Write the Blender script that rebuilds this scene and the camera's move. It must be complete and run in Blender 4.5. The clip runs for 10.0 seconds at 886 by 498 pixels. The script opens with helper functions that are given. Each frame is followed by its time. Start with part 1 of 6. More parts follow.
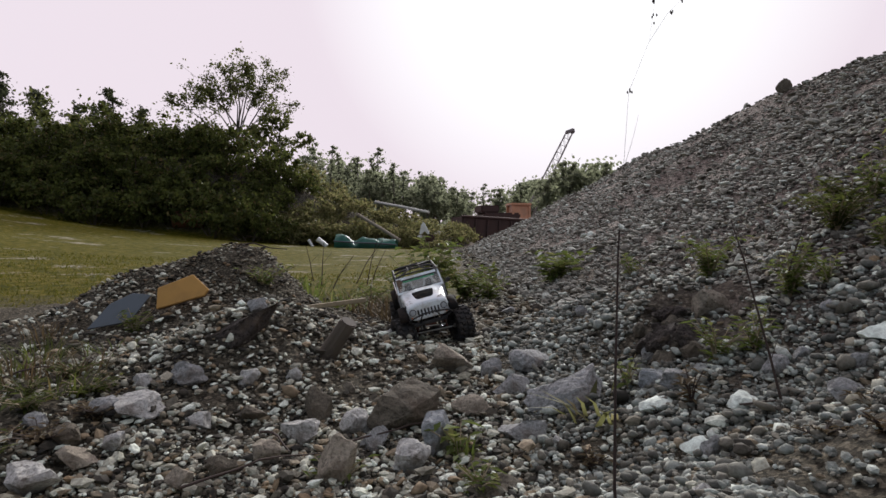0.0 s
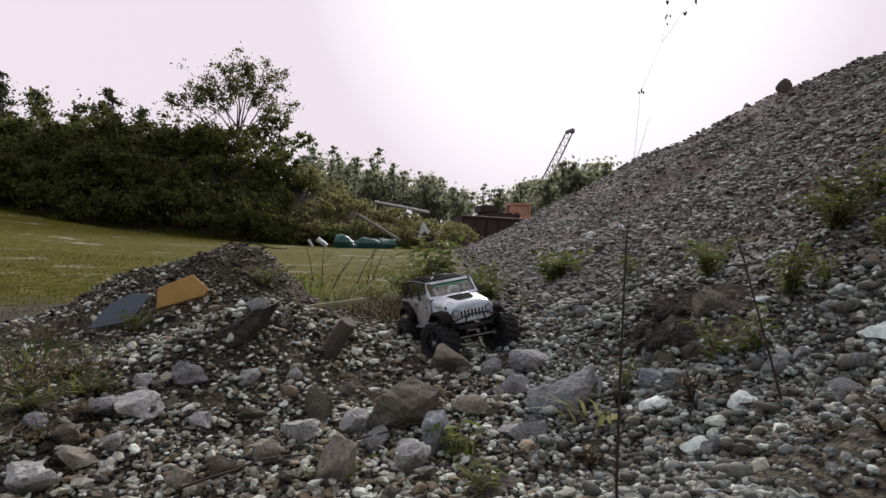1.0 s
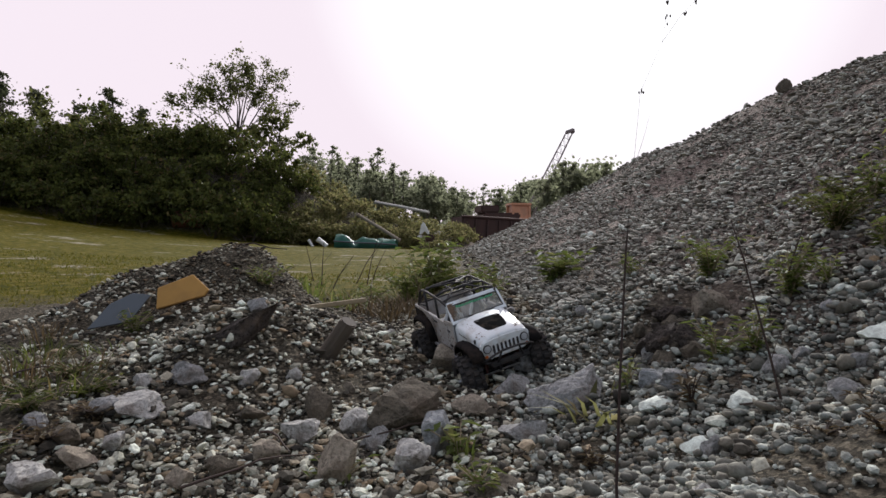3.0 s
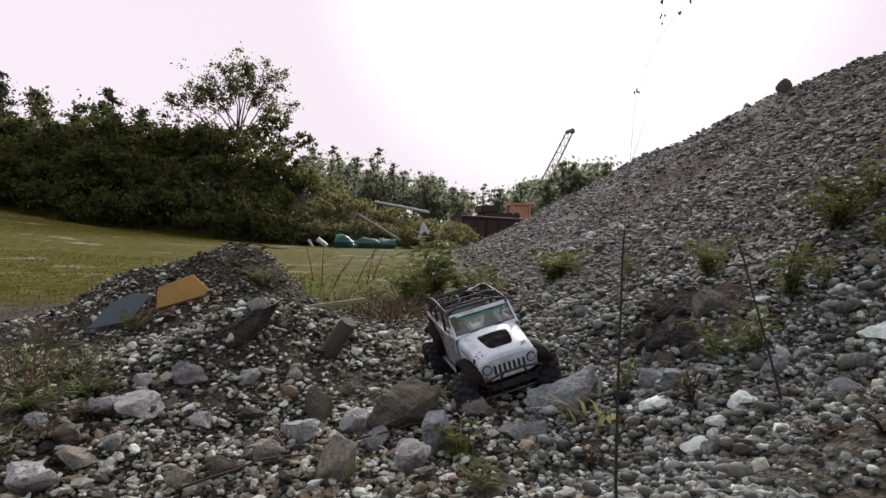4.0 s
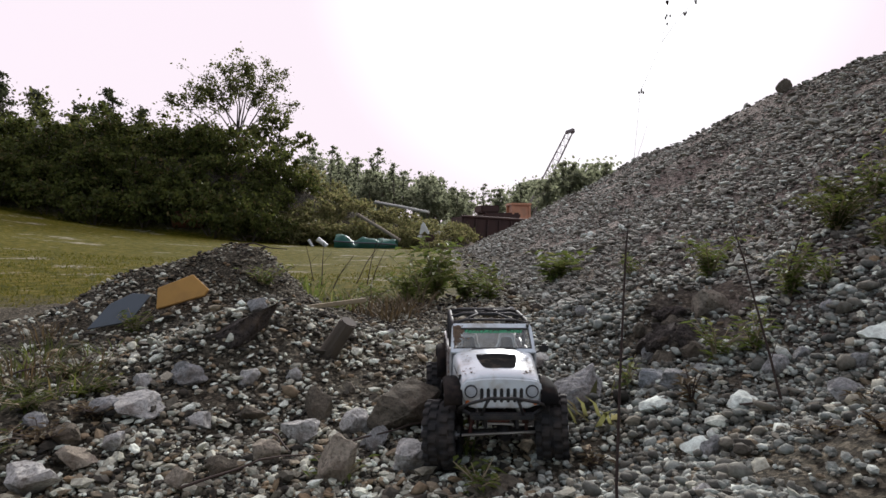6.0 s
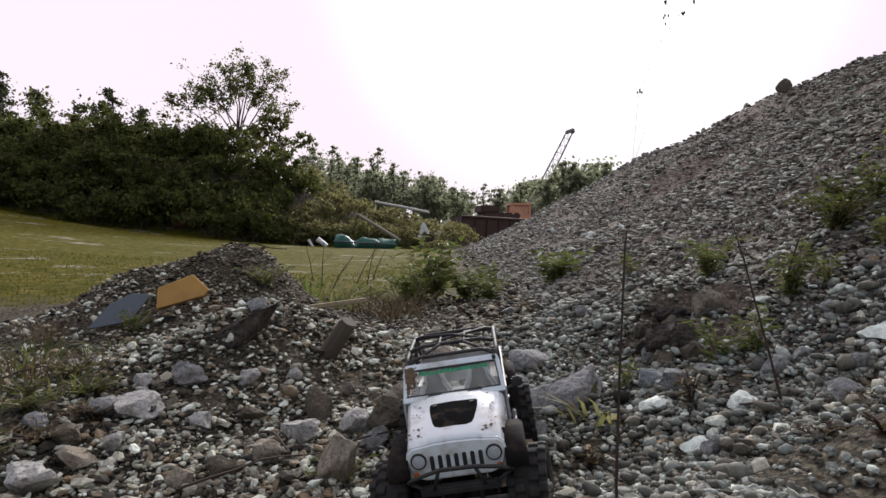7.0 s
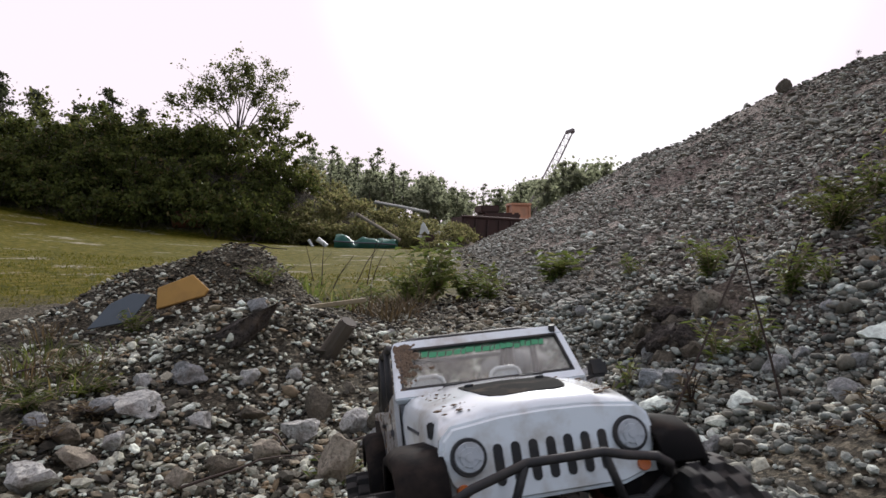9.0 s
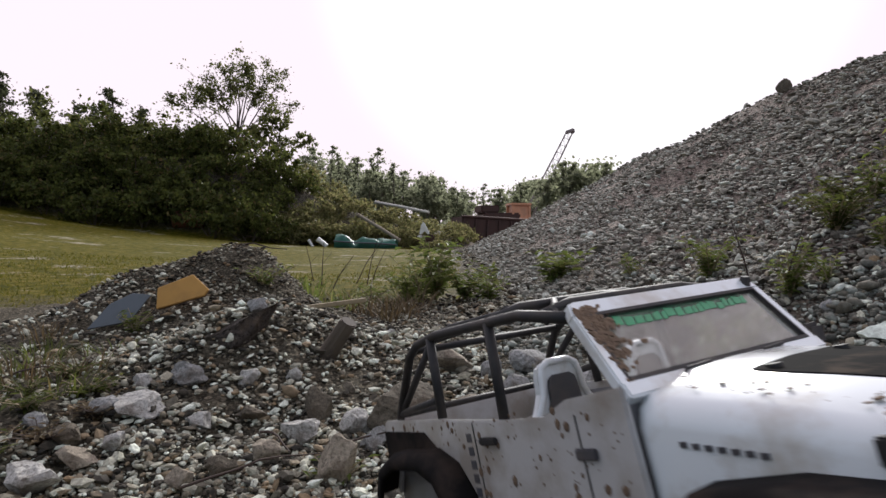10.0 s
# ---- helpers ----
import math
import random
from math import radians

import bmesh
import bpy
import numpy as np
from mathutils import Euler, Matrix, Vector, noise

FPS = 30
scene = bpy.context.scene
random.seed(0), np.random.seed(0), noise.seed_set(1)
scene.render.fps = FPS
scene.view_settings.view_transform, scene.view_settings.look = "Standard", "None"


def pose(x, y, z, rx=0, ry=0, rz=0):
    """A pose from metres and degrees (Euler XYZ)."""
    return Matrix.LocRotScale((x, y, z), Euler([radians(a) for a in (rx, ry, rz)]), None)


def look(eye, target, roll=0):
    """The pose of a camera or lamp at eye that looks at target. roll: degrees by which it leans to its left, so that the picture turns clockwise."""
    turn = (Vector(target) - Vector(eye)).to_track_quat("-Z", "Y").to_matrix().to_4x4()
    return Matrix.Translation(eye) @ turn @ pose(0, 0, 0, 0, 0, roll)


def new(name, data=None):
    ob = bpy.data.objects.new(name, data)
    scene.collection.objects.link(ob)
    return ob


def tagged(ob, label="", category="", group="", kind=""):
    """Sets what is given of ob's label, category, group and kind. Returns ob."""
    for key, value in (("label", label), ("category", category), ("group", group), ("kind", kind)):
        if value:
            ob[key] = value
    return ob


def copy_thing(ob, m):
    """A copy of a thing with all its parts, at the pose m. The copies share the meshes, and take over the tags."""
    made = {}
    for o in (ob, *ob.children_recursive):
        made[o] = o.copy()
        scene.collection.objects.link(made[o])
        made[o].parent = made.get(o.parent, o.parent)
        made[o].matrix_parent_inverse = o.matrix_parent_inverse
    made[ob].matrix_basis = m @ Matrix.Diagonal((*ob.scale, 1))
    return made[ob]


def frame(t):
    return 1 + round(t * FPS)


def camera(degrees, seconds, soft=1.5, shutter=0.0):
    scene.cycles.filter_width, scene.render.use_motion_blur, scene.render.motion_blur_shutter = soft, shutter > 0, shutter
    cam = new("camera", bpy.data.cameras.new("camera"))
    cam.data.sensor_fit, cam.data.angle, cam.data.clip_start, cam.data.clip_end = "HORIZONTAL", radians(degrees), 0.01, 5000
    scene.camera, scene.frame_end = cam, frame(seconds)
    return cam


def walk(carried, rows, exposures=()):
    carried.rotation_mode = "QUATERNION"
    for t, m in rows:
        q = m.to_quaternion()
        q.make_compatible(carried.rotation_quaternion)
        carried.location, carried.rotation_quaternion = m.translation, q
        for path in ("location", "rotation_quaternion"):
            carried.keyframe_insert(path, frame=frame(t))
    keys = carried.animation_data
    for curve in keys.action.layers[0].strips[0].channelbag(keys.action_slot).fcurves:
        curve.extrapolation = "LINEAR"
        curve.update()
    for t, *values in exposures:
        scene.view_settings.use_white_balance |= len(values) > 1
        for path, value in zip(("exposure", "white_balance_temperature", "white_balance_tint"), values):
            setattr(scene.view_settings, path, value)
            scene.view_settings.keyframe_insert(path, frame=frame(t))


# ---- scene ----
# ---- camera and its place: it stands still on a low gravel lip ----
EYE = (0.0, 0.0, 0.40)
cam = camera(71.6, 10.0, soft=1.5, shutter=0.3)
STAND = pose(*EYE, 90 - 1.26, 0, 0)
walk(cam, [(0.0, STAND), (10.0, STAND)], exposures=[(0.0, 0.24, 6350, 10), (2.5, 0.34, 6350, 10), (5.5, 0.44, 6350, 10), (10.0, 0.52, 6350, 10)])

# ---- light: thin bright cloud over a low sun that stands ahead, behind the far trees ----
SUN_ELEVATION, SUN_TURN = 24.0, 12.0      # degrees; turn to the right of straight ahead
world = bpy.data.worlds.new("sky")
scene.world = world
world.use_nodes = True
wn, wl = world.node_tree.nodes, world.node_tree.links
sky = wn.new("ShaderNodeTexSky")
sky.sky_type, sky.sun_disc = "NISHITA", False
sky.sun_elevation, sky.sun_rotation = radians(SUN_ELEVATION), radians(SUN_TURN)
sky_dim = wn.new("ShaderNodeMix")
sky_dim.data_type, sky_dim.blend_type = "RGBA", "MULTIPLY"
sky_dim.inputs[0].default_value = 1.0
wl.new(sky.outputs[0], sky_dim.inputs[6])
sky_dim.inputs[7].default_value = (0.05, 0.05, 0.05, 1)
cloud_noise = wn.new("ShaderNodeTexNoise")
cloud_noise.inputs["Scale"].default_value, cloud_noise.inputs["Detail"].default_value = 3.0, 5.0
wl.new(wn.new("ShaderNodeTexCoord").outputs["Generated"], cloud_noise.inputs["Vector"])
cloud_ramp = wn.new("ShaderNodeValToRGB")
cloud_ramp.color_ramp.elements[0].position, cloud_ramp.color_ramp.elements[1].position = 0.20, 0.36
cloud_ramp.color_ramp.elements[0].color = (0.85, 0.85, 0.85, 1)
wl.new(cloud_noise.outputs[0], cloud_ramp.inputs[0])
cloud = wn.new("ShaderNodeMix")
cloud.data_type = "RGBA"
wl.new(cloud_ramp.outputs[0], cloud.inputs[0])
wl.new(sky_dim.outputs[2], cloud.inputs[6])
sun_way = Vector((math.sin(radians(SUN_TURN)), math.cos(radians(SUN_TURN)), math.tan(radians(SUN_ELEVATION)))).normalized()
towards = wn.new("ShaderNodeVectorMath")          # the cloud is brightest round the hidden sun and dull behind
towards.operation = "DOT_PRODUCT"
wl.new(wn.new("ShaderNodeTexCoord").outputs["Generated"], towards.inputs[0])
towards.inputs[1].default_value = sun_way
glow = wn.new("ShaderNodeValToRGB")
for stop, (at_dot, tone) in zip((glow.color_ramp.elements[0], glow.color_ramp.elements[1], glow.color_ramp.elements.new(0.6), glow.color_ramp.elements.new(0.85), glow.color_ramp.elements.new(0.97)),
                                ((0.0, (0.20, 0.225, 0.27)), (1.0, (0.74, 0.645, 0.695)), (0.45, (0.37, 0.42, 0.51)), (0.66, (0.75, 0.665, 0.715)), (0.96, (0.735, 0.645, 0.695)))):
    stop.position, stop.color = at_dot, (*tone, 1)
spread = wn.new("ShaderNodeMapRange")
spread.inputs["From Min"].default_value, spread.inputs["From Max"].default_value = -1.0, 1.0
wl.new(towards.outputs["Value"], spread.inputs["Value"])
wl.new(spread.outputs[0], glow.inputs[0])
wl.new(glow.outputs[0], cloud.inputs[7])
wl.new(cloud.outputs[2], wn["Background"].inputs["Color"])
wn["Background"].inputs["Strength"].default_value = 1.0

sun_data = bpy.data.lights.new("sun", "SUN")
sun_data.energy, sun_data.angle, sun_data.color = 2.9, radians(14), (1.0, 0.97, 0.92)
sun = new("sun", sun_data)
sun.matrix_world = look((0, 0, 0), (-math.sin(radians(SUN_TURN)), -math.cos(radians(SUN_TURN)), -math.tan(radians(SUN_ELEVATION))))


# ---- materials ----
def material(name, build):
    m = bpy.data.materials.new(name)
    m.use_nodes = True
    n, l = m.node_tree.nodes, m.node_tree.links
    build(n, l, n["Principled BSDF"])
    return m


def noise_node(n, l, scale, detail=4.0, rough=0.6, coords="Object"):
    t = n.new("ShaderNodeTexNoise")
    t.inputs["Scale"].default_value, t.inputs["Detail"].default_value, t.inputs["Roughness"].default_value = scale, detail, rough
    l.new(n.new("ShaderNodeTexCoord").outputs[coords], t.inputs["Vector"])
    return t


def ramp_node(n, l, source, stops):
    r = n.new("ShaderNodeValToRGB")
    e = r.color_ramp.elements
    while len(e) < len(stops):
        e.new(0.5)
    for k, (at, c) in enumerate(stops):
        e[k].position, e[k].color = at, (c[0], c[1], c[2], 1)
    l.new(source, r.inputs[0])
    return r


def mixed(n, l, a, b, factor, how="MIX"):
    m = n.new("ShaderNodeMix")
    m.data_type, m.blend_type = "RGBA", how
    for socket, v in ((m.inputs[0], factor), (m.inputs[6], a), (m.inputs[7], b)):
        if isinstance(v, bpy.types.NodeSocket):
            l.new(v, socket)
        else:
            socket.default_value = v if isinstance(v, float) else (*v, 1)
    return m.outputs[2]


def bumped(n, l, bsdf, source, strength, distance):
    b = n.new("ShaderNodeBump")
    b.inputs["Strength"].default_value, b.inputs["Distance"].default_value = strength, distance
    l.new(source, b.inputs["Height"])
    l.new(b.outputs[0], bsdf.inputs["Normal"])


def plain(name, colour, rough=0.6, metal=0.0, dirt=0.3, dirt_colour=(0.16, 0.12, 0.085), scale=40.0, bump=0.0006, edge=(0.45, 0.75), gloss=0.5):
    """A painted or moulded surface with dust on it."""
    def build(n, l, b):
        grain = noise_node(n, l, scale, 6)
        spots = ramp_node(n, l, grain.outputs[0], [(edge[0], (0, 0, 0)), (edge[1], (1, 1, 1))])
        m = n.new("ShaderNodeMath")
        m.operation = "MULTIPLY"
        l.new(spots.outputs[0], m.inputs[0])
        m.inputs[1].default_value = dirt
        l.new(mixed(n, l, colour, dirt_colour, m.outputs[0]), b.inputs["Base Color"])
        b.inputs["Roughness"].default_value, b.inputs["Metallic"].default_value = rough, metal
        b.inputs["Specular IOR Level"].default_value = gloss
        bumped(n, l, b, grain.outputs[0], 0.4, bump)
    return material(name, build)


def stone_material(name, stops, source, grain_scale=90.0, moss=0.0):
    """Stone with a colour of its own for each piece; source: 'island' or 'object'."""
    def build(n, l, b):
        if source == "island":
            pick = n.new("ShaderNodeNewGeometry").outputs["Random Per Island"]
        else:
            pick = n.new("ShaderNodeObjectInfo").outputs["Random"]
        r = ramp_node(n, l, pick, [(at, (c[0] * 1.0, c[1] * 1.09, c[2] * 1.0)) for at, c in stops])
        grain = noise_node(n, l, grain_scale, 8, 0.7)
        patches = noise_node(n, l, grain_scale * 0.55, 5, 0.65)
        shade = ramp_node(n, l, grain.outputs[0], [(0.28, (0.40, 0.39, 0.37)), (0.5, (0.95, 0.95, 0.94)), (0.72, (1.45, 1.45, 1.43))])
        c = mixed(n, l, r.outputs[0], shade.outputs[0], 1.0, "MULTIPLY")
        soil = ramp_node(n, l, patches.outputs[0], [(0.50, (0, 0, 0)), (0.72, (1, 1, 1))])
        k = n.new("ShaderNodeMath")
        k.operation = "MULTIPLY"
        k.inputs[1].default_value = 0.55
        l.new(soil.outputs[0], k.inputs[0])
        c = mixed(n, l, c, (0.13 - 0.05 * moss, 0.10, 0.07 - 0.03 * moss), k.outputs[0])
        l.new(c, b.inputs["Base Color"])
        b.inputs["Roughness"].default_value = 0.85
        b.inputs["Specular IOR Level"].default_value = 0.25
        bumped(n, l, b, grain.outputs[0], 0.8, 0.25 / grain_scale)
    return material(name, build)


PEBBLES = [(0.0, (0.022, 0.019, 0.017)), (0.24, (0.065, 0.053, 0.045)), (0.40, (0.17, 0.145, 0.122)), (0.50, (0.23, 0.15, 0.095)),
           (0.64, (0.34, 0.30, 0.26)), (0.82, (0.52, 0.48, 0.43)), (1.0, (0.78, 0.76, 0.73))]
GREYS = [(0.0, (0.075, 0.068, 0.064)), (0.3, (0.13, 0.122, 0.116)), (0.48, (0.17, 0.143, 0.123)), (0.62, (0.205, 0.20, 0.194)), (0.88, (0.31, 0.303, 0.297)), (1.0, (0.60, 0.59, 0.58))]
M_PEBBLE = stone_material("pebble", PEBBLES, "island")
M_STONE = stone_material("loose_stone", PEBBLES, "object")
M_GREY_PEBBLE = stone_material("grey_pebble", GREYS, "island")
M_MOUND = stone_material("mound_gravel", [(at, (c[0] * 0.62, c[1] * 0.58, c[2] * 0.54)) for at, c in PEBBLES], "island")
M_SLOPE = stone_material("slope_gravel", [(0.0, (0.08, 0.066, 0.060)), (0.35, (0.195, 0.166, 0.152)), (0.7, (0.31, 0.275, 0.258)), (0.92, (0.45, 0.42, 0.405)), (1.0, (0.66, 0.64, 0.63))], "island")
M_SHELL = stone_material("white_stone", [(0.0, (0.62, 0.61, 0.60)), (1.0, (0.78, 0.78, 0.77))], "object", 60.0)


def rock_material(name, dark, mid, pale, patch=26.0):
    """Weathered limestone: pale crust, grey body, dark pits and soil in the hollows."""
    def build(n, l, b):
        body, pits, crust = noise_node(n, l, patch, 7, 0.68), noise_node(n, l, 150, 6, 0.7), noise_node(n, l, patch * 0.42, 4, 0.6)
        tone = ramp_node(n, l, body.outputs[0], [(0.30, dark), (0.48, mid), (0.60, mid), (0.72, pale)])
        spots = ramp_node(n, l, pits.outputs[0], [(0.32, (0.30, 0.28, 0.26)), (0.46, (0.92, 0.92, 0.91)), (0.68, (1.35, 1.35, 1.34))])
        c = mixed(n, l, tone.outputs[0], spots.outputs[0], 1.0, "MULTIPLY")
        earth = ramp_node(n, l, crust.outputs[0], [(0.52, (0, 0, 0)), (0.66, (0.75, 0.75, 0.75))])
        c = mixed(n, l, c, (0.105, 0.08, 0.058), earth.outputs[0])
        l.new(c, b.inputs["Base Color"])
        b.inputs["Roughness"].default_value, b.inputs["Specular IOR Level"].default_value = 0.9, 0.2
        both = n.new("ShaderNodeMath")
        both.operation = "ADD"
        l.new(body.outputs[0], both.inputs[0])
        l.new(pits.outputs[0], both.inputs[1])
        bumped(n, l, b, both.outputs[0], 0.9, 0.006)
    return material(name, build)


M_CLOD = rock_material("dark_clod", (0.028, 0.023, 0.021), (0.066, 0.055, 0.048), (0.19, 0.165, 0.145), 75.0)
M_ROCK = rock_material("rock", (0.14, 0.14, 0.135), (0.30, 0.30, 0.295), (0.58, 0.57, 0.55))
M_PALE_ROCK = rock_material("pale_rock", (0.22, 0.205, 0.185), (0.46, 0.45, 0.425), (0.72, 0.71, 0.68))
M_BLUE_ROCK = rock_material("blue_rock", (0.15, 0.16, 0.168), (0.30, 0.315, 0.325), (0.54, 0.55, 0.555))
M_TAN_ROCK = rock_material("tan_rock", (0.15, 0.125, 0.095), (0.31, 0.27, 0.215), (0.50, 0.46, 0.39))
M_BROWN_ROCK = rock_material("brown_rock", (0.055, 0.047, 0.036), (0.125, 0.108, 0.083), (0.22, 0.195, 0.155))


def build_ground(n, l, b):
    """Gravelly soil near, sandy mown grass on the field, leaf litter on the bank."""
    xyz = n.new("ShaderNodeSeparateXYZ")
    l.new(n.new("ShaderNodeTexCoord").outputs["Object"], xyz.inputs[0])
    fine, mid, wide = noise_node(n, l, 120, 8, 0.75), noise_node(n, l, 9, 6, 0.65), noise_node(n, l, 1.2, 6, 0.65)
    along = n.new("ShaderNodeMapping")            # wheel-worn sandy streaks run across the field
    along.inputs["Scale"].default_value = (0.75, 1.0, 1.0)
    l.new(wide.inputs["Vector"].links[0].from_socket, along.inputs["Vector"])
    l.new(along.outputs[0], wide.inputs["Vector"])
    soil = ramp_node(n, l, fine.outputs[0], [(0.28, (0.020, 0.018, 0.014)), (0.5, (0.062, 0.055, 0.041)), (0.72, (0.16, 0.147, 0.115))])
    sand = ramp_node(n, l, fine.outputs[0], [(0.3, (0.24, 0.21, 0.16)), (0.7, (0.40, 0.365, 0.30))])
    turf = ramp_node(n, l, mid.outputs[0], [(0.36, (0.042, 0.047, 0.003)), (0.46, (0.075, 0.073, 0.004)), (0.56, (0.112, 0.094, 0.008)), (0.66, (0.17, 0.132, 0.035))])
    patch = n.new("ShaderNodeMath")
    patch.operation = "ADD"
    l.new(wide.outputs[0], patch.inputs[0])
    half = n.new("ShaderNodeMath")
    half.operation, half.inputs[1].default_value = "MULTIPLY", 0.35
    l.new(mid.outputs[0], half.inputs[0])
    l.new(half.outputs[0], patch.inputs[1])
    bare = ramp_node(n, l, patch.outputs[0], [(0.76, (0, 0, 0)), (0.87, (1, 1, 1))])
    field = mixed(n, l, turf.outputs[0], sand.outputs[0], bare.outputs[0])
    edge = n.new("ShaderNodeMath")                # the field begins north of the spoil heaps, west of the pile
    edge.operation = "MULTIPLY_ADD"
    l.new(mid.outputs[0], edge.inputs[0])
    edge.inputs[1].default_value = 1.2
    l.new(xyz.outputs[1], edge.inputs[2])
    span = n.new("ShaderNodeMapRange")
    span.inputs["From Min"].default_value, span.inputs["From Max"].default_value = 3.9, 4.7
    l.new(edge.outputs[0], span.inputs["Value"])
    far = span.outputs[0]
    east = n.new("ShaderNodeMapRange")
    east.inputs["From Min"].default_value, east.inputs["From Max"].default_value = 0.25, -0.15
    l.new(xyz.outputs[0], east.inputs["Value"])
    bank = n.new("ShaderNodeMapRange")
    bank.inputs["From Min"].default_value, bank.inputs["From Max"].default_value = 18.9, 18.5
    l.new(xyz.outputs[1], bank.inputs["Value"])
    short = n.new("ShaderNodeMath")
    short.operation = "MULTIPLY"
    l.new(bank.outputs[0], short.inputs[0])
    l.new(east.outputs[0], short.inputs[1])
    on_field = n.new("ShaderNodeMath")
    on_field.operation = "MULTIPLY"
    l.new(far, on_field.inputs[0])
    l.new(short.outputs[0], on_field.inputs[1])
    scree = ramp_node(n, l, fine.outputs[0], [(0.28, (0.06, 0.048, 0.041)), (0.5, (0.135, 0.112, 0.098)), (0.72, (0.25, 0.22, 0.20))])
    heap = n.new("ShaderNodeMapRange")            # drier, paler earth on the tall heap
    heap.inputs["From Min"].default_value, heap.inputs["From Max"].default_value = 0.45, 0.95
    l.new(xyz.outputs[0], heap.inputs["Value"])
    chips, grit = n.new("ShaderNodeTexVoronoi"), n.new("ShaderNodeTexVoronoi")
    chips.inputs["Scale"].default_value, grit.inputs["Scale"].default_value = 42.0, 130.0
    flatten = n.new("ShaderNodeMapping")
    flatten.inputs["Scale"].default_value = (1.0, 0.8, 1.9)
    l.new(xyz.inputs[0].links[0].from_socket, flatten.inputs["Vector"])
    for cells in (chips, grit):
        l.new(flatten.outputs[0], cells.inputs["Vector"])
    chip_tone = ramp_node(n, l, chips.outputs["Color"], [(0.15, (0.45, 0.42, 0.40)), (0.5, (1.0, 0.96, 0.93)), (0.85, (2.0, 1.95, 1.9))])
    grit_tone = ramp_node(n, l, grit.outputs["Color"], [(0.15, (0.55, 0.55, 0.55)), (0.55, (1.1, 1.08, 1.05)), (0.9, (2.9, 2.8, 2.7))])
    stony = mixed(n, l, soil.outputs[0], grit_tone.outputs[0], 1.0, "MULTIPLY")
    shingle = mixed(n, l, scree.outputs[0], chip_tone.outputs[0], 1.0, "MULTIPLY")
    earth = mixed(n, l, stony, shingle, heap.outputs[0])
    c = mixed(n, l, earth, field, on_field.outputs[0])
    l.new(c, b.inputs["Base Color"])
    b.inputs["Roughness"].default_value = 0.95
    b.inputs["Specular IOR Level"].default_value = 0.08
    mounds = n.new("ShaderNodeMath")
    mounds.operation = "SUBTRACT"
    l.new(fine.outputs[0], mounds.inputs[0])
    l.new(chips.outputs["Distance"], mounds.inputs[1])
    bumped(n, l, b, mounds.outputs[0], 0.9, 0.012)


M_GROUND = material("gravelly_ground", build_ground)


def leaf_material(name, stops, source="island", glow=0.35):
    """Leaves that let light through; each one has a tint of its own."""
    m = bpy.data.materials.new(name)
    m.use_nodes = True
    n, l = m.node_tree.nodes, m.node_tree.links
    b = n["Principled BSDF"]
    pick = n.new("ShaderNodeNewGeometry").outputs["Random Per Island"]
    if source == "object":
        pick = n.new("ShaderNodeObjectInfo").outputs["Random"]
    r = ramp_node(n, l, pick, stops)
    l.new(r.outputs[0], b.inputs["Base Color"])
    b.inputs["Roughness"].default_value = 0.6
    b.inputs["Specular IOR Level"].default_value = 0.15
    t = n.new("ShaderNodeBsdfTranslucent")
    l.new(r.outputs[0], t.inputs[0])
    mix = n.new("ShaderNodeMixShader")
    mix.inputs[0].default_value = glow
    l.new(b.outputs[0], mix.inputs[1])
    l.new(t.outputs[0], mix.inputs[2])
    l.new(mix.outputs[0], n["Material Output"].inputs[0])
    return m


M_BUSH = leaf_material("bush_leaf", [(0.0, (0.042, 0.046, 0.014)), (0.55, (0.080, 0.098, 0.025)), (0.88, (0.125, 0.145, 0.036)), (1.0, (0.16, 0.115, 0.055))], glow=0.5)
# olive leaf with sunlit haze put into its lightness; also colours one grass tuft
M_PALE_BUSH = leaf_material("pale_bush_leaf", [(0.0, (0.11, 0.115, 0.045)), (0.6, (0.20, 0.20, 0.08)), (1.0, (0.30, 0.25, 0.13))], glow=0.65)
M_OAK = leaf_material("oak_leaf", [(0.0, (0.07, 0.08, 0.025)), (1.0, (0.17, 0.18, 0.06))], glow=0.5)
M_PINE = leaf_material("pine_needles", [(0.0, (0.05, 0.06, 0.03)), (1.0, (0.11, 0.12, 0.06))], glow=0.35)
# distance haze is painted in: these leaves are paler than real foliage
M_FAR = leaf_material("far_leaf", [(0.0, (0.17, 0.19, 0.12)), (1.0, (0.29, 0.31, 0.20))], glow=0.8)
M_WEED = leaf_material("weed_leaf", [(0.0, (0.085, 0.115, 0.028)), (0.7, (0.145, 0.18, 0.045)), (1.0, (0.24, 0.235, 0.085))], glow=0.5)
M_DRY = leaf_material("dry_leaf", [(0.0, (0.07, 0.05, 0.03)), (0.6, (0.13, 0.10, 0.055)), (1.0, (0.18, 0.125, 0.065))], glow=0.3)
M_BARK = plain("bark", (0.10, 0.08, 0.06), 0.9, dirt=0.6, dirt_colour=(0.05, 0.04, 0.03), scale=12, bump=0.01)
M_STALK = plain("dry_stalk", (0.045, 0.028, 0.022), 0.85, dirt=0.4, dirt_colour=(0.09, 0.06, 0.045), scale=60)
M_STRAW = plain("straw", (0.30, 0.24, 0.15), 0.85, dirt=0.5, scale=60)
M_WOOD = plain("weathered_wood", (0.24, 0.20, 0.15), 0.85, dirt=0.7, dirt_colour=(0.07, 0.05, 0.035), scale=30, bump=0.002)

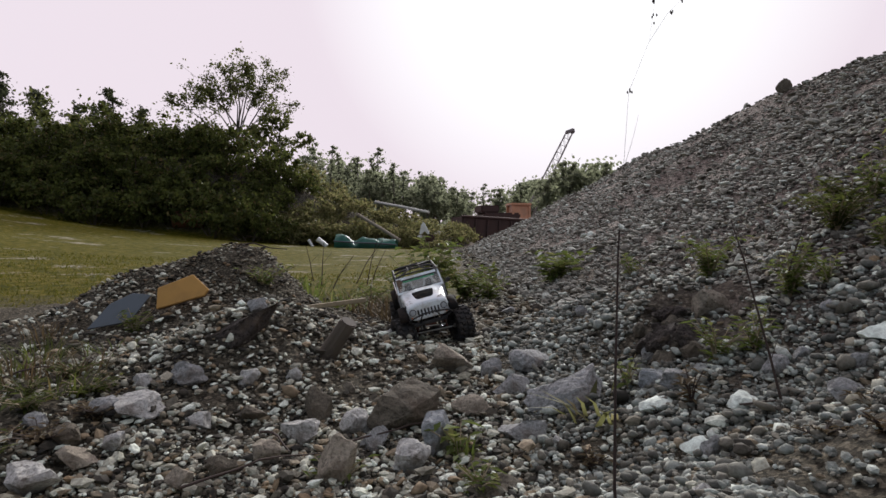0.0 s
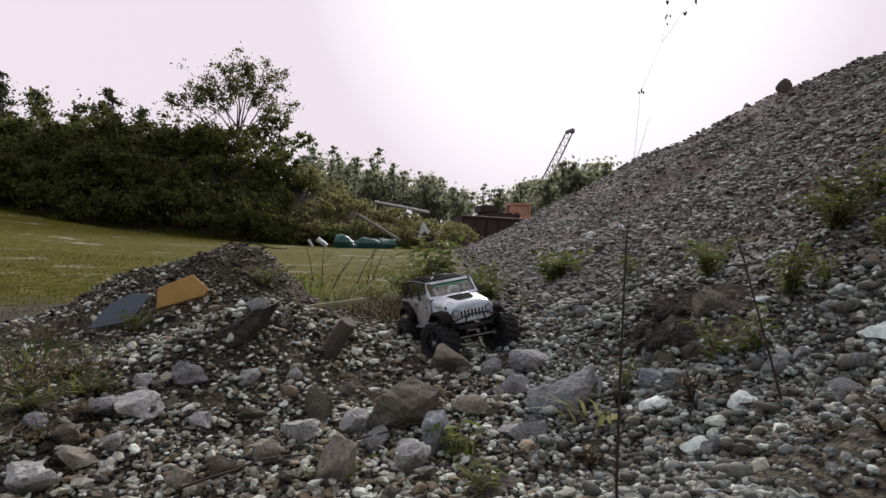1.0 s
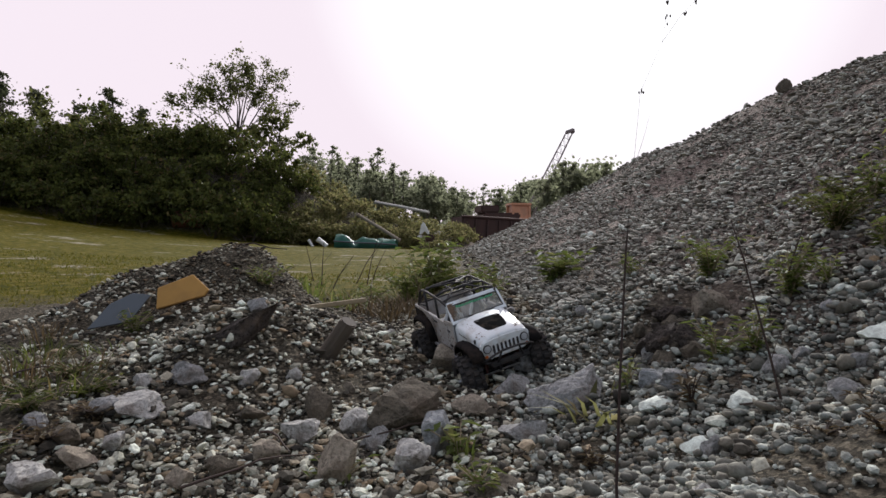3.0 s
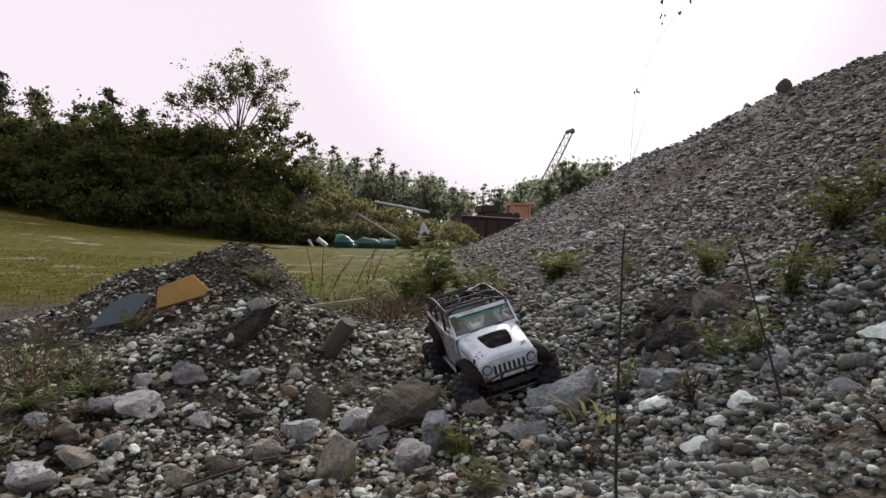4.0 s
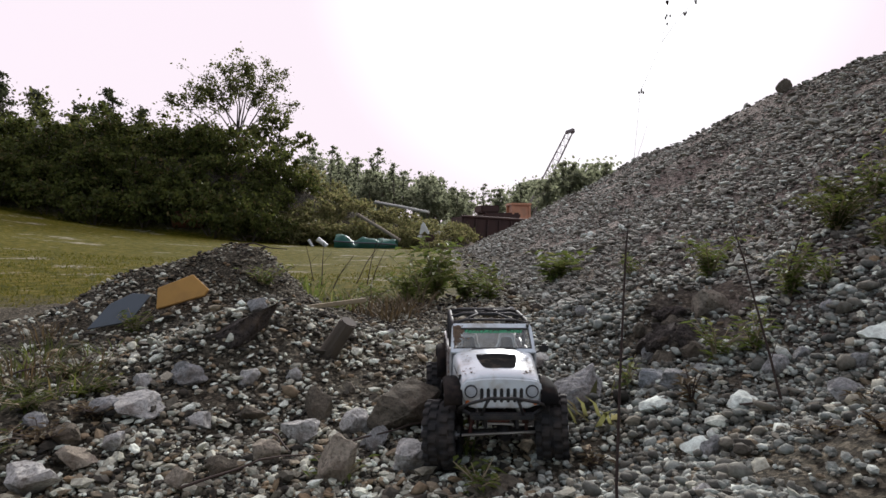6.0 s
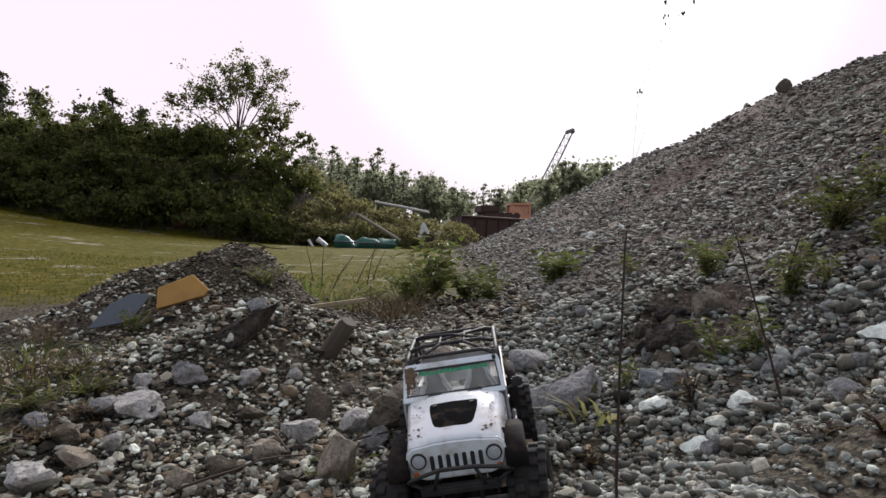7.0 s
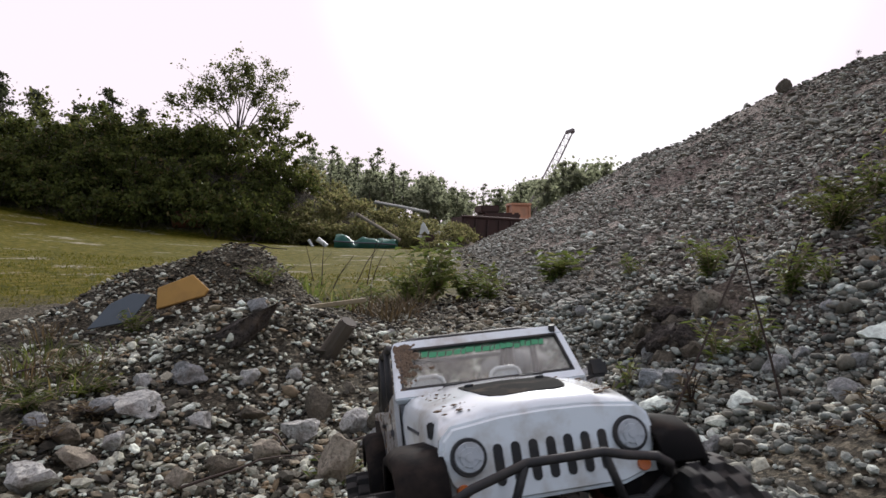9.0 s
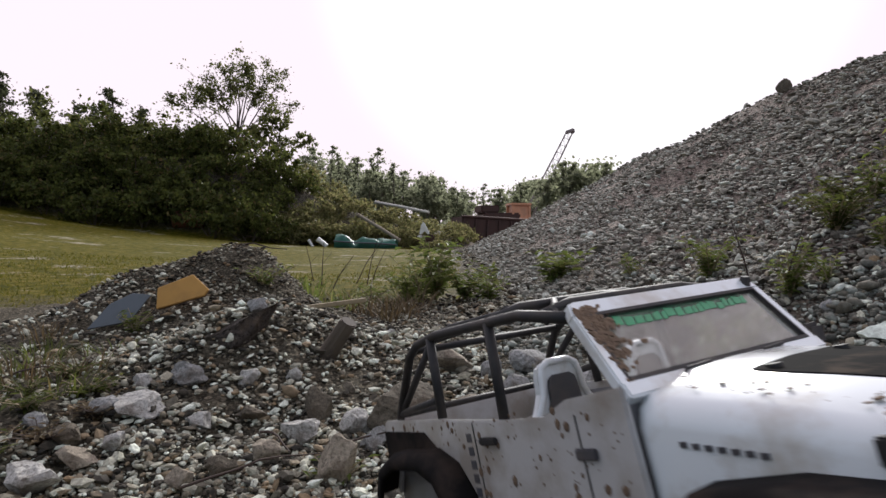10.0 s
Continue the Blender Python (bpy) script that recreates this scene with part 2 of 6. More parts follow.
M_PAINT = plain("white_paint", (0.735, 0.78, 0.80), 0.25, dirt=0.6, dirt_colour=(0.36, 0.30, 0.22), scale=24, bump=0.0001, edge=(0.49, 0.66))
# same white paint under mud, its base greyed to carry the flank's shade
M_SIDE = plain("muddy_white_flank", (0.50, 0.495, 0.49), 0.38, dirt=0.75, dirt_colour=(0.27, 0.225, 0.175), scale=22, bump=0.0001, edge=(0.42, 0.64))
for node in (*M_PAINT.node_tree.nodes, *M_SIDE.node_tree.nodes):
    if node.type == "BSDF_PRINCIPLED":
        node.inputs["Coat Weight"].default_value, node.inputs["Coat Roughness"].default_value = 0.7, 0.12
M_BLACK = plain("black_plastic", (0.016, 0.016, 0.017), 0.65, dirt=0.5, dirt_colour=(0.10, 0.075, 0.055), scale=35)
M_FLARE = plain("dusty_black_plastic", (0.010, 0.009, 0.009), 0.9, dirt=0.5, dirt_colour=(0.085, 0.06, 0.045), scale=30, gloss=0.12)
M_RUBBER = plain("muddy_rubber", (0.016, 0.015, 0.015), 0.85, dirt=0.5, dirt_colour=(0.085, 0.062, 0.046), scale=40, bump=0.001)
M_GREY = plain("grey_plastic", (0.17, 0.17, 0.18), 0.5, dirt=0.3, scale=30)
M_SILVER = plain("satin_metal", (0.55, 0.55, 0.56), 0.35, 0.9, dirt=0.4, scale=50)
M_LENS = plain("lamp_lens", (0.46, 0.48, 0.50), 0.15, dirt=0.3, scale=120)
M_AMBER = plain("amber_lens", (0.55, 0.14, 0.03), 0.25, dirt=0.2)
M_RED = plain("red_metal", (0.10, 0.022, 0.016), 0.45, 0.3, dirt=0.6, scale=50)
M_MUD = plain("dried_mud", (0.17, 0.115, 0.075), 0.95, dirt=0.75, dirt_colour=(0.06, 0.042, 0.03), scale=150, bump=0.003)
M_SCOOP = plain("glossy_black_panel", (0.008, 0.008, 0.008), 0.9, dirt=0.4, dirt_colour=(0.10, 0.075, 0.055), scale=30, edge=(0.56, 0.68), gloss=0.03)
M_GREEN_INK = plain("green_vinyl", (0.03, 0.30, 0.13), 0.4, dirt=0.25, scale=80)
M_GREEN_BAND = plain("dark_green_vinyl", (0.02, 0.19, 0.085), 0.4, dirt=0.35, scale=80)
for node in M_GREEN_BAND.node_tree.nodes:
    if node.type == "BSDF_PRINCIPLED":
        node.inputs["Alpha"].default_value = 0.28      # a film that one sees through
M_PAD = plain("dark_seat_pad", (0.055, 0.055, 0.06), 0.8, dirt=0.4, scale=30)
M_BADGE = plain("grey_badge", (0.07, 0.07, 0.08), 0.4, dirt=0.3, scale=90)


def build_glass(n, l, b):
    b.inputs["Base Color"].default_value = (0.93, 0.95, 0.94, 1)
    b.inputs["Roughness"].default_value = 0.06
    b.inputs["IOR"].default_value = 1.45
    b.inputs["Transmission Weight"].default_value = 1.0
    dust = noise_node(n, l, 35, 6)
    film = ramp_node(n, l, dust.outputs[0], [(0.35, (0.05, 0.05, 0.05)), (0.75, (0.26, 0.26, 0.26))])
    d = n.new("ShaderNodeBsdfDiffuse")
    d.inputs[0].default_value = (0.55, 0.52, 0.45, 1)
    mix = n.new("ShaderNodeMixShader")
    l.new(film.outputs[0], mix.inputs[0])
    l.new(b.outputs[0], mix.inputs[1])
    l.new(d.outputs[0], mix.inputs[2])
    l.new(mix.outputs[0], n["Material Output"].inputs[0])


M_GLASS = material("dusty_window", build_glass)


# ---- building helpers ----
def mesh_of(name, bm, mat, smooth=False):
    me = bpy.data.meshes.new(name)
    bm.to_mesh(me)
    bm.free()
    me.materials.append(mat)
    if smooth:
        for p in me.polygons:
            p.use_smooth = True
    return me


def part(name, bm, mat, parent, label="", smooth=False, at=None):
    ob = new(name, mesh_of(name, bm, mat, smooth))
    ob.parent = parent
    if at is not None:
        ob.matrix_basis = at
    return tagged(ob, label)


def thing(name, label, category, m=None, group="", kind=""):
    ob = new(name)
    ob.empty_display_size = 0.05
    if m is not None:
        ob.matrix_basis = m
    return tagged(ob, label, category, group, kind)


def raw_mesh(name, verts, faces, mat, smooth=False):
    """A mesh from arrays; faces: an array with one row per face."""
    me = bpy.data.meshes.new(name)
    verts, faces = np.asarray(verts, np.float32), np.asarray(faces, np.int32)
    k = faces.shape[1]
    me.vertices.add(len(verts))
    me.vertices.foreach_set("co", verts.ravel())
    me.loops.add(faces.size)
    me.loops.foreach_set("vertex_index", faces.ravel())
    me.polygons.add(len(faces))
    me.polygons.foreach_set("loop_start", np.arange(0, faces.size, k, dtype=np.int32))
    me.polygons.foreach_set("loop_total", np.full(len(faces), k, np.int32))
    me.polygons.foreach_set("use_smooth", np.full(len(faces), smooth))
    me.update(calc_edges=True)
    me.materials.append(mat)
    return me


def box(bm, x0, x1, y0, y1, z0, z1, bevel=0.0, m=None):
    r = bmesh.ops.create_cube(bm, size=1.0)
    vs = r["verts"]
    for v in vs:
        v.co = Vector(((x0 + x1) / 2 + v.co.x * (x1 - x0), (y0 + y1) / 2 + v.co.y * (y1 - y0), (z0 + z1) / 2 + v.co.z * (z1 - z0)))
    if bevel:
        es = list({e for v in vs for e in v.link_edges})
        vs = bmesh.ops.bevel(bm, geom=es, offset=bevel, segments=2, affect="EDGES")["verts"]
    if m is not None:
        for v in {v for v in bm.verts if v in set(vs)}:
            v.co = m @ v.co
    return bm


def tube(bm, points, radius, sides=8, taper=1.0):
    """A round bar along points, joined at the bends."""
    pts = [Vector(p) for p in points]
    rings = []
    up = Vector((0.31, 0.17, 0.93))
    for k, p in enumerate(pts):
        way = (pts[min(k + 1, len(pts) - 1)] - pts[max(k - 1, 0)]).normalized()
        a = way.cross(up)
        if a.length < 0.05:
            a = way.cross(Vector((1, 0, 0)))
        a.normalize()
        b = way.cross(a)
        r = radius * (1 + (taper - 1) * k / max(len(pts) - 1, 1))
        rings.append([bm.verts.new(p + a * (r * math.cos(6.2832 * i / sides)) + b * (r * math.sin(6.2832 * i / sides))) for i in range(sides)])
    for q, w in zip(rings, rings[1:]):
        for i in range(sides):
            bm.faces.new((q[i], q[(i + 1) % sides], w[(i + 1) % sides], w[i]))
    bm.faces.new(rings[0][::-1])
    bm.faces.new(rings[-1])
    return bm


def disc(bm, centre, axis, radius, depth, sides=20, radius2=None):
    """A cylinder or cone whose axis runs along the given way."""
    turn = Vector(axis).to_track_quat("Z", "Y").to_matrix().to_4x4()
    bmesh.ops.create_cone(bm, cap_ends=True, segments=sides, radius1=radius, radius2=radius if radius2 is None else radius2,
                          depth=depth, matrix=Matrix.Translation(centre) @ turn)
    return bm


def prism(bm, outline, lo, hi, axis="y"):
    """A flat outline pushed through from lo to hi along an axis; outline in the two other axes."""
    def at(p, h):
        return {"y": (p[0], h, p[1]), "x": (h, p[0], p[1]), "z": (p[0], p[1], h)}[axis]
    a = [bm.verts.new(at(p, lo)) for p in outline]
    b = [bm.verts.new(at(p, hi)) for p in outline]
    k = len(outline)
    bm.faces.new(a)
    bm.faces.new(b[::-1])
    for i in range(k):
        bm.faces.new((a[i], b[i], b[(i + 1) % k], a[(i + 1) % k]))
    bmesh.ops.recalc_face_normals(bm, faces=bm.faces)
    return bm


# ---- the lie of the land ----
def lattice(ix, iy, seed):
    """A repeatable number from 0 to 1 for each grid point."""
    v = np.sin(ix * 127.1 + iy * 311.7 + seed * 74.7) * 43758.5453
    return v - np.floor(v)


def fuzz(x, y, scale, seed=0):
    """Smooth value noise from -1 to 1, with bumps of about that size in metres."""
    x, y = np.asarray(x, float) / scale, np.asarray(y, float) / scale
    ix, iy = np.floor(x), np.floor(y)
    u, v = x - ix, y - iy
    u, v = u * u * (3 - 2 * u), v * v * (3 - 2 * v)
    a, b = lattice(ix, iy, seed), lattice(ix + 1, iy, seed)
    c, d = lattice(ix, iy + 1, seed), lattice(ix + 1, iy + 1, seed)
    return 2 * ((a * (1 - u) + b * u) * (1 - v) + (c * (1 - u) + d * u) * v) - 1


def ramp(v, lo, hi):
    k = np.clip((v - lo) / (hi - lo), 0, 1)
    return k * k * (3 - 2 * k)


def bell(x, y, cx, cy, wx, wy):
    return np.exp(-((x - cx) / wx) ** 2 - ((y - cy) / wy) ** 2)


def bank_height(x, y):
    """The overgrown earth bank behind the field, lower towards the east."""
    fall = np.interp(x, [-8.0, -6.5, -5.0, -4.0, -2.5, -1.0, 0.4, 1.2], [1.0, 0.86, 0.62, 0.47, 0.30, 0.21, 0.15, 0.0])
    crest = (3.15 - 0.0058 * np.minimum(x, 0) ** 2 * (1 - ramp(-x, 14, 60))) * fall
    return crest * ramp(y, 18.2, 21.5) * (1 - 0.5 * ramp(y, 28, 45))


def pile_height(x, y):
    """The gravel heap: slope at the angle of repose, with a crest that falls away to the north."""
    u = x - 0.28 - 0.012 * y
    side = 0.30 * (u + np.sqrt(u * u + 0.07))
    crest = 1.74 * (1 - ramp(y, 5.5, 18.0) ** 0.9) + 0.10 * fuzz(x, y, 1.3, 5) + 0.02
    crest = np.maximum(crest * (1 - 0.35 * ramp(x, 4.0, 9.0)), 0.02)
    k = 0.10
    h = np.clip(0.5 + 0.5 * (crest - side) / k, 0, 1)
    return crest * (1 - h) + side * h - k * h * (1 - h)


def ground_height(x, y):
    x, y = np.asarray(x, float), np.asarray(y, float)
    track = np.interp(y, [0.0, 0.2, 0.4, 0.6, 0.72, 0.82, 0.97, 1.25, 1.5, 1.8, 2.4, 3.4],
                      [0.17, 0.155, 0.10, 0.055, 0.01, -0.035, -0.07, -0.052, -0.03, -0.01, 0.0, 0.0])
    near = (1 - ramp(y, 3.0, 4.5))
    z = track + pile_height(x, y) * (0.12 + 0.88 * ramp(y, 0.1, 0.9))
    z = z + 0.175 * bell(x, y, -0.80, 2.62, 0.21, 0.34) + 0.255 * bell(x, y, -1.10, 2.58, 0.40, 0.42) + 0.045 * bell(x, y, -1.45, 2.45, 0.30, 0.40)
    z = z + 0.175 * bell(x, y, -0.52, 1.88, 0.30, 0.30) + 0.09 * bell(x, y, -0.95, 1.35, 0.45, 0.5)
    z = z + 0.075 * bell(x, y, 0.585, 1.60, 0.09, 0.10) + 0.07 * bell(x, y, -0.50, 1.66, 0.10, 0.12) + 0.05 * bell(x, y, -0.62, 1.58, 0.10, 0.10)
    west = np.minimum(x + 0.3, 0)
    z = z + 0.0072 * west ** 2 * (1 - ramp(y, 18, 30) * 0.6) * (1 - ramp(-x, 14, 60)) * ramp(y, 2.5, 6.0) + bank_height(x, y)
    off = ramp(np.abs(x - 0.08), 0.22, 0.6)
    z = z + near * (0.022 * fuzz(x, y, 0.30, 1) * (0.25 + 0.75 * off) + 0.010 * fuzz(x, y, 0.11, 2) * (0.3 + 0.7 * off))
    z = z + near * (0.009 * fuzz(x, y, 0.055, 8) + 0.005 * fuzz(x, y, 0.028, 9)) * (0.35 + 0.65 * off)
    z = z + (1 - near) * 0.03 * fuzz(x, y, 1.7, 3) + (0.05 * fuzz(x, y, 0.6, 4) + 0.07 * fuzz(x * 1.5, y * 0.6, 0.8, 6)) * ramp(pile_height(x, y), 0.25, 0.9)
    return z

# ---- the ground: one sheet from the camera's feet to the horizon ----
def make_ground():
    front = np.radians(np.concatenate([np.arange(-46, 46.01, 0.26), np.arange(50, 314, 6.0)]))
    rings = np.concatenate([[0.001], np.geomspace(0.25, 30, 330), np.geomspace(33, 900, 28)])
    a, r = np.meshgrid(front, rings)
    x, y = r * np.sin(a), r * np.cos(a) - 0.3
    z = ground_height(x, y)
    verts = np.stack([x, y, z], -1).reshape(-1, 3)
    k, m = len(front), len(rings)
    i, j = np.meshgrid(np.arange(k), np.arange(m - 1))
    i, j = i.ravel(), j.ravel()
    faces = np.stack([j * k + i, j * k + (i + 1) % k, (j + 1) * k + (i + 1) % k, (j + 1) * k + i], 1)[:, ::-1]
    ob = new("ground", raw_mesh("ground", verts, faces, M_GROUND, True))
    return tagged(ob, "stony brown soil with gravel, passing into a sandy grass field", "ground", kind="structure")


ground = make_ground()


def ico(level):
    bm = bmesh.new()
    bmesh.ops.create_icosphere(bm, subdivisions=level, radius=1.0)
    bm.verts.ensure_lookup_table()
    v = np.array([q.co[:] for q in bm.verts])
    f = np.array([[w.index for w in q.verts] for q in bm.faces])
    bm.free()
    return v, f


def stone_shape(level, seed, rough=0.25, cuts=4):
    """A pebble or broken stone: a ball cut by a few planes, uneven and flattened."""
    rng = np.random.default_rng(seed)
    v, f = ico(level)
    v = v.copy()
    for _ in range(cuts):
        d = rng.normal(size=3)
        d /= np.linalg.norm(d)
        s = v @ d
        lim = rng.uniform(0.40, 0.80)
        over = s > lim
        v[over] -= np.outer((s[over] - lim) * 0.97, d)
    for k in range(3):
        d = rng.normal(size=3) * (1.2 + k)
        v *= 1 + rough * 0.35 * np.sin(v @ d + rng.uniform(0, 6))[:, None] / (1 + 0.5 * k)
    v *= rng.uniform([0.8, 0.8, 0.5], [1.25, 1.0, 0.8])
    return v / np.abs(v).max(), f


def random_turns(rng, n):
    """Rotation matrices: any turn about the upright, and a tilt."""
    a, t, b = rng.uniform(0, 6.283, n), rng.normal(0, 0.45, n), rng.uniform(0, 6.283, n)
    ca, sa, ct, st, cb, sb = np.cos(a), np.sin(a), np.cos(t), np.sin(t), np.cos(b), np.sin(b)
    o, i = np.zeros(n), np.ones(n)
    rz = np.stack([ca, -sa, o, sa, ca, o, o, o, i], 1).reshape(-1, 3, 3)
    rx = np.stack([i, o, o, o, ct, -st, o, st, ct], 1).reshape(-1, 3, 3)
    rb = np.stack([cb, -sb, o, sb, cb, o, o, o, i], 1).reshape(-1, 3, 3)
    return rz @ rx @ rb


SMALL = [stone_shape(1, 100 + k) for k in range(14)]


def low_shape(seed):
    """A pebble of twenty faces, for those far off."""
    rng = np.random.default_rng(seed)
    g = (1 + 5 ** 0.5) / 2
    v = np.array([(-1, g, 0), (1, g, 0), (-1, -g, 0), (1, -g, 0), (0, -1, g), (0, 1, g), (0, -1, -g), (0, 1, -g), (g, 0, -1), (g, 0, 1), (-g, 0, -1), (-g, 0, 1)], float)
    v /= np.linalg.norm(v[0])
    f = np.array([(0, 11, 5), (0, 5, 1), (0, 1, 7), (0, 7, 10), (0, 10, 11), (1, 5, 9), (5, 11, 4), (11, 10, 2), (10, 7, 6), (7, 1, 8),
                  (3, 9, 4), (3, 4, 2), (3, 2, 6), (3, 6, 8), (3, 8, 9), (4, 9, 5), (2, 4, 11), (6, 2, 10), (8, 6, 7), (9, 8, 1)])
    v *= 1 + rng.uniform(-0.22, 0.18, (12, 1))
    v *= rng.uniform([0.8, 0.75, 0.5], [1.25, 1.0, 0.8])
    return v / np.abs(v).max(), f


LOW = [low_shape(400 + k) for k in range(16)]
SHINGLE = [(v * (1.1, 0.9, 0.62), f) for v, f in LOW]          # flat broken stone of the tall heap
SHARD = [(v * (1.15, 0.85, 0.70), f) for v, f in (stone_shape(1, 500 + k, 0.3, 8) for k in range(16))]     # broken, flattish gravel
FLAT = [(v * (1.0, 0.9, 0.72), f) for v, f in (stone_shape(1, 300 + k, 0.2, 2) for k in range(12))]     # water-worn river stones


def scatter(name, x, y, r, shapes, mat, label, seed, sink=0.12, category="gravel", smooth=False):
    """Many loose stones of radius r at x, y, half sunk in the ground, in one mesh."""
    rng = np.random.default_rng(seed)
    z = ground_height(x, y) + r * (0.45 - sink + 0.95 * rng.random(len(x)) ** 2.2)
    turns = random_turns(rng, len(x))
    kind = rng.integers(0, len(shapes), len(x))
    vs, fs, base = [], [], 0
    for k, (v, f) in enumerate(shapes):
        m = np.where(kind == k)[0]
        if not len(m):
            continue
        w = np.einsum("nij,vj->nvi", turns[m], v) * r[m, None, None] + np.stack([x[m], y[m], z[m]], 1)[:, None]
        vs.append(w.reshape(-1, 3))
        fs.append((f[None] + (base + np.arange(len(m)) * len(v))[:, None, None]).reshape(-1, 3))
        base += len(m) * len(v)
    ob = new(name, raw_mesh(name, np.concatenate(vs), np.concatenate(fs), mat, smooth))
    return tagged(ob, label, category, kind="stuff")


def fan(rng, n, near, far, a0, a1, power=1.0):
    """Places spread over a sector of the plan, denser towards the south."""
    y = near * (far / near) ** (rng.random(n) ** power)
    t = rng.uniform(math.tan(radians(a0)), math.tan(radians(a1)), n)
    return y * t, y


def make_gravel():
    rng = np.random.default_rng(7)
    # near gravel, on the heaps and along the track
    x, y = fan(rng, 54000, 0.62, 2.4, -39, 39)
    r = np.clip(0.0056 * np.exp(rng.normal(0, 0.47, len(x))) * (0.42 + 0.52 * y - 0.07 * y * y), 0.002, 0.021)
    r = np.where((x > 0.5) & (y > 1.35), np.minimum(r, 0.0125 + 0.004 * rng.random(len(x))), r)
    grey = (x > 0.16) & (rng.random(len(x)) < 0.85)
    bare = (fuzz(x, y, 0.22, 21) + 0.5 * fuzz(x, y, 0.08, 22) > 0.85) & (rng.random(len(x)) < 0.85)
    dark = (x < -0.8) & (y > 1.1) & (rng.random(len(x)) < 0.6)          # earthy flank of the mound
    damp = (x > 0.38) & (y < 0.98) & (fuzz(x, y, 0.15, 25) > -0.1) & (rng.random(len(x)) < 0.6)
    wet = (bell(x, y, 0.48, 0.70, 0.10, 0.13) > 0.3) & (rng.random(len(x)) < 0.8)          # dark earth at the foot of the slope
    moss = (x < -0.66) & (y > 0.98) & (y < 1.5) & (fuzz(x, y, 0.12, 27) > -0.35) & (rng.random(len(x)) < 0.8)
    keep = ~bare & ~dark & ~damp & ~wet & ~moss
    slope = grey & (x > 0.48 + 0.25 * rng.random(len(x))) & (y > 1.30)
    for pick, mat, shapes, label in ((grey & keep & ~slope, M_GREY_PEBBLE, FLAT, "loose grey river pebbles on the slope"), (slope & keep, M_SLOPE, SHARD, "loose broken grey stone on the steep slope"),
                                     (~grey & keep, M_PEBBLE, SHARD, "mixed brown and white gravel on dark soil")):
        big = pick & (r > 0.0088)
        scatter("gravel", x[big], y[big], r[big], shapes, mat, label, 11, smooth=mat is M_GREY_PEBBLE)
        small = pick & (r <= 0.0088)
        scatter("gravel", x[small], y[small], r[small], SHINGLE if mat is M_SLOPE else LOW, mat, label.replace("loose", "fine").replace("mixed", "fine"), 14)
    # farther gravel on the long slope and behind the track
    x, y = fan(rng, 92000, 2.2, 14.5, -30, 39, 0.95)
    h = pile_height(x, y)
    mound = bell(x, y, -1.0, 2.60, 0.85, 0.6) > 0.25
    keep = (h > 0.05) | mound | ((y < 3.7) & (np.abs(x) < 1.6) & (rng.random(len(x)) < 0.95))
    # bare runnels and ledges of earth on the slope
    keep &= mound | ~((fuzz(x * 0.5 - y * 0.2, y * 0.35 + x * 1.4, 0.32, 23) + 0.6 * fuzz(x, y, 0.14, 24) > 0.36) & (rng.random(len(x)) < 0.72))
    r = np.clip(0.0070 * np.exp(rng.normal(0, 0.45, len(x))) * (0.68 + 0.16 * y), 0.0025, 0.034)
    east = keep & (h > 0.10) & ~mound
    scatter("gravel", x[east], y[east], r[east], SHINGLE, M_SLOPE, "grey gravel covering the tall heap", 12)
    west = keep & ~east
    r = np.where(mound, np.minimum(r * 0.8, 0.011), r)
    scatter("gravel", x[west], y[west], r[west], SHINGLE, M_MOUND, "dark brown gravel on the low mound", 13)

    # the same gravel beside and behind the camera
    a, q = rng.uniform(0, 6.283, 9000), 0.35 + 3.2 * rng.random(9000) ** 0.7
    x, y = q * np.sin(a), q * np.cos(a)
    aside = (np.abs(x) > 0.8 * y) | (y < 0.62)
    aside &= (np.abs(x - 0.05) > 0.16) | (y < 0.1) | (y > 0.7)
    x, y = x[aside], y[aside]
    r = np.clip(0.008 * np.exp(rng.normal(0, 0.5, len(x))), 0.003, 0.03)
    scatter("gravel", x, y, r, LOW, M_PEBBLE, "mixed gravel on the lip of the heap", 15)


make_gravel()


# ---- larger rocks, each one a thing ----
def rock(x, y, wide, high, deep=None, turn=0.0, seed=1, mat=None, tilt=0.0, roll=0.0, label="pale grey limestone rock lying in the gravel", sink=0.25, name="rock", cuts=14, lumpy=0.055):
    """A broken rock, wide, high and deep in metres."""
    v, f = stone_shape(4, seed, 0.30, cuts)
    shift = Vector((seed * 1.7, seed * 0.9, 3.1))
    v = np.array([q * (1 + lumpy * 2.0 * noise.fractal(Vector(q) * 1.9 + shift, 0.7, 2.1, 4) + lumpy * 0.7 * noise.noise(Vector(q) * 9 + shift)) for q in v])
    lo, hi = v.min(0), v.max(0)
    v = (v - (lo + hi) / 2) / (hi - lo) * np.array([wide, deep or wide * 0.8, high])
    if mat is None:
        mat = next((m for word, m in (("blue-grey", M_BLUE_ROCK), ("whitish", M_PALE_ROCK), ("tan", M_TAN_ROCK), ("yellowish", M_TAN_ROCK)) if word in label), M_ROCK)
    ob = new(name, raw_mesh(name, v, f, mat))
    z = float(ground_height(x, y))
    ob.matrix_basis = pose(x, y, z + high * (0.5 - sink), tilt, roll, turn)
    return tagged(ob, label, "rock", group="rocks among the gravel")


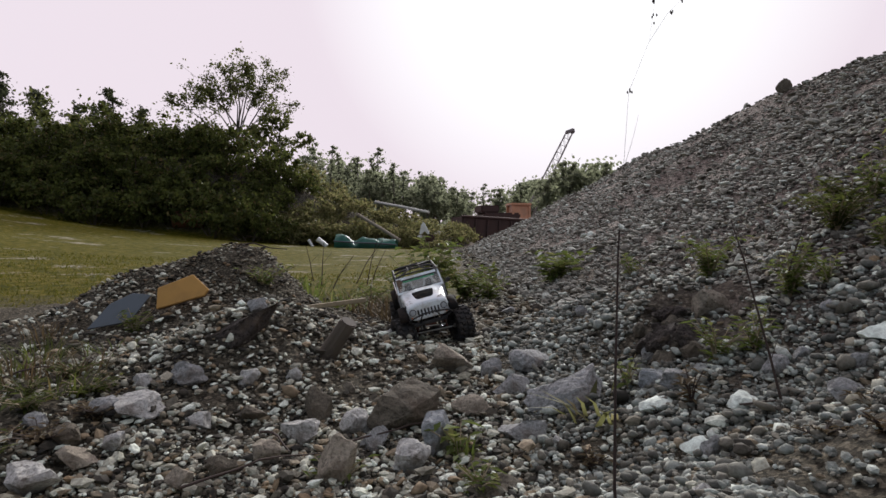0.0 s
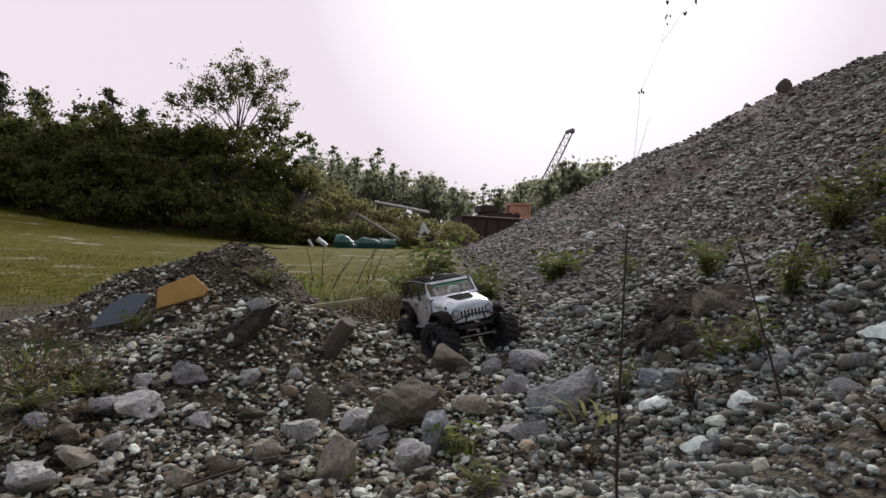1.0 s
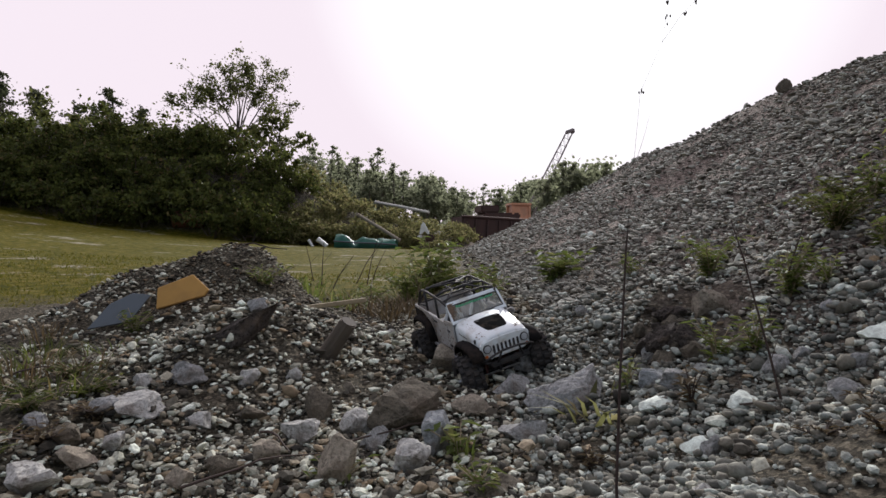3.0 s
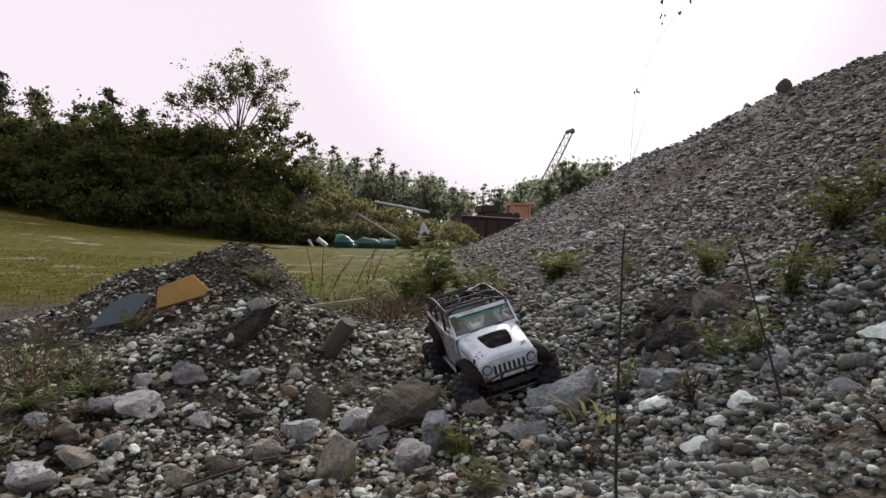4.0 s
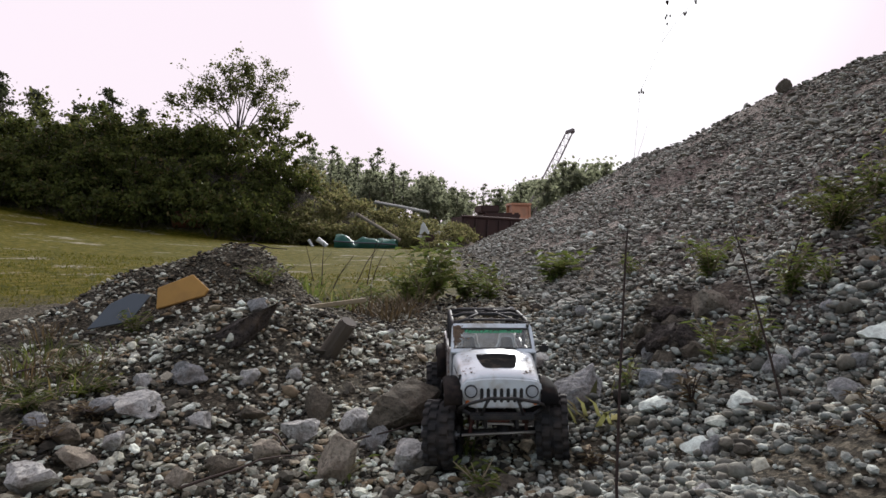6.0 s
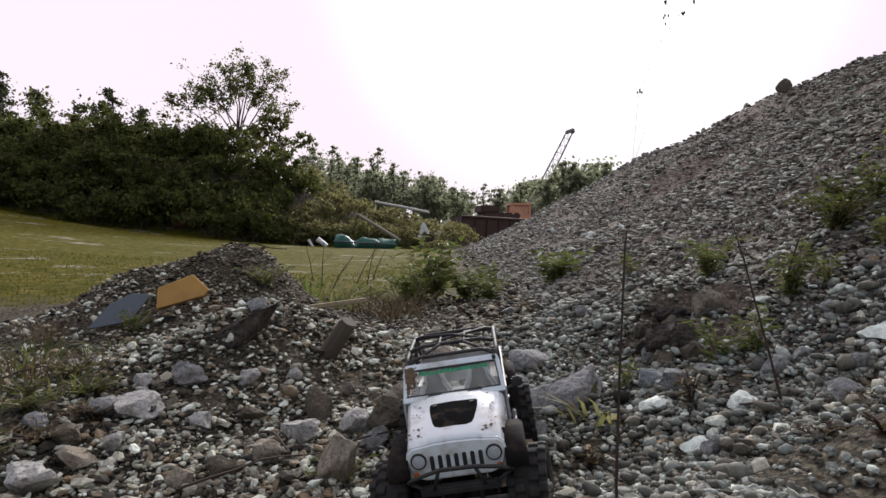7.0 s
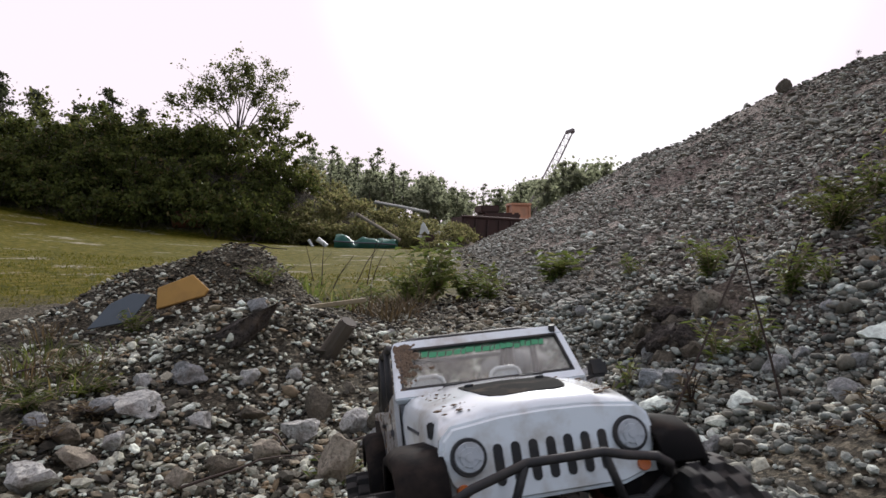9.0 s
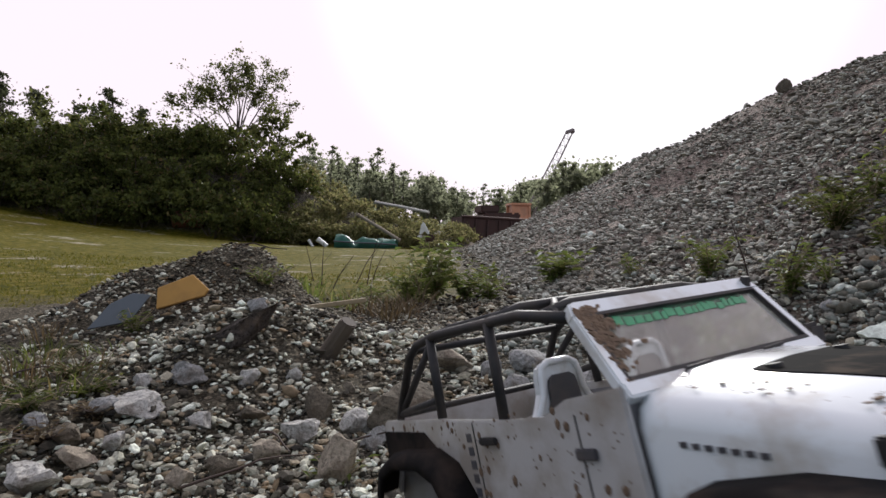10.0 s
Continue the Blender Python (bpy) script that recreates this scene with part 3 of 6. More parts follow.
rock(0.021, 1.720, 0.145, 0.108, turn=-20, seed=31, label="rounded tan rock with a worn top")
rock(-0.088, 1.332, 0.170, 0.133, turn=17, seed=2, mat=M_BROWN_ROCK, label="brown soil-stained boulder half buried")
rock(0.237, 1.652, 0.128, 0.076, turn=14, seed=3, label="grey weathered rock among pebbles")
rock(-0.010, 1.212, 0.069, 0.104, turn=11, seed=4, label="angular blue-grey rock with sharp edges")
rock(-0.058, 1.129, 0.072, 0.071, turn=8, seed=5, label="pale whitish limestone rock")
rock(-0.193, 1.090, 0.080, 0.112, turn=5, seed=6, label="yellowish mossy rock beside grass")
rock(-0.188, 1.307, 0.072, 0.063, turn=2, seed=7, label="pale whitish limestone rock")
rock(-0.685, 1.011, 0.097, 0.060, turn=-1, seed=8, label="pale whitish limestone rock")
rock(-0.636, 1.253, 0.109, 0.060, turn=-4, seed=9, label="pale whitish limestone rock")
rock(-0.294, 1.256, 0.086, 0.069, turn=-7, seed=10, label="pale whitish limestone rock")
rock(-0.464, 1.060, 0.060, 0.049, turn=-10, seed=11, label="rounded tan rock with a worn top")
rock(-0.395, 1.091, 0.062, 0.050, turn=-13, seed=12, mat=M_BROWN_ROCK, label="brown soil-stained boulder half buried")
rock(-0.652, 1.089, 0.075, 0.050, turn=-16, seed=13, label="rounded tan rock with a worn top")
rock(-0.282, 1.363, 0.060, 0.094, turn=-19, seed=14, mat=M_BROWN_ROCK, label="brown soil-stained boulder half buried")
rock(-0.597, 1.428, 0.092, 0.059, turn=18, seed=15, label="grey weathered rock among pebbles")
rock(0.640, 1.471, 0.084, 0.071, turn=15, seed=16, label="rounded tan rock with a worn top")
rock(0.475, 1.243, 0.085, 0.045, turn=12, seed=17, label="grey weathered rock among pebbles")
rock(0.439, 1.269, 0.070, 0.044, turn=9, seed=18, label="angular blue-grey rock with sharp edges")
rock(0.605, 1.111, 0.046, 0.051, turn=6, seed=19, label="grey weathered rock among pebbles")
rock(0.410, 0.929, 0.038, 0.045, turn=3, seed=20, label="grey weathered rock among pebbles")
rock(0.167, 1.501, 0.096, 0.065, turn=0, seed=21, label="grey weathered rock among pebbles")
rock(0.065, 1.377, 0.094, 0.057, turn=-3, seed=22, label="rounded tan rock with a worn top")
rock(0.158, 1.215, 0.100, 0.056, turn=-6, seed=23, label="grey weathered rock among pebbles")
rock(0.607, 0.921, 0.051, 0.042, turn=-9, seed=24, label="grey weathered rock among pebbles")
rock(0.317, 0.736, 0.035, 0.025, turn=-12, seed=25, label="pale whitish limestone rock")
rock(3.097, 5.611, 0.134, 0.167, turn=-15, seed=26, mat=M_BROWN_ROCK, label="brown soil-stained boulder half buried")
rock(-0.708, 1.140, 0.083, 0.052, turn=-18, seed=27, mat=M_BROWN_ROCK, label="brown soil-stained boulder half buried")
rock(-0.334, 1.153, 0.053, 0.053, turn=19, seed=28, label="rounded tan rock with a worn top")
rock(-0.510, 2.320, 0.075, 0.059, turn=16, seed=29, label="pale whitish limestone rock")
rock(0.217, 1.142, 0.031, 0.029, turn=13, seed=30, label="pale whitish limestone rock")
rock(-0.414, 1.325, 0.073, 0.046, turn=10, seed=31, mat=M_BROWN_ROCK, label="brown soil-stained boulder half buried")
rock(-0.698, 1.255, 0.069, 0.043, turn=7, seed=32, label="grey weathered rock among pebbles")
rock(-0.141, 1.234, 0.062, 0.057, turn=4, seed=33, label="grey weathered rock among pebbles")
rock(0.131, 1.657, 0.061, 0.065, turn=1, seed=34, label="grey weathered rock among pebbles")
rock(0.089, 1.009, 0.101, 0.035, turn=-2, seed=35, mat=M_BROWN_ROCK, label="brown soil-stained boulder half buried")
rock(0.551, 1.475, 0.046, 0.041, turn=-5, seed=36, mat=M_BROWN_ROCK, label="brown soil-stained boulder half buried")
rock(0.481, 1.426, 0.039, 0.043, turn=-8, seed=37, label="grey weathered rock among pebbles")
rock(0.550, 1.384, 0.036, 0.038, turn=-11, seed=38, mat=M_BROWN_ROCK, label="brown soil-stained boulder half buried")
rock(0.499, 1.427, 0.098, 0.131, turn=-14, seed=39, mat=M_CLOD, cuts=16, lumpy=0.20, sink=0.42, name="earth_clod", label="dark clod of earth and stones")
rock(0.540, 1.380, 0.088, 0.117, turn=-17, seed=40, mat=M_CLOD, cuts=16, lumpy=0.20, sink=0.42, name="earth_clod", label="dark clod of earth and stones")
rock(0.551, 1.514, 0.069, 0.062, turn=-20, seed=41, mat=M_CLOD, cuts=16, lumpy=0.20, sink=0.42, name="earth_clod", label="dark clod of earth and stones")
rock(-0.499, 1.649, 0.054, 0.057, turn=17, seed=42, label="grey weathered rock among pebbles")
rock(0.522, 1.241, 0.030, 0.028, turn=14, seed=43, label="pale whitish limestone rock")
rock(0.658, 1.285, 0.042, 0.038, turn=11, seed=44, label="grey weathered rock among pebbles")
rock(0.656, 1.118, 0.033, 0.031, turn=8, seed=45, label="grey weathered rock among pebbles")
rock(0.756, 1.197, 0.040, 0.036, turn=5, seed=46, label="grey weathered rock among pebbles")
rock(0.689, 1.016, 0.041, 0.037, turn=2, seed=47, label="grey weathered rock among pebbles")
rock(-0.186, 2.149, 0.047, 0.039, turn=-1, seed=48, label="pale whitish limestone rock")
rock(0.272, 2.546, 0.061, 0.047, turn=-4, seed=49, label="grey weathered rock among pebbles")
rock(0.461, 2.036, 0.045, 0.042, turn=-7, seed=50, label="grey weathered rock among pebbles")
rock(-0.688, 1.397, 0.051, 0.038, turn=-10, seed=51, label="pale whitish limestone rock")
rock(-0.779, 1.167, 0.053, 0.040, turn=-13, seed=52, label="grey weathered rock among pebbles")
rock(-0.615, 1.141, 0.052, 0.039, turn=-16, seed=53, label="pale whitish limestone rock")
rock(-0.507, 1.265, 0.049, 0.041, turn=-19, seed=54, label="pale whitish limestone rock")
rock(-0.461, 1.455, 0.053, 0.043, turn=18, seed=55, label="pale whitish limestone rock")
rock(-0.366, 1.501, 0.041, 0.041, turn=15, seed=56, label="pale whitish limestone rock")
rock(-0.229, 1.511, 0.033, 0.038, turn=12, seed=57, label="rounded tan rock with a worn top")
rock(0.272, 1.335, 0.195, 0.098, deep=0.12, turn=12, seed=5, roll=-34, tilt=14, sink=0.40, cuts=20, lumpy=0.09, mat=M_ROCK, label="large angular blue-grey slab of rock leaning out of the gravel")
rock(-0.509, 1.557, 0.225, 0.075, deep=0.08, turn=8, seed=77, roll=-30, sink=0.30, cuts=16, lumpy=0.10, mat=M_CLOD, name="earth_clod", label="long dark weathered slab leaning in the gravel")
rock(0.531, 1.565, 0.036, 0.023, turn=-52, seed=120, mat=M_CLOD, cuts=12, label="dark angular stone in a small heap")
rock(0.488, 1.363, 0.045, 0.039, turn=-32, seed=121, mat=M_BROWN_ROCK, cuts=12, label="dark angular stone in a small heap")
rock(0.555, 1.494, 0.030, 0.019, turn=-33, seed=122, mat=M_CLOD, cuts=12, label="dark angular stone in a small heap")
rock(0.532, 1.321, 0.045, 0.030, turn=-21, seed=123, mat=M_BROWN_ROCK, cuts=12, label="dark angular stone in a small heap")
rock(0.526, 1.380, 0.047, 0.042, turn=-49, seed=124, mat=M_BROWN_ROCK, cuts=12, label="dark angular stone in a small heap")
rock(0.527, 1.504, 0.032, 0.022, turn=-25, seed=125, mat=M_CLOD, cuts=12, label="dark angular stone in a small heap")
rock(0.540, 1.301, 0.049, 0.043, turn=-60, seed=126, mat=M_BROWN_ROCK, cuts=12, label="dark angular stone in a small heap")
rock(0.504, 1.341, 0.046, 0.036, turn=-8, seed=127, mat=M_BROWN_ROCK, cuts=12, label="dark angular stone in a small heap")
rock(0.552, 1.460, 0.030, 0.021, turn=44, seed=128, mat=M_CLOD, cuts=12, label="dark angular stone in a small heap")
rock(0.498, 1.539, 0.050, 0.039, turn=22, seed=129, mat=M_BROWN_ROCK, cuts=12, label="dark angular stone in a small heap")
rock(0.582, 1.496, 0.042, 0.026, turn=56, seed=130, mat=M_CLOD, cuts=12, label="dark angular stone in a small heap")
rock(0.555, 1.453, 0.030, 0.023, turn=15, seed=131, mat=M_BROWN_ROCK, cuts=12, label="dark angular stone in a small heap")
rock(0.571, 1.494, 0.034, 0.030, turn=30, seed=132, mat=M_CLOD, cuts=12, label="dark angular stone in a small heap")
rock(0.509, 1.480, 0.047, 0.030, turn=59, seed=133, mat=M_CLOD, cuts=12, label="dark angular stone in a small heap")
rock(0.541, 1.566, 0.035, 0.022, turn=-24, seed=134, mat=M_BROWN_ROCK, cuts=12, label="dark angular stone in a small heap")
rock(0.567, 1.469, 0.034, 0.024, turn=-41, seed=135, mat=M_BROWN_ROCK, cuts=12, label="dark angular stone in a small heap")
rock(0.485, 1.351, 0.041, 0.036, turn=-23, seed=136, mat=M_BROWN_ROCK, cuts=12, label="dark angular stone in a small heap")
rock(0.509, 1.520, 0.029, 0.021, turn=-40, seed=137, mat=M_BROWN_ROCK, cuts=12, label="dark angular stone in a small heap")

# ---- the radio-controlled crawler: x forward, y to its left, z up from the ground between its wheels ----
WHEEL_R, AXLE_F, AXLE_R, TRACK = 0.062, 0.162, -0.146, 0.100


def tyre_mesh():
    """A lathed carcass whose knobs rise out of the same skin."""
    bm = bmesh.new()
    profile = [(0.036, -0.024), (0.046, -0.0275), (0.052, -0.0285), (0.0572, -0.0275), (0.0585, -0.0225), (0.0585, -0.0175), (0.0585, -0.0165), (0.0585, -0.0035), (0.0585, -0.0025)]
    profile += [(r, -y) for r, y in profile[::-1]]
    n, pitch = 126, 7
    rows = []
    for i in range(n):
        row = []
        for k, (r, y) in enumerate(profile):
            side = 0 if y < 0 else pitch // 2
            step = (i + side) % pitch
            shoulder, crown = 0.0172 < abs(y) < 0.0280 and r > 0.05, 0.003 < abs(y) < 0.0168 and r > 0.058
            knob = (shoulder and step in (0, 1, 2, 3)) or (crown and (step + 3) % pitch in (0, 1, 2, 3))
            q = r + (0.0046 if knob else 0.0)
            a = 6.28319 * (i + (0.9 if crown and y > 0 else 0)) / n
            row.append(bm.verts.new((q * math.cos(a), y * (1.05 if knob and shoulder else 1.0), q * math.sin(a))))
        rows.append(row)
    for i in range(n):
        a, b = rows[i], rows[(i + 1) % n]
        for k in range(len(profile)):
            bm.faces.new((a[k], b[k], b[(k + 1) % len(profile)], a[(k + 1) % len(profile)]))
    bmesh.ops.recalc_face_normals(bm, faces=bm.faces)
    return bm


def rim_mesh():
    bm = bmesh.new()
    disc(bm, (0, 0, 0), (0, 1, 0), 0.0355, 0.030, 28)
    for s in (-1, 1):
        ring = [(0.0375 * math.cos(6.2832 * k / 28), s * 0.0235, 0.0375 * math.sin(6.2832 * k / 28)) for k in range(29)]
        tube(bm, ring, 0.003, 6)
        for k in range(12):
            a = 6.2832 * k / 12
            disc(bm, (0.0375 * math.cos(a), s * 0.0265, 0.0375 * math.sin(a)), (0, 1, 0), 0.0014, 0.002, 6)
        for k in range(6):
            m = pose(0, 0, 0, 0, 60 * k, 0)
            box(bm, 0.006, 0.035, s * 0.0185 - 0.003, s * 0.0185 + 0.003, -0.0045, 0.0045, 0, m)
    return bm


def hub_mesh():
    bm = bmesh.new()
    disc(bm, (0, 0, 0), (0, 1, 0), 0.009, 0.052, 16)
    disc(bm, (0, 0, 0), (0, 1, 0), 0.005, 0.060, 6)
    return bm


def make_crawler():
    car = thing("toy_jeep", "muddy white radio-controlled toy off-roader with open roll cage", "toy car")
    # bodywork
    tub = bmesh.new()
    side = [(-0.215, 0.135), (-0.216, 0.190), (-0.213, 0.1955), (-0.12, 0.1925), (-0.03, 0.188), (0.012, 0.188), (0.034, 0.196), (0.078, 0.199),
            (0.080, 0.108), (-0.070, 0.104), (-0.078, 0.135), (-0.092, 0.156), (-0.118, 0.167), (-0.172, 0.167), (-0.196, 0.156), (-0.206, 0.135)]

    def softened(bm):
        bmesh.ops.bevel(bm, geom=[e for e in bm.edges if e.is_manifold and e.calc_face_angle(0) > 0.9], offset=0.0012, segments=2, affect="EDGES")
        return bm
    body = part("body_tub", softened(box(tub, -0.212, 0.080, -0.0812, 0.0812, 0.112, 0.118)), M_SIDE, car, "white bodywork spattered with mud, greyed for shade")
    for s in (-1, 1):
        part("side_panel", softened(prism(bmesh.new(), side, s * 0.0855, s * 0.0815)), M_SIDE, body, "muddy white side panel with shade in its colour")
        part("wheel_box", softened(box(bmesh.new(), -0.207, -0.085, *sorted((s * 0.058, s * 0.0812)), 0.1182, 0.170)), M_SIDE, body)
    part("tailgate", softened(box(bmesh.new(), -0.216, -0.212, -0.0812, 0.0812, 0.135, 0.1945)), M_SIDE, body, "muddy white tailgate with shade in its colour")
    floor = bmesh.new()
    box(floor, -0.209, 0.074, -0.057, 0.057, 0.1185, 0.124, 0.001)
    box(floor, -0.080, 0.074, -0.081, 0.081, 0.1185, 0.122, 0.001)
    for s in (-1, 1):
        box(floor, -0.210, 0.030, *sorted((s * 0.0812, s * 0.0795)), 0.122, 0.186, 0)
    part("cabin_liner", floor, M_GREY, body, "grey cabin liner")
    for s in (-1, 1):                               # door seams and handles
        gap = bmesh.new()
        for x in (-0.066, 0.040):
            box(gap, x - 0.0006, x + 0.0006, *sorted((s * 0.0850, s * 0.0858)), 0.112, 0.188)
        box(gap, -0.066, 0.040, *sorted((s * 0.0850, s * 0.0858)), 0.1112, 0.1124)
        part("door_seam", gap, M_BLACK, body)
        guard = prism(bmesh.new(), [(-0.2146, 0.150), (-0.2146, 0.1868), (-0.140, 0.1840), (-0.090, 0.150), (-0.100, 0.160), (-0.120, 0.1688), (-0.172, 0.1688), (-0.198, 0.159)], *sorted((s * 0.0856, s * 0.0866)))
        part("corner_guard", guard, M_FLARE, body, "scuffed black corner guard")
        grip = bmesh.new()
        box(grip, -0.058, -0.038, *sorted((s * 0.0855, s * 0.0885)), 0.1735, 0.1785, 0.001)
        part("door_handle", grip, M_BLACK, body, "black door handle")
        for z in (0.125, 0.168):
            hinge = bmesh.new()
            box(hinge, 0.036, 0.052, *sorted((s * 0.0855, s * 0.0880)), z - 0.003, z + 0.003, 0.0008)
            part("hinge", hinge, M_BLACK if z < 0.13 else M_BADGE, body)
        script = bmesh.new()                        # upright lettering behind the door, as bars
        for k in range(6):
            box(script, -0.0765, -0.0705, *sorted((s * 0.0850, s * 0.0860)), 0.1755 - 0.0088 * k, 0.1812 - 0.0088 * k)
        part("upright_marking", script, M_BADGE, body, "dark lettering bars")
        # added black box stands in for the shade inside the front arch
        arch = bmesh.new()
        box(arch, 0.086, 0.202, *sorted((s * 0.045, s * 0.0795)), 0.106, 0.148, 0.002)
        part("inner_arch", arch, M_FLARE, body, "black box standing in for shade inside the wheel arch")
    knob = bmesh.new()
    disc(knob, (0.050, 0.072, 0.2425), (0.4, 0, 1), 0.0035, 0.006, 12, 0.0028)
    part("antenna_stub", knob, M_BLACK, body, "black antenna stub")
    # bonnet, lofted from the cowl to the grille
    hood = bmesh.new()
    rings = []
    for x, w, zt in ((0.0785, 0.0800, 0.1945), (0.082, 0.0795, 0.1945), (0.115, 0.0765, 0.1895), (0.150, 0.0735, 0.1835), (0.180, 0.0715, 0.1770), (0.197, 0.0705, 0.1715), (0.2045, 0.0695, 0.1655)):
        half = [(w, 0.122), (w, zt - 0.016), (w - 0.0025, zt - 0.007), (w - 0.009, zt - 0.0015), (w * 0.60, zt + 0.0025), (w * 0.52, zt + 0.0050), (0, zt + 0.0062)]
        ring = half + [(-y, z) for y, z in half[-2::-1]]
        rings.append([hood.verts.new((x, y, z)) for y, z in ring])
    for a, b in zip(rings, rings[1:]):
        for k in range(len(a) - 1):
            hood.faces.new((a[k], a[k + 1], b[k + 1], b[k]))
    hood.faces.new(rings[0])
    hood.faces.new(rings[-1][::-1])
    bmesh.ops.recalc_face_normals(hood, faces=hood.faces)
    bonnet = part("bonnet", hood, M_PAINT, car, "white bonnet with dark vented scoop", True)
    # glossy dark panel that follows the crown of the bonnet
    scoop = bmesh.new()
    crown_x, crown_z = (0.082, 0.115, 0.150, 0.180, 0.197), (0.1945, 0.1895, 0.1835, 0.1770, 0.1715)
    rows_of = []
    for x, w in ((0.112, 0.0345), (0.116, 0.0375), (0.132, 0.0370), (0.150, 0.0345), (0.168, 0.0310), (0.177, 0.0275), (0.181, 0.0200)):
        z = float(np.interp(x, crown_x, crown_z)) + 0.0069
        rows_of.append([scoop.verts.new((x, y, z - abs(y) * 0.032)) for y in (-w, -w * 0.5, 0, w * 0.5, w)])
    for a, b in zip(rows_of, rows_of[1:]):
        for k in range(4):
            scoop.faces.new((a[k], b[k], b[k + 1], a[k + 1]))
    skirt = bmesh.ops.extrude_face_region(scoop, geom=scoop.faces[:])["geom"]
    for v in [g for g in skirt if isinstance(g, bmesh.types.BMVert)]:
        v.co.z -= 0.0016
    bmesh.ops.recalc_face_normals(scoop, faces=scoop.faces)
    scoop_ob = part("scoop_panel", scoop, M_SCOOP, bonnet, "dusty glossy black scoop panel")
    for y in (-0.029, 0.029):
        catch = bmesh.new()
        disc(catch, (0.120, y, 0.1948), (0, 0, 1), 0.0036, 0.0026, 10)
        part("bonnet_pin", catch, M_BLACK, bonnet, "black bonnet pin")
    for s in (-1, 1):
        c = bmesh.new()
        box(c, 0.1765, 0.1825, *sorted((s * 0.0690, s * 0.0738)), 0.160, 0.171, 0.001)
        part("bonnet_catch", c, M_BLACK, bonnet, "black bonnet catch")
        letters = bmesh.new()                       # side lettering as plain bars
        for k in range(7):
            box(letters, 0.098 + 0.0060 * k, 0.1016 + 0.0060 * k, *sorted((s * 0.0735, s * (0.0786 - 0.0005 * k))), 0.1690 - 0.0009 * k, 0.1716 - 0.0009 * k)
        part("side_marking", letters, M_BADGE, bonnet, "dark lettering bars")
    # grille panel with seven slots and the lamps
    grille = bmesh.new()
    half = [(0.0, 0.117), (0.046, 0.117), (0.060, 0.121), (0.0685, 0.132), (0.0725, 0.147), (0.0705, 0.159), (0.063, 0.1665), (0.030, 0.1705), (0.0, 0.1715)]
    prism(grille, half + [(-y, z) for y, z in half[-2:0:-1]], 0.196, 0.2075, "x")
    bmesh.ops.bevel(grille, geom=[e for e in grille.edges if e.calc_face_angle(0) > 1.2], offset=0.003, segments=3, affect="EDGES")
    panel = part("grille_panel", grille, M_PAINT, car, "white grille panel with seven slots")
    for k in range(7):
        y = (k - 3) * 0.01165
        # a solid black insert stands in for the darkness of the open slot
        slot = bmesh.new()
        outline = [(y + 0.0031 * math.cos(a) , 0.1495 + 0.0031 * math.sin(a)) for a in np.linspace(0, math.pi, 7)] + \
                  [(y + 0.0031 * math.cos(a), 0.1305 + 0.0031 * math.sin(a)) for a in np.linspace(math.pi, 2 * math.pi, 7)]
        prism(slot, outline, 0.2035, 0.2079, "x")
        part("grille_slot", slot, M_BLACK, panel, "black insert standing in for the dark of an open slot")
    for s in (-1, 1):
        lamp = bmesh.new()
        disc(lamp, (0.2085, s * 0.054, 0.147), (1, 0, 0), 0.0120, 0.004, 28, 0.0112)
        head = part("headlight", lamp, M_BLACK, panel, "round grey headlight")
        lens = bmesh.new()
        for r, x in ((0.0098, 0.2105), (0.0066, 0.2113), (0.0030, 0.2120)):
            disc(lens, (x, s * 0.054, 0.147), (1, 0, 0), r, 0.002, 24, r * 0.9)
        part("headlight_lens", lens, M_LENS, panel, "ribbed clear lens")
        cross = bmesh.new()
        for k in range(3):
            box(cross, 0.2118, 0.2126, -0.0006, 0.0006, -0.0078, 0.0078, 0, Matrix.Translation((0, s * 0.054, 0.147)) @ pose(0, 0, 0, 60 * k + 15, 0, 0))
        part("lens_rib", cross, M_LENS, panel, "pale star-shaped lens rib")
        amber = bmesh.new()
        disc(amber, (0.208, s * 0.0595, 0.1275), (1, 0, 0), 0.0046, 0.004, 16, 0.004)
        part("turn_signal", amber, M_AMBER, panel, "amber turn signal")
    badge = bmesh.new()
    for k in range(4):
        box(badge, 0.2045, 0.2068, -0.0085 + 0.0044 * k, -0.0050 + 0.0044 * k, 0.1625, 0.1655)
    part("badge", badge, M_BADGE, panel, "grey maker's badge bars")
    # windscreen
    screen = bmesh.new()
    foot, top = Vector((0.078, 0, 0.193)), Vector((0.046, 0, 0.2415))
    fold = Matrix.Translation(foot) @ (top - foot).to_track_quat("Z", "Y").to_matrix().to_4x4()
    tall = (top - foot).length
    way = (top - foot).normalized()
    nor = Vector((way.z, 0, -way.x))

    def at(y, h, d=0.0):
        return foot + way * h + Vector((0, y, 0)) + nor * d

    def slab(bm, corners, d0, d1):
        a = [bm.verts.new(at(y, h, d0)) for y, h in corners]
        b = [bm.verts.new(at(y, h, d1)) for y, h in corners]
        bm.faces.new(a), bm.faces.new(b[::-1])
        for i in range(len(a)):
            bm.faces.new((a[i], b[i], b[(i + 1) % len(a)], a[(i + 1) % len(a)]))
    slab(screen, [(-0.084, -0.002), (0.084, -0.002), (0.083, 0.007), (-0.083, 0.007)], -0.004, 0.004)
    slab(screen, [(-0.081, tall - 0.007), (0.081, tall - 0.007), (0.0775, tall + 0.0022), (0.073, tall + 0.0036), (-0.073, tall + 0.0036), (-0.0775, tall + 0.0022)], -0.004, 0.003)
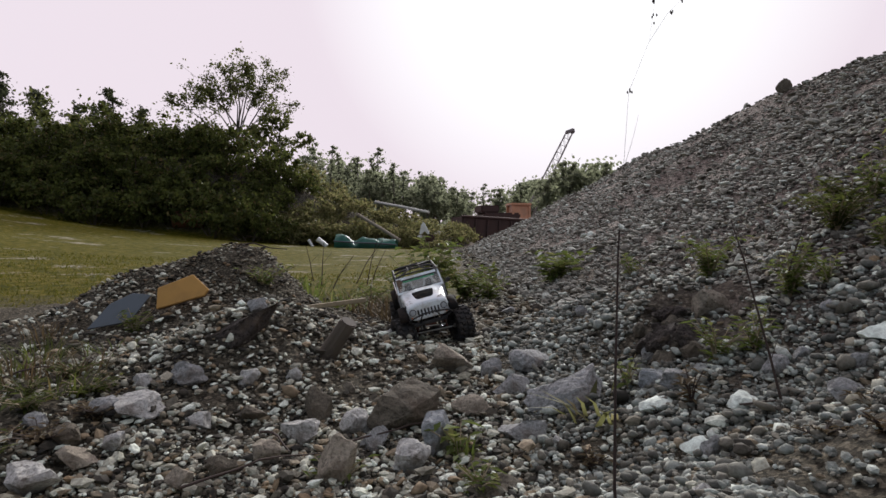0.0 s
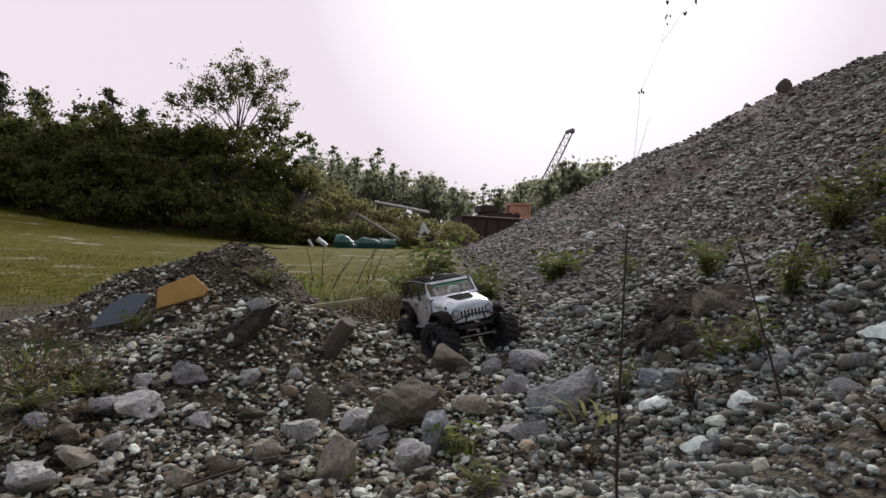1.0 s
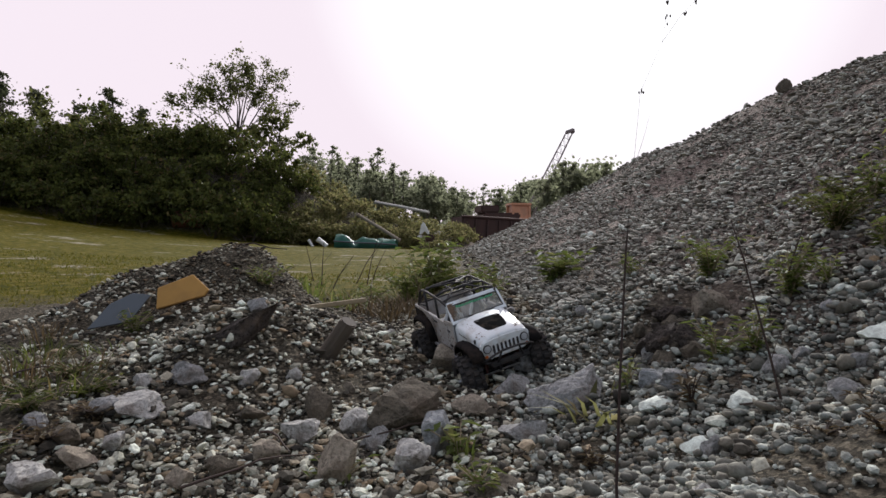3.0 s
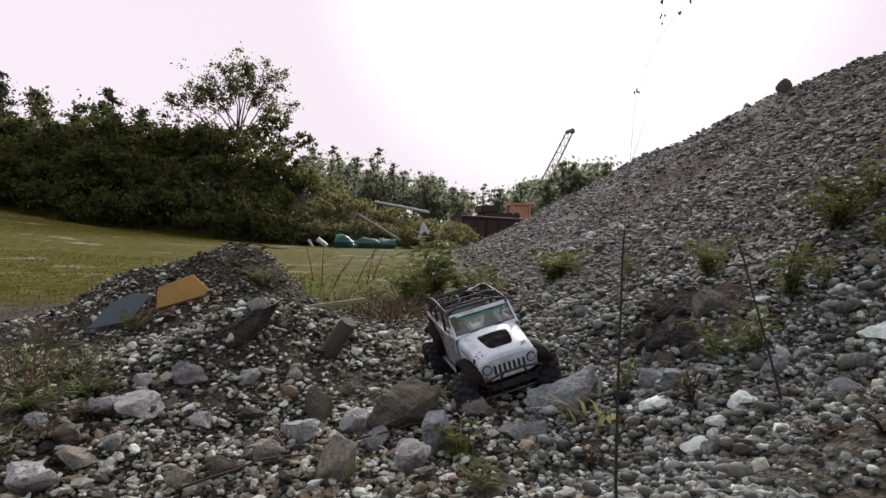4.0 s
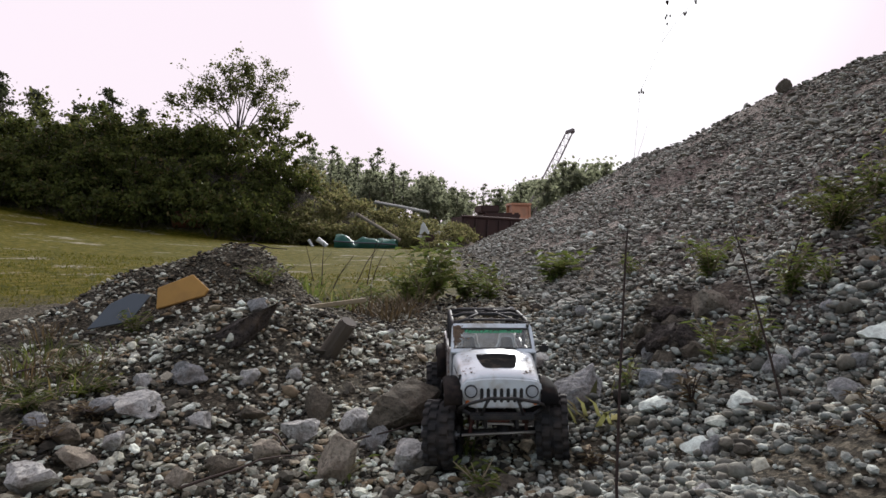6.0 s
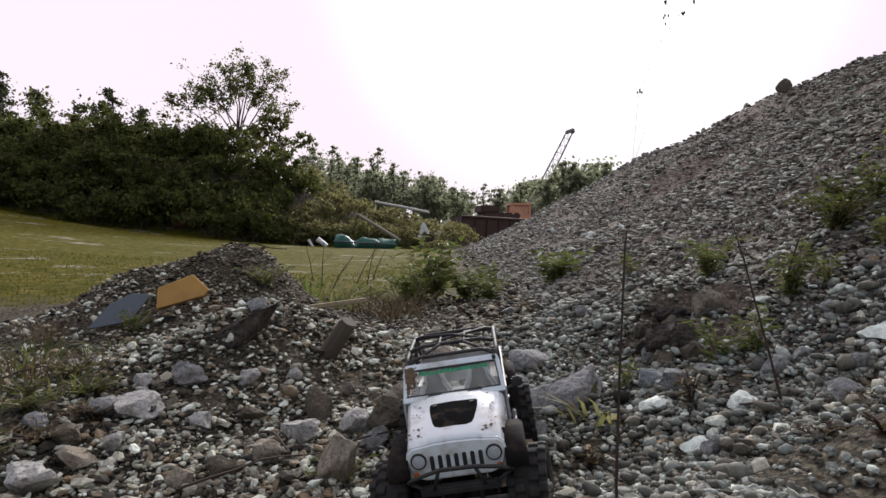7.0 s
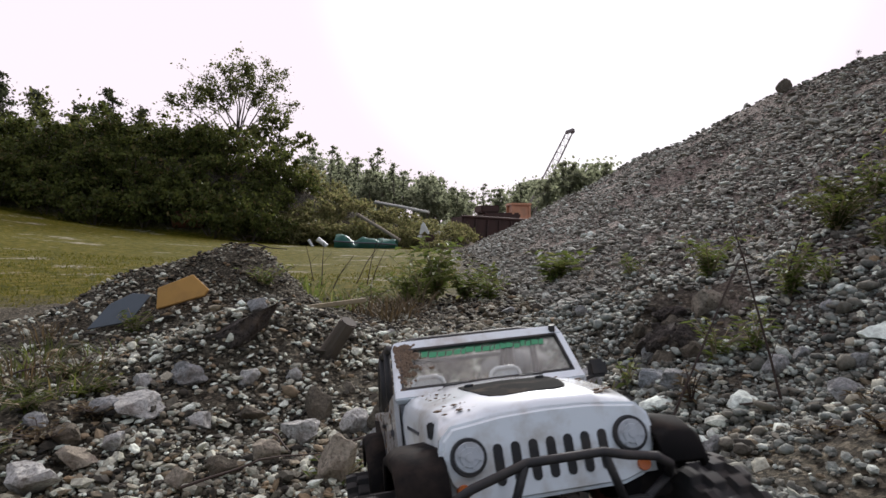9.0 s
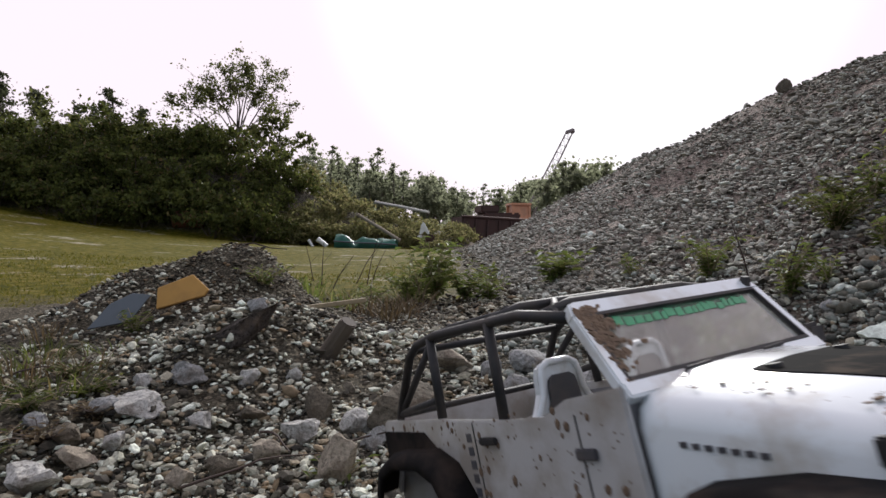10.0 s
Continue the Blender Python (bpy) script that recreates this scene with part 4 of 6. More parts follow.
    for s in (-1, 1):
        slab(screen, [(s * 0.0835, 0.006), (s * 0.0765, 0.006), (s * 0.0735, tall - 0.006), (s * 0.0805, tall - 0.006)], -0.004, 0.003)
    bmesh.ops.recalc_face_normals(screen, faces=screen.faces)
    bmesh.ops.bevel(screen, geom=[e for e in screen.edges if e.calc_face_angle(0) > 1.2], offset=0.001, segments=2, affect="EDGES")
    frame_ob = part("windscreen_frame", screen, M_PAINT, car, "white windscreen frame")
    seal = bmesh.new()
    slab(seal, [(-0.0768, 0.0068), (0.0768, 0.0068), (0.0766, 0.0090), (-0.0766, 0.0090)], -0.001, 0.0036)
    slab(seal, [(-0.0738, tall - 0.0085), (0.0738, tall - 0.0085), (0.0736, tall - 0.0066), (-0.0736, tall - 0.0066)], -0.001, 0.0034)
    for s in (-1, 1):
        slab(seal, [(s * 0.0768, 0.0088), (s * 0.0754, 0.0088), (s * 0.0724, tall - 0.0084), (s * 0.0738, tall - 0.0084)], -0.001, 0.0034)
    bmesh.ops.recalc_face_normals(seal, faces=seal.faces)
    part("windscreen_seal", seal, M_BLACK, frame_ob, "black rubber seal")
    pane = bmesh.new()
    slab(pane, [(-0.0765, 0.008), (0.0765, 0.008), (0.0738, tall - 0.0075), (-0.0738, tall - 0.0075)], 0.0000, 0.0006)
    bmesh.ops.recalc_face_normals(pane, faces=pane.faces)
    glass = part("pane", pane, M_GLASS, frame_ob, "dusty clear windscreen")
    glass.visible_shadow = False
    band = bmesh.new()
    slab(band, [(-0.056, tall - 0.0160), (0.059, tall - 0.0160), (0.058, tall - 0.0082), (-0.055, tall - 0.0082)], 0.0007, 0.0009)
    bmesh.ops.recalc_face_normals(band, faces=band.faces)
    part("decal_band", band, M_GREEN_BAND, frame_ob, "dark green decal band")
    decal = bmesh.new()                              # green lettering band across the top, as bars
    rng = random.Random(5)
    y = -0.055
    while y < 0.056:
        w = rng.uniform(0.003, 0.007)
        h = tall - 0.0165 + rng.uniform(-0.0008, 0.0008)
        slab(decal, [(y, h), (y + w, h), (y + w + 0.0015, h + rng.uniform(0.0045, 0.0065)), (y + 0.0015, h + rng.uniform(0.0045, 0.0065))], 0.0009, 0.0011)
        y += w + rng.uniform(0.0006, 0.0016)
    bmesh.ops.recalc_face_normals(decal, faces=decal.faces)
    part("decal", decal, M_GREEN_INK, frame_ob, "green lettering band as bars")
    mud = bmesh.new()
    for k in range(420):
        c = at(-0.0775 + abs(rng.gauss(0, 0.0075)), tall - 0.002 - abs(rng.gauss(0, 0.017)), 0.0028)
        r = rng.uniform(0.0005, 0.0024)
        got = bmesh.ops.create_icosphere(mud, subdivisions=1, radius=1, matrix=Matrix.Translation(c) @ pose(0, 0, 0, rng.uniform(0, 90), -33, 0) @ Matrix.Diagonal((r * 0.45, r, r * rng.uniform(0.6, 1.4), 1)))
        for v in got["verts"]:
            v.co += Vector((rng.uniform(-1, 1), rng.uniform(-1, 1), rng.uniform(-1, 1))) * r * 0.25
    tagged(part("mud_splash", mud, M_MUD, frame_ob, "crust of dried brown mud"), kind="stuff")
    for s in (-0.045, 0.020):
        w = bmesh.new()
        tube(w, [at(s, 0.000, 0.005), at(s + 0.004, 0.004, 0.007), at(s + 0.026, 0.006, 0.005)], 0.0012, 6)
        disc(w, at(s, -0.0005, 0.005), (0, 0, 1), 0.003, 0.004, 10)
        part("wiper", w, M_BLACK, frame_ob, "black wiper")
    mirror = bmesh.new()
    box(mirror, 0.060, 0.068, 0.094, 0.112, 0.192, 0.208, 0.003)
    tube(mirror, [(0.064, 0.082, 0.190), (0.064, 0.098, 0.194)], 0.002, 6)
    part("wing_mirror", mirror, M_BLACK, car, "black wing mirror")
    spots = bmesh.new()                              # specks of mud over the flanks and bonnet
    for k in range(300):
        s = -1 if k % 4 else 1
        x, z = rng.uniform(-0.20, 0.075), 0.110 + 0.082 * rng.random() ** 0.8
        if x < -0.075 and z < 0.170:
            continue
        r = 0.0006 + 0.0023 * rng.random() ** 3
        bmesh.ops.create_icosphere(spots, subdivisions=1, radius=1, matrix=Matrix.Translation((x, s * 0.0856, z)) @ Matrix.Diagonal((r, r * 0.3, r * rng.uniform(0.8, 1.5), 1)))
    for k in range(230):
        x, yy = rng.uniform(0.085, 0.200), rng.uniform(-0.066, 0.066)
        if 0.112 < x < 0.184 and abs(yy) < 0.042:
            continue
        z = np.interp(x, [0.082, 0.115, 0.150, 0.180, 0.197, 0.2045], [0.1945, 0.1895, 0.1835, 0.1770, 0.1715, 0.1655]) + 0.001 + 0.004 * (1 - abs(yy) / 0.07)
        r = 0.0005 + 0.0020 * rng.random() ** 3 * (1.5 if x > 0.17 else 1.0)
        bmesh.ops.create_icosphere(spots, subdivisions=1, radius=1, matrix=Matrix.Translation((x, yy, z)) @ Matrix.Diagonal((r, r, r * 0.3, 1)))
    tagged(part("mud_specks", spots, M_MUD, car, "dried mud specks"), kind="stuff")
    # wheel arch flares
    for s in (-1, 1):
        for name, path in (("front_flare", [(0.088, 0.118), (0.096, 0.142), (0.112, 0.153), (0.150, 0.1560), (0.195, 0.152), (0.212, 0.142), (0.218, 0.126)]),
                           ("rear_flare", [(-0.070, 0.112), (-0.080, 0.140), (-0.096, 0.160), (-0.120, 0.1695), (-0.172, 0.1695), (-0.198, 0.160), (-0.210, 0.140)])):
            bm = bmesh.new()
            inner, outer = (0.0690, 0.1010) if name == "front_flare" else (0.0850, 0.1060)
            rows = []
            for x, z in path:
                mx = AXLE_F if name == "front_flare" else AXLE_R
                n = Vector((x - mx, 0, z - 0.09)).normalized()
                p = Vector((x, 0, z))
                rows.append([bm.verts.new(q) for q in (p + Vector((0, s * inner, 0)) + n * 0.003, p + Vector((0, s * (outer - 0.006), 0)) + n * 0.002, p + Vector((0, s * outer, 0)) - n * 0.003,
                                                       p + Vector((0, s * outer, 0)) - n * 0.010, p + Vector((0, s * (outer - 0.003), 0)) - n * 0.010, p + Vector((0, s * (outer - 0.004), 0)) - n * 0.003, p + Vector((0, s * inner, 0)) - n * 0.001)])
            for a, b in zip(rows, rows[1:]):
                for k in range(7):
                    bm.faces.new((a[k], a[(k + 1) % 7], b[(k + 1) % 7], b[k]))
            bm.faces.new(rows[0]), bm.faces.new(rows[-1][::-1])
            bmesh.ops.recalc_face_normals(bm, faces=bm.faces)
            part(name, bm, M_FLARE, car, "muddy black wheel arch flare", True)
        slider = bmesh.new()
        tube(slider, [(-0.072, s * 0.092, 0.104), (0.086, s * 0.092, 0.104)], 0.0042, 8)
        for x in (-0.05, 0.06):
            tube(slider, [(x, s * 0.05, 0.100), (x, s * 0.092, 0.104)], 0.003, 6)
        part("rock_slider", slider, M_GREY, car, "scuffed tube rock slider")
    # roll cage
    cage = thing("roll_cage", "", "")
    cage.parent = car

    def bar(points, r=0.0036):
        bm = bmesh.new()
        tube(bm, points, r, 8)
        part("cage_tube", bm, M_BLACK, cage, "", True)
    for s in (-1, 1):
        bar([(0.044, s * 0.0770, 0.238), (0.000, s * 0.0775, 0.2475), (-0.110, s * 0.0765, 0.2530), (-0.142, s * 0.0765, 0.2505), (-0.158, s * 0.077, 0.243), (-0.196, s * 0.078, 0.195)])
        bar([(-0.036, s * 0.079, 0.186), (-0.034, s * 0.0775, 0.249)])
        bar([(-0.118, s * 0.079, 0.192), (-0.118, s * 0.0770, 0.252)])
        bar([(-0.192, s * 0.077, 0.199), (-0.120, s * 0.076, 0.248)], 0.003)
        bar([(-0.194, s * 0.0775, 0.199), (-0.118, s * 0.0775, 0.206)], 0.003)
        bar([(0.030, s * 0.074, 0.242), (-0.030, s * 0.022, 0.2565), (-0.100, s * 0.022, 0.2580), (-0.145, s * 0.060, 0.2520)], 0.0028)
    bar([(0.020, -0.0765, 0.244), (0.016, -0.05, 0.2495), (0.016, 0.05, 0.2495), (0.020, 0.0765, 0.244)], 0.003)
    bar([(-0.034, -0.0770, 0.250), (-0.034, -0.05, 0.2565), (-0.034, 0.05, 0.2565), (-0.034, 0.0770, 0.250)])
    bar([(-0.118, -0.0765, 0.2525), (-0.118, -0.05, 0.2585), (-0.118, 0.05, 0.2585), (-0.118, 0.0765, 0.2525)])
    for s in (-1, 1):                               # crossed braces of the roof
        bar([(-0.036, s * 0.060, 0.2560), (-0.076, 0.0, 0.2600 + 0.002 * s), (-0.116, -s * 0.060, 0.2575)], 0.0028)
    bar([(-0.152, -0.0765, 0.2465), (-0.152, 0.0765, 0.2465)], 0.003)
    bar([(-0.194, -0.0775, 0.198), (-0.194, 0.0775, 0.198)], 0.003)
    # seats and dashboard
    for s in (-1, 1):
        seat = thing("seat", "", "")
        seat.parent = car
        shell = bmesh.new()
        half = [(0.026, 0.126), (0.029, 0.150), (0.0288, 0.170), (0.0262, 0.181), (0.0205, 0.190), (0.0168, 0.198), (0.0160, 0.208), (0.0142, 0.2140), (0.0085, 0.2172)]
        outline = [(-y, z) for y, z in half] + half[::-1]
        prism(shell, [(s * 0.040 + y, z) for y, z in outline], -0.030, -0.021, "x")
        box(shell, -0.022, 0.026, s * 0.040 - 0.027, s * 0.040 + 0.027, 0.124, 0.140, 0.003)
        bmesh.ops.bevel(shell, geom=[e for e in shell.edges if e.calc_face_angle(0) > 1.3], offset=0.002, segments=2, affect="EDGES")
        part("seat_shell", shell, M_PAINT, seat, "white bucket seat shell")
        rim = tube(bmesh.new(), [(-0.020, s * 0.040 + y, z) for y, z in outline], 0.0024, 6)
        part("bolster", rim, M_PAINT, seat, "raised white bolster", True)
        pad = bmesh.new()
        prism(pad, [(s * 0.040 + y * 0.74, 0.132 + (z - 0.126) * 0.84) for y, z in outline], -0.0205, -0.0185, "x")
        part("seat_pad", pad, M_PAD, seat, "dark grey seat pad")
        back = bmesh.new()
        prism(back, [(s * 0.040 + y * 0.74, 0.132 + (z - 0.126) * 0.84) for y, z in outline], -0.0325, -0.0305, "x")
        part("seat_back", back, M_PAD, seat, "dark grey seat back")
    dash = bmesh.new()
    prism(dash, [(0.076, 0.120), (0.076, 0.190), (0.066, 0.191), (0.052, 0.182), (0.056, 0.120)], -0.080, 0.080)
    part("dashboard", dash, M_GREY, car, "grey dashboard")
    wheel = bmesh.new()
    c = Vector((0.040, 0.040, 0.180))
    ring = [c + Vector((0.006 * math.sin(a), 0.015 * math.cos(a), 0.014 * math.sin(a))) for a in np.linspace(0, 6.2832, 17)]
    tube(wheel, ring, 0.0018, 6)
    tube(wheel, [c, Vector((0.058, 0.040, 0.172))], 0.002, 6)
    part("steering_wheel", wheel, M_BLACK, car, "black steering wheel")
    # bumper
    bumper = bmesh.new()
    tube(bumper, [(0.206, -0.074, 0.1165), (0.220, -0.070, 0.1235), (0.225, -0.058, 0.1300), (0.226, -0.042, 0.1345), (0.230, -0.024, 0.1400), (0.231, 0.024, 0.1400), (0.226, 0.042, 0.1355), (0.225, 0.060, 0.1325), (0.220, 0.071, 0.1265), (0.206, 0.076, 0.1185)], 0.0030, 8)
    part("bumper_bar", bumper, M_BLACK, car, "bent black tube bumper", True)
    for s in (-1, 1):
        part("bumper_brace", tube(bmesh.new(), [(0.230, s * 0.025, 0.1400), (0.220, s * 0.037, 0.1075)], 0.0028, 8), M_BLACK, car, "", True)
        part("bumper_brace", tube(bmesh.new(), [(0.206, s * 0.074, 0.1175), (0.214, s * 0.050, 0.1055)], 0.0028, 8), M_BLACK, car, "", True)
    plate = bmesh.new()
    box(plate, 0.204, 0.224, -0.056, 0.056, 0.1005, 0.1100, 0.002)
    part("bumper_plate", plate, M_BLACK, car, "black bumper plate")
    under = bmesh.new()
    for s in (-1, 1):
        box(under, -0.20, 0.21, s * 0.028 - 0.003, s * 0.028 + 0.003, 0.082, 0.104, 0.001)
    box(under, -0.05, 0.05, -0.032, 0.032, 0.070, 0.076, 0.001)
    box(under, 0.02, 0.08, -0.022, 0.022, 0.078, 0.110, 0.003)
    part("chassis", under, M_BLACK, car, "black chassis rails and gearbox")
    servo = bmesh.new()
    box(servo, 0.150, 0.188, -0.022, 0.018, 0.083, 0.100, 0.002)
    part("servo", servo, M_RED, car, "red and black steering servo")
    for x in (AXLE_F, AXLE_R):
        for s in (-1, 1):
            damper = bmesh.new()
            tube(damper, [(x + 0.010, s * 0.052, 0.062), (x - 0.014 * (1 if x > 0 else -1), s * 0.044, 0.128)], 0.0034, 8)
            tube(damper, [(x + 0.004, s * 0.050, 0.078), (x - 0.010 * (1 if x > 0 else -1), s * 0.0455, 0.118)], 0.0065, 10)
            part("shock_absorber", damper, M_RED if x > 0 else M_BLACK, car, "coil-over shock absorber")
            link = bmesh.new()
            tube(link, [(x, s * 0.040, 0.056), (x * 0.25, s * 0.024, 0.078)], 0.003, 8)
            part("suspension_link", link, M_SILVER, car, "satin metal link rod")
    # axles, then wheels
    for x in (AXLE_F, AXLE_R):
        ax = bmesh.new()
        disc(ax, (0, 0, 0), (0, 1, 0), 0.0065, 0.160, 12)
        bmesh.ops.create_uvsphere(ax, u_segments=14, v_segments=10, radius=0.019, matrix=Matrix.Translation((0, 0.012, 0)) @ Matrix.Diagonal((1, 0.8, 1, 1)))
        for s in (-1, 1):
            box(ax, -0.009, 0.009, s * 0.074 - 0.006, s * 0.074 + 0.006, -0.014, 0.016, 0.002)
        axle = part("axle", ax, M_BLACK, car, "black axle with round differential", True, pose(x, 0, WHEEL_R))
        if x > 0:
            rod = bmesh.new()
            tube(rod, [(0.022, -0.068, 0.004), (0.026, 0.068, 0.004)], 0.0024, 8)
            tube(rod, [(0.026, -0.030, 0.024), (0.026, 0.045, 0.018)], 0.0022, 8)
            part("steering_rod", rod, M_SILVER, axle, "satin steering rod")
    tyre, rim, hub = mesh_of("tyre", tyre_mesh(), M_RUBBER), mesh_of("rim", rim_mesh(), M_BLACK, False), mesh_of("hub", hub_mesh(), M_SILVER)
    for x in (AXLE_F, AXLE_R):
        for s in (-1, 1):
            w = thing("wheel", "chunky muddy black off-road wheel", "")
            del w["label"]
            w.parent = car
            w.matrix_basis = pose(x, s * TRACK, WHEEL_R)
            for nm, me, lb in (("tyre", tyre, "mud-caked knobbly rubber tyre"), ("rim", rim, "black bead-lock rim"), ("hub", hub, "satin metal hub")):
                o = new(nm, me)
                o.parent = w
                tagged(o, lb)
    return car


crawler = make_crawler()


# ---- plants: leaf by leaf ----
def leaf_cloud(rng, centres, radii, per, size, flat=0.75):
    """Leaves scattered through clumps, as small bent quads. Returns verts and faces."""
    c = np.repeat(np.asarray(centres, float), per, 0)
    r = np.repeat(np.asarray(radii, float), per)
    n = len(c)
    d = rng.normal(size=(n, 3))
    d /= np.linalg.norm(d, axis=1)[:, None]
    p = c + d * (r * np.abs(rng.normal(0, 0.62, n)))[:, None] * np.array([1, 1, flat])
    a = rng.normal(size=(n, 3))
    a /= np.linalg.norm(a, axis=1)[:, None]
    b = np.cross(a, rng.normal(size=(n, 3)))
    b /= np.linalg.norm(b, axis=1)[:, None]
    s = (size * rng.uniform(0.6, 1.4, n))[:, None]
    v = np.stack([p - a * s * 0.5, p + b * s * 0.28, p + a * s * 0.5, p - b * s * 0.28], 1)
    return v.reshape(-1, 3), np.arange(4 * n).reshape(-1, 4)


def leaves_part(name, verts, faces, mat, parent, label=""):
    ob = new(name, raw_mesh(name, verts, faces, mat))
    ob.parent = parent
    return tagged(ob, label)


def make_bush(seed, wide, high, per=60, size=0.125, mat=None):
    rng = np.random.default_rng(seed)
    ob = thing("bush", "dense dark green bush on the overgrown bank", "bush", group="bushes on the bank")
    n = 42
    a, d = rng.uniform(0, 6.283, n), np.sqrt(rng.random(n))
    c = np.stack([np.cos(a) * d * wide * 0.42, np.sin(a) * d * wide * 0.42, high * (0.18 + 0.62 * rng.random(n) * (1.1 - 0.5 * d))], 1)
    leaves_part("foliage", *leaf_cloud(rng, c, rng.uniform(0.14, 0.42, n) * high * 0.55, per, size), mat or M_BUSH, ob)
    bm = bmesh.new()
    for k in range(6):
        tube(bm, [(0, 0, -0.1), tuple(c[k] * [0.5, 0.5, 0.5]), tuple(c[k])], 0.025, 5, 0.3)
    tagged(part("branchwork", bm, M_BARK, ob), kind="stuff")
    return ob


def plant_bank():
    rng = random.Random(3)
    kinds = [make_bush(50 + k, 2.0 + 0.25 * (k % 3), 1.5 + 0.25 * (k % 4)) for k in range(6)]
    # olive bushes of the east end, their leaf colour lightened for haze
    pale = [make_bush(60 + k, 2.0, 1.5, 40, 0.12, M_PALE_BUSH) for k in range(3)]
    for b in pale:
        tagged(b, "olive-green bush on the low end of the bank, lightened for haze")
    unused = kinds + pale
    spots = []
    for row, (y, step) in enumerate(((18.5, 0.9), (19.2, 0.95), (19.9, 1.0), (20.6, 1.0), (21.4, 1.1), (22.6, 1.3))):
        x = -17.5
        while x < 0.5:
            spots.append((x + rng.uniform(-0.4, 0.4), y + rng.uniform(-0.35, 0.35)))
            x += step * rng.uniform(0.8, 1.25)
    spots += [(-4.9, 18.4), (-4.3, 18.5), (-3.7, 18.4), (-3.9, 19.3), (-3.2, 18.9), (-2.6, 18.8), (-2.0, 19.0), (-1.2, 18.9), (-0.5, 19.2), (0.2, 19.4), (0.7, 19.2), (-4.5, 19.6), (0.5, 20.4)]
    for k, (x, y) in enumerate(spots):
        s = rng.uniform(0.75, 1.15) * (1 if x < -6.2 else 0.85 - 0.06 * max(x + 6.2, 0))
        z = float(ground_height(x, y)) - 0.1
        m = pose(x, y, z, 0, 0, rng.uniform(0, 360))
        kind = rng.choice(pale if x > -5.0 + rng.uniform(-1.2, 1.2) else kinds)
        if kind in unused:
            unused.remove(kind)
            ob = kind
            ob.matrix_basis = m
        else:
            ob = copy_thing(kind, m)
        ob.scale = (s, s, s * rng.uniform(0.85, 1.2))


plant_bank()


def grow(bm, rng, tips, p, d, length, radius, depth):
    """A limb and the limbs that fork from it."""
    q = p + d * length
    mid = p.lerp(q, 0.5) + Vector((rng.uniform(-1, 1), rng.uniform(-1, 1), rng.uniform(-0.3, 0.6))) * length * 0.08
    tube(bm, [p, mid, q], radius, 6, 0.6)
    if depth == 0:
        tips.append(q)
        return
    if depth <= 2:
        tips.append(mid)
    for k in range(rng.choice((2, 3, 3))):
        e = (d + Vector((rng.uniform(-1, 1), rng.uniform(-1, 1), rng.uniform(-0.35, 0.75))) * 0.85).normalized()
        grow(bm, rng, tips, q, e, length * rng.uniform(0.62, 0.85), radius * 0.6, depth - 1)


def make_oak(x, y, high, seed, label, size=0.17, per=16, depth=4):
    rng = random.Random(seed)
    ob = thing("tree", label, "tree", pose(x, y, float(ground_height(x, y)) - 0.1), group="trees")
    bm, tips = bmesh.new(), []
    tube(bm, [(0, 0, 0), (0.05, 0, high * 0.16), (0, 0.05, high * 0.36)], 0.035 * high * 0.6, 8, 0.75)
    for k in range(4):
        a = 1.57 * k + rng.uniform(-0.4, 0.4)
        grow(bm, rng, tips, Vector((0, 0.05, high * (0.30 + 0.03 * k))), Vector((math.cos(a) * 1.0, math.sin(a) * 1.0, 0.62)).normalized(), high * 0.22, 0.012 * high, depth - 1)
    grow(bm, rng, tips, Vector((0, 0.05, high * 0.36)), Vector((0.05, 0, 1)), high * 0.22, 0.014 * high, depth - 1)
    part("trunk", bm, M_BARK, ob, "grey-brown trunk and limbs", True)
    r = np.random.default_rng(seed)
    pts = np.array([t[:] for t in tips])
    leaves_part("crown", *leaf_cloud(r, pts, r.uniform(0.05, 0.10, len(pts)) * high, per, size), M_OAK, ob, "open leafy crown with gaps")
    return ob


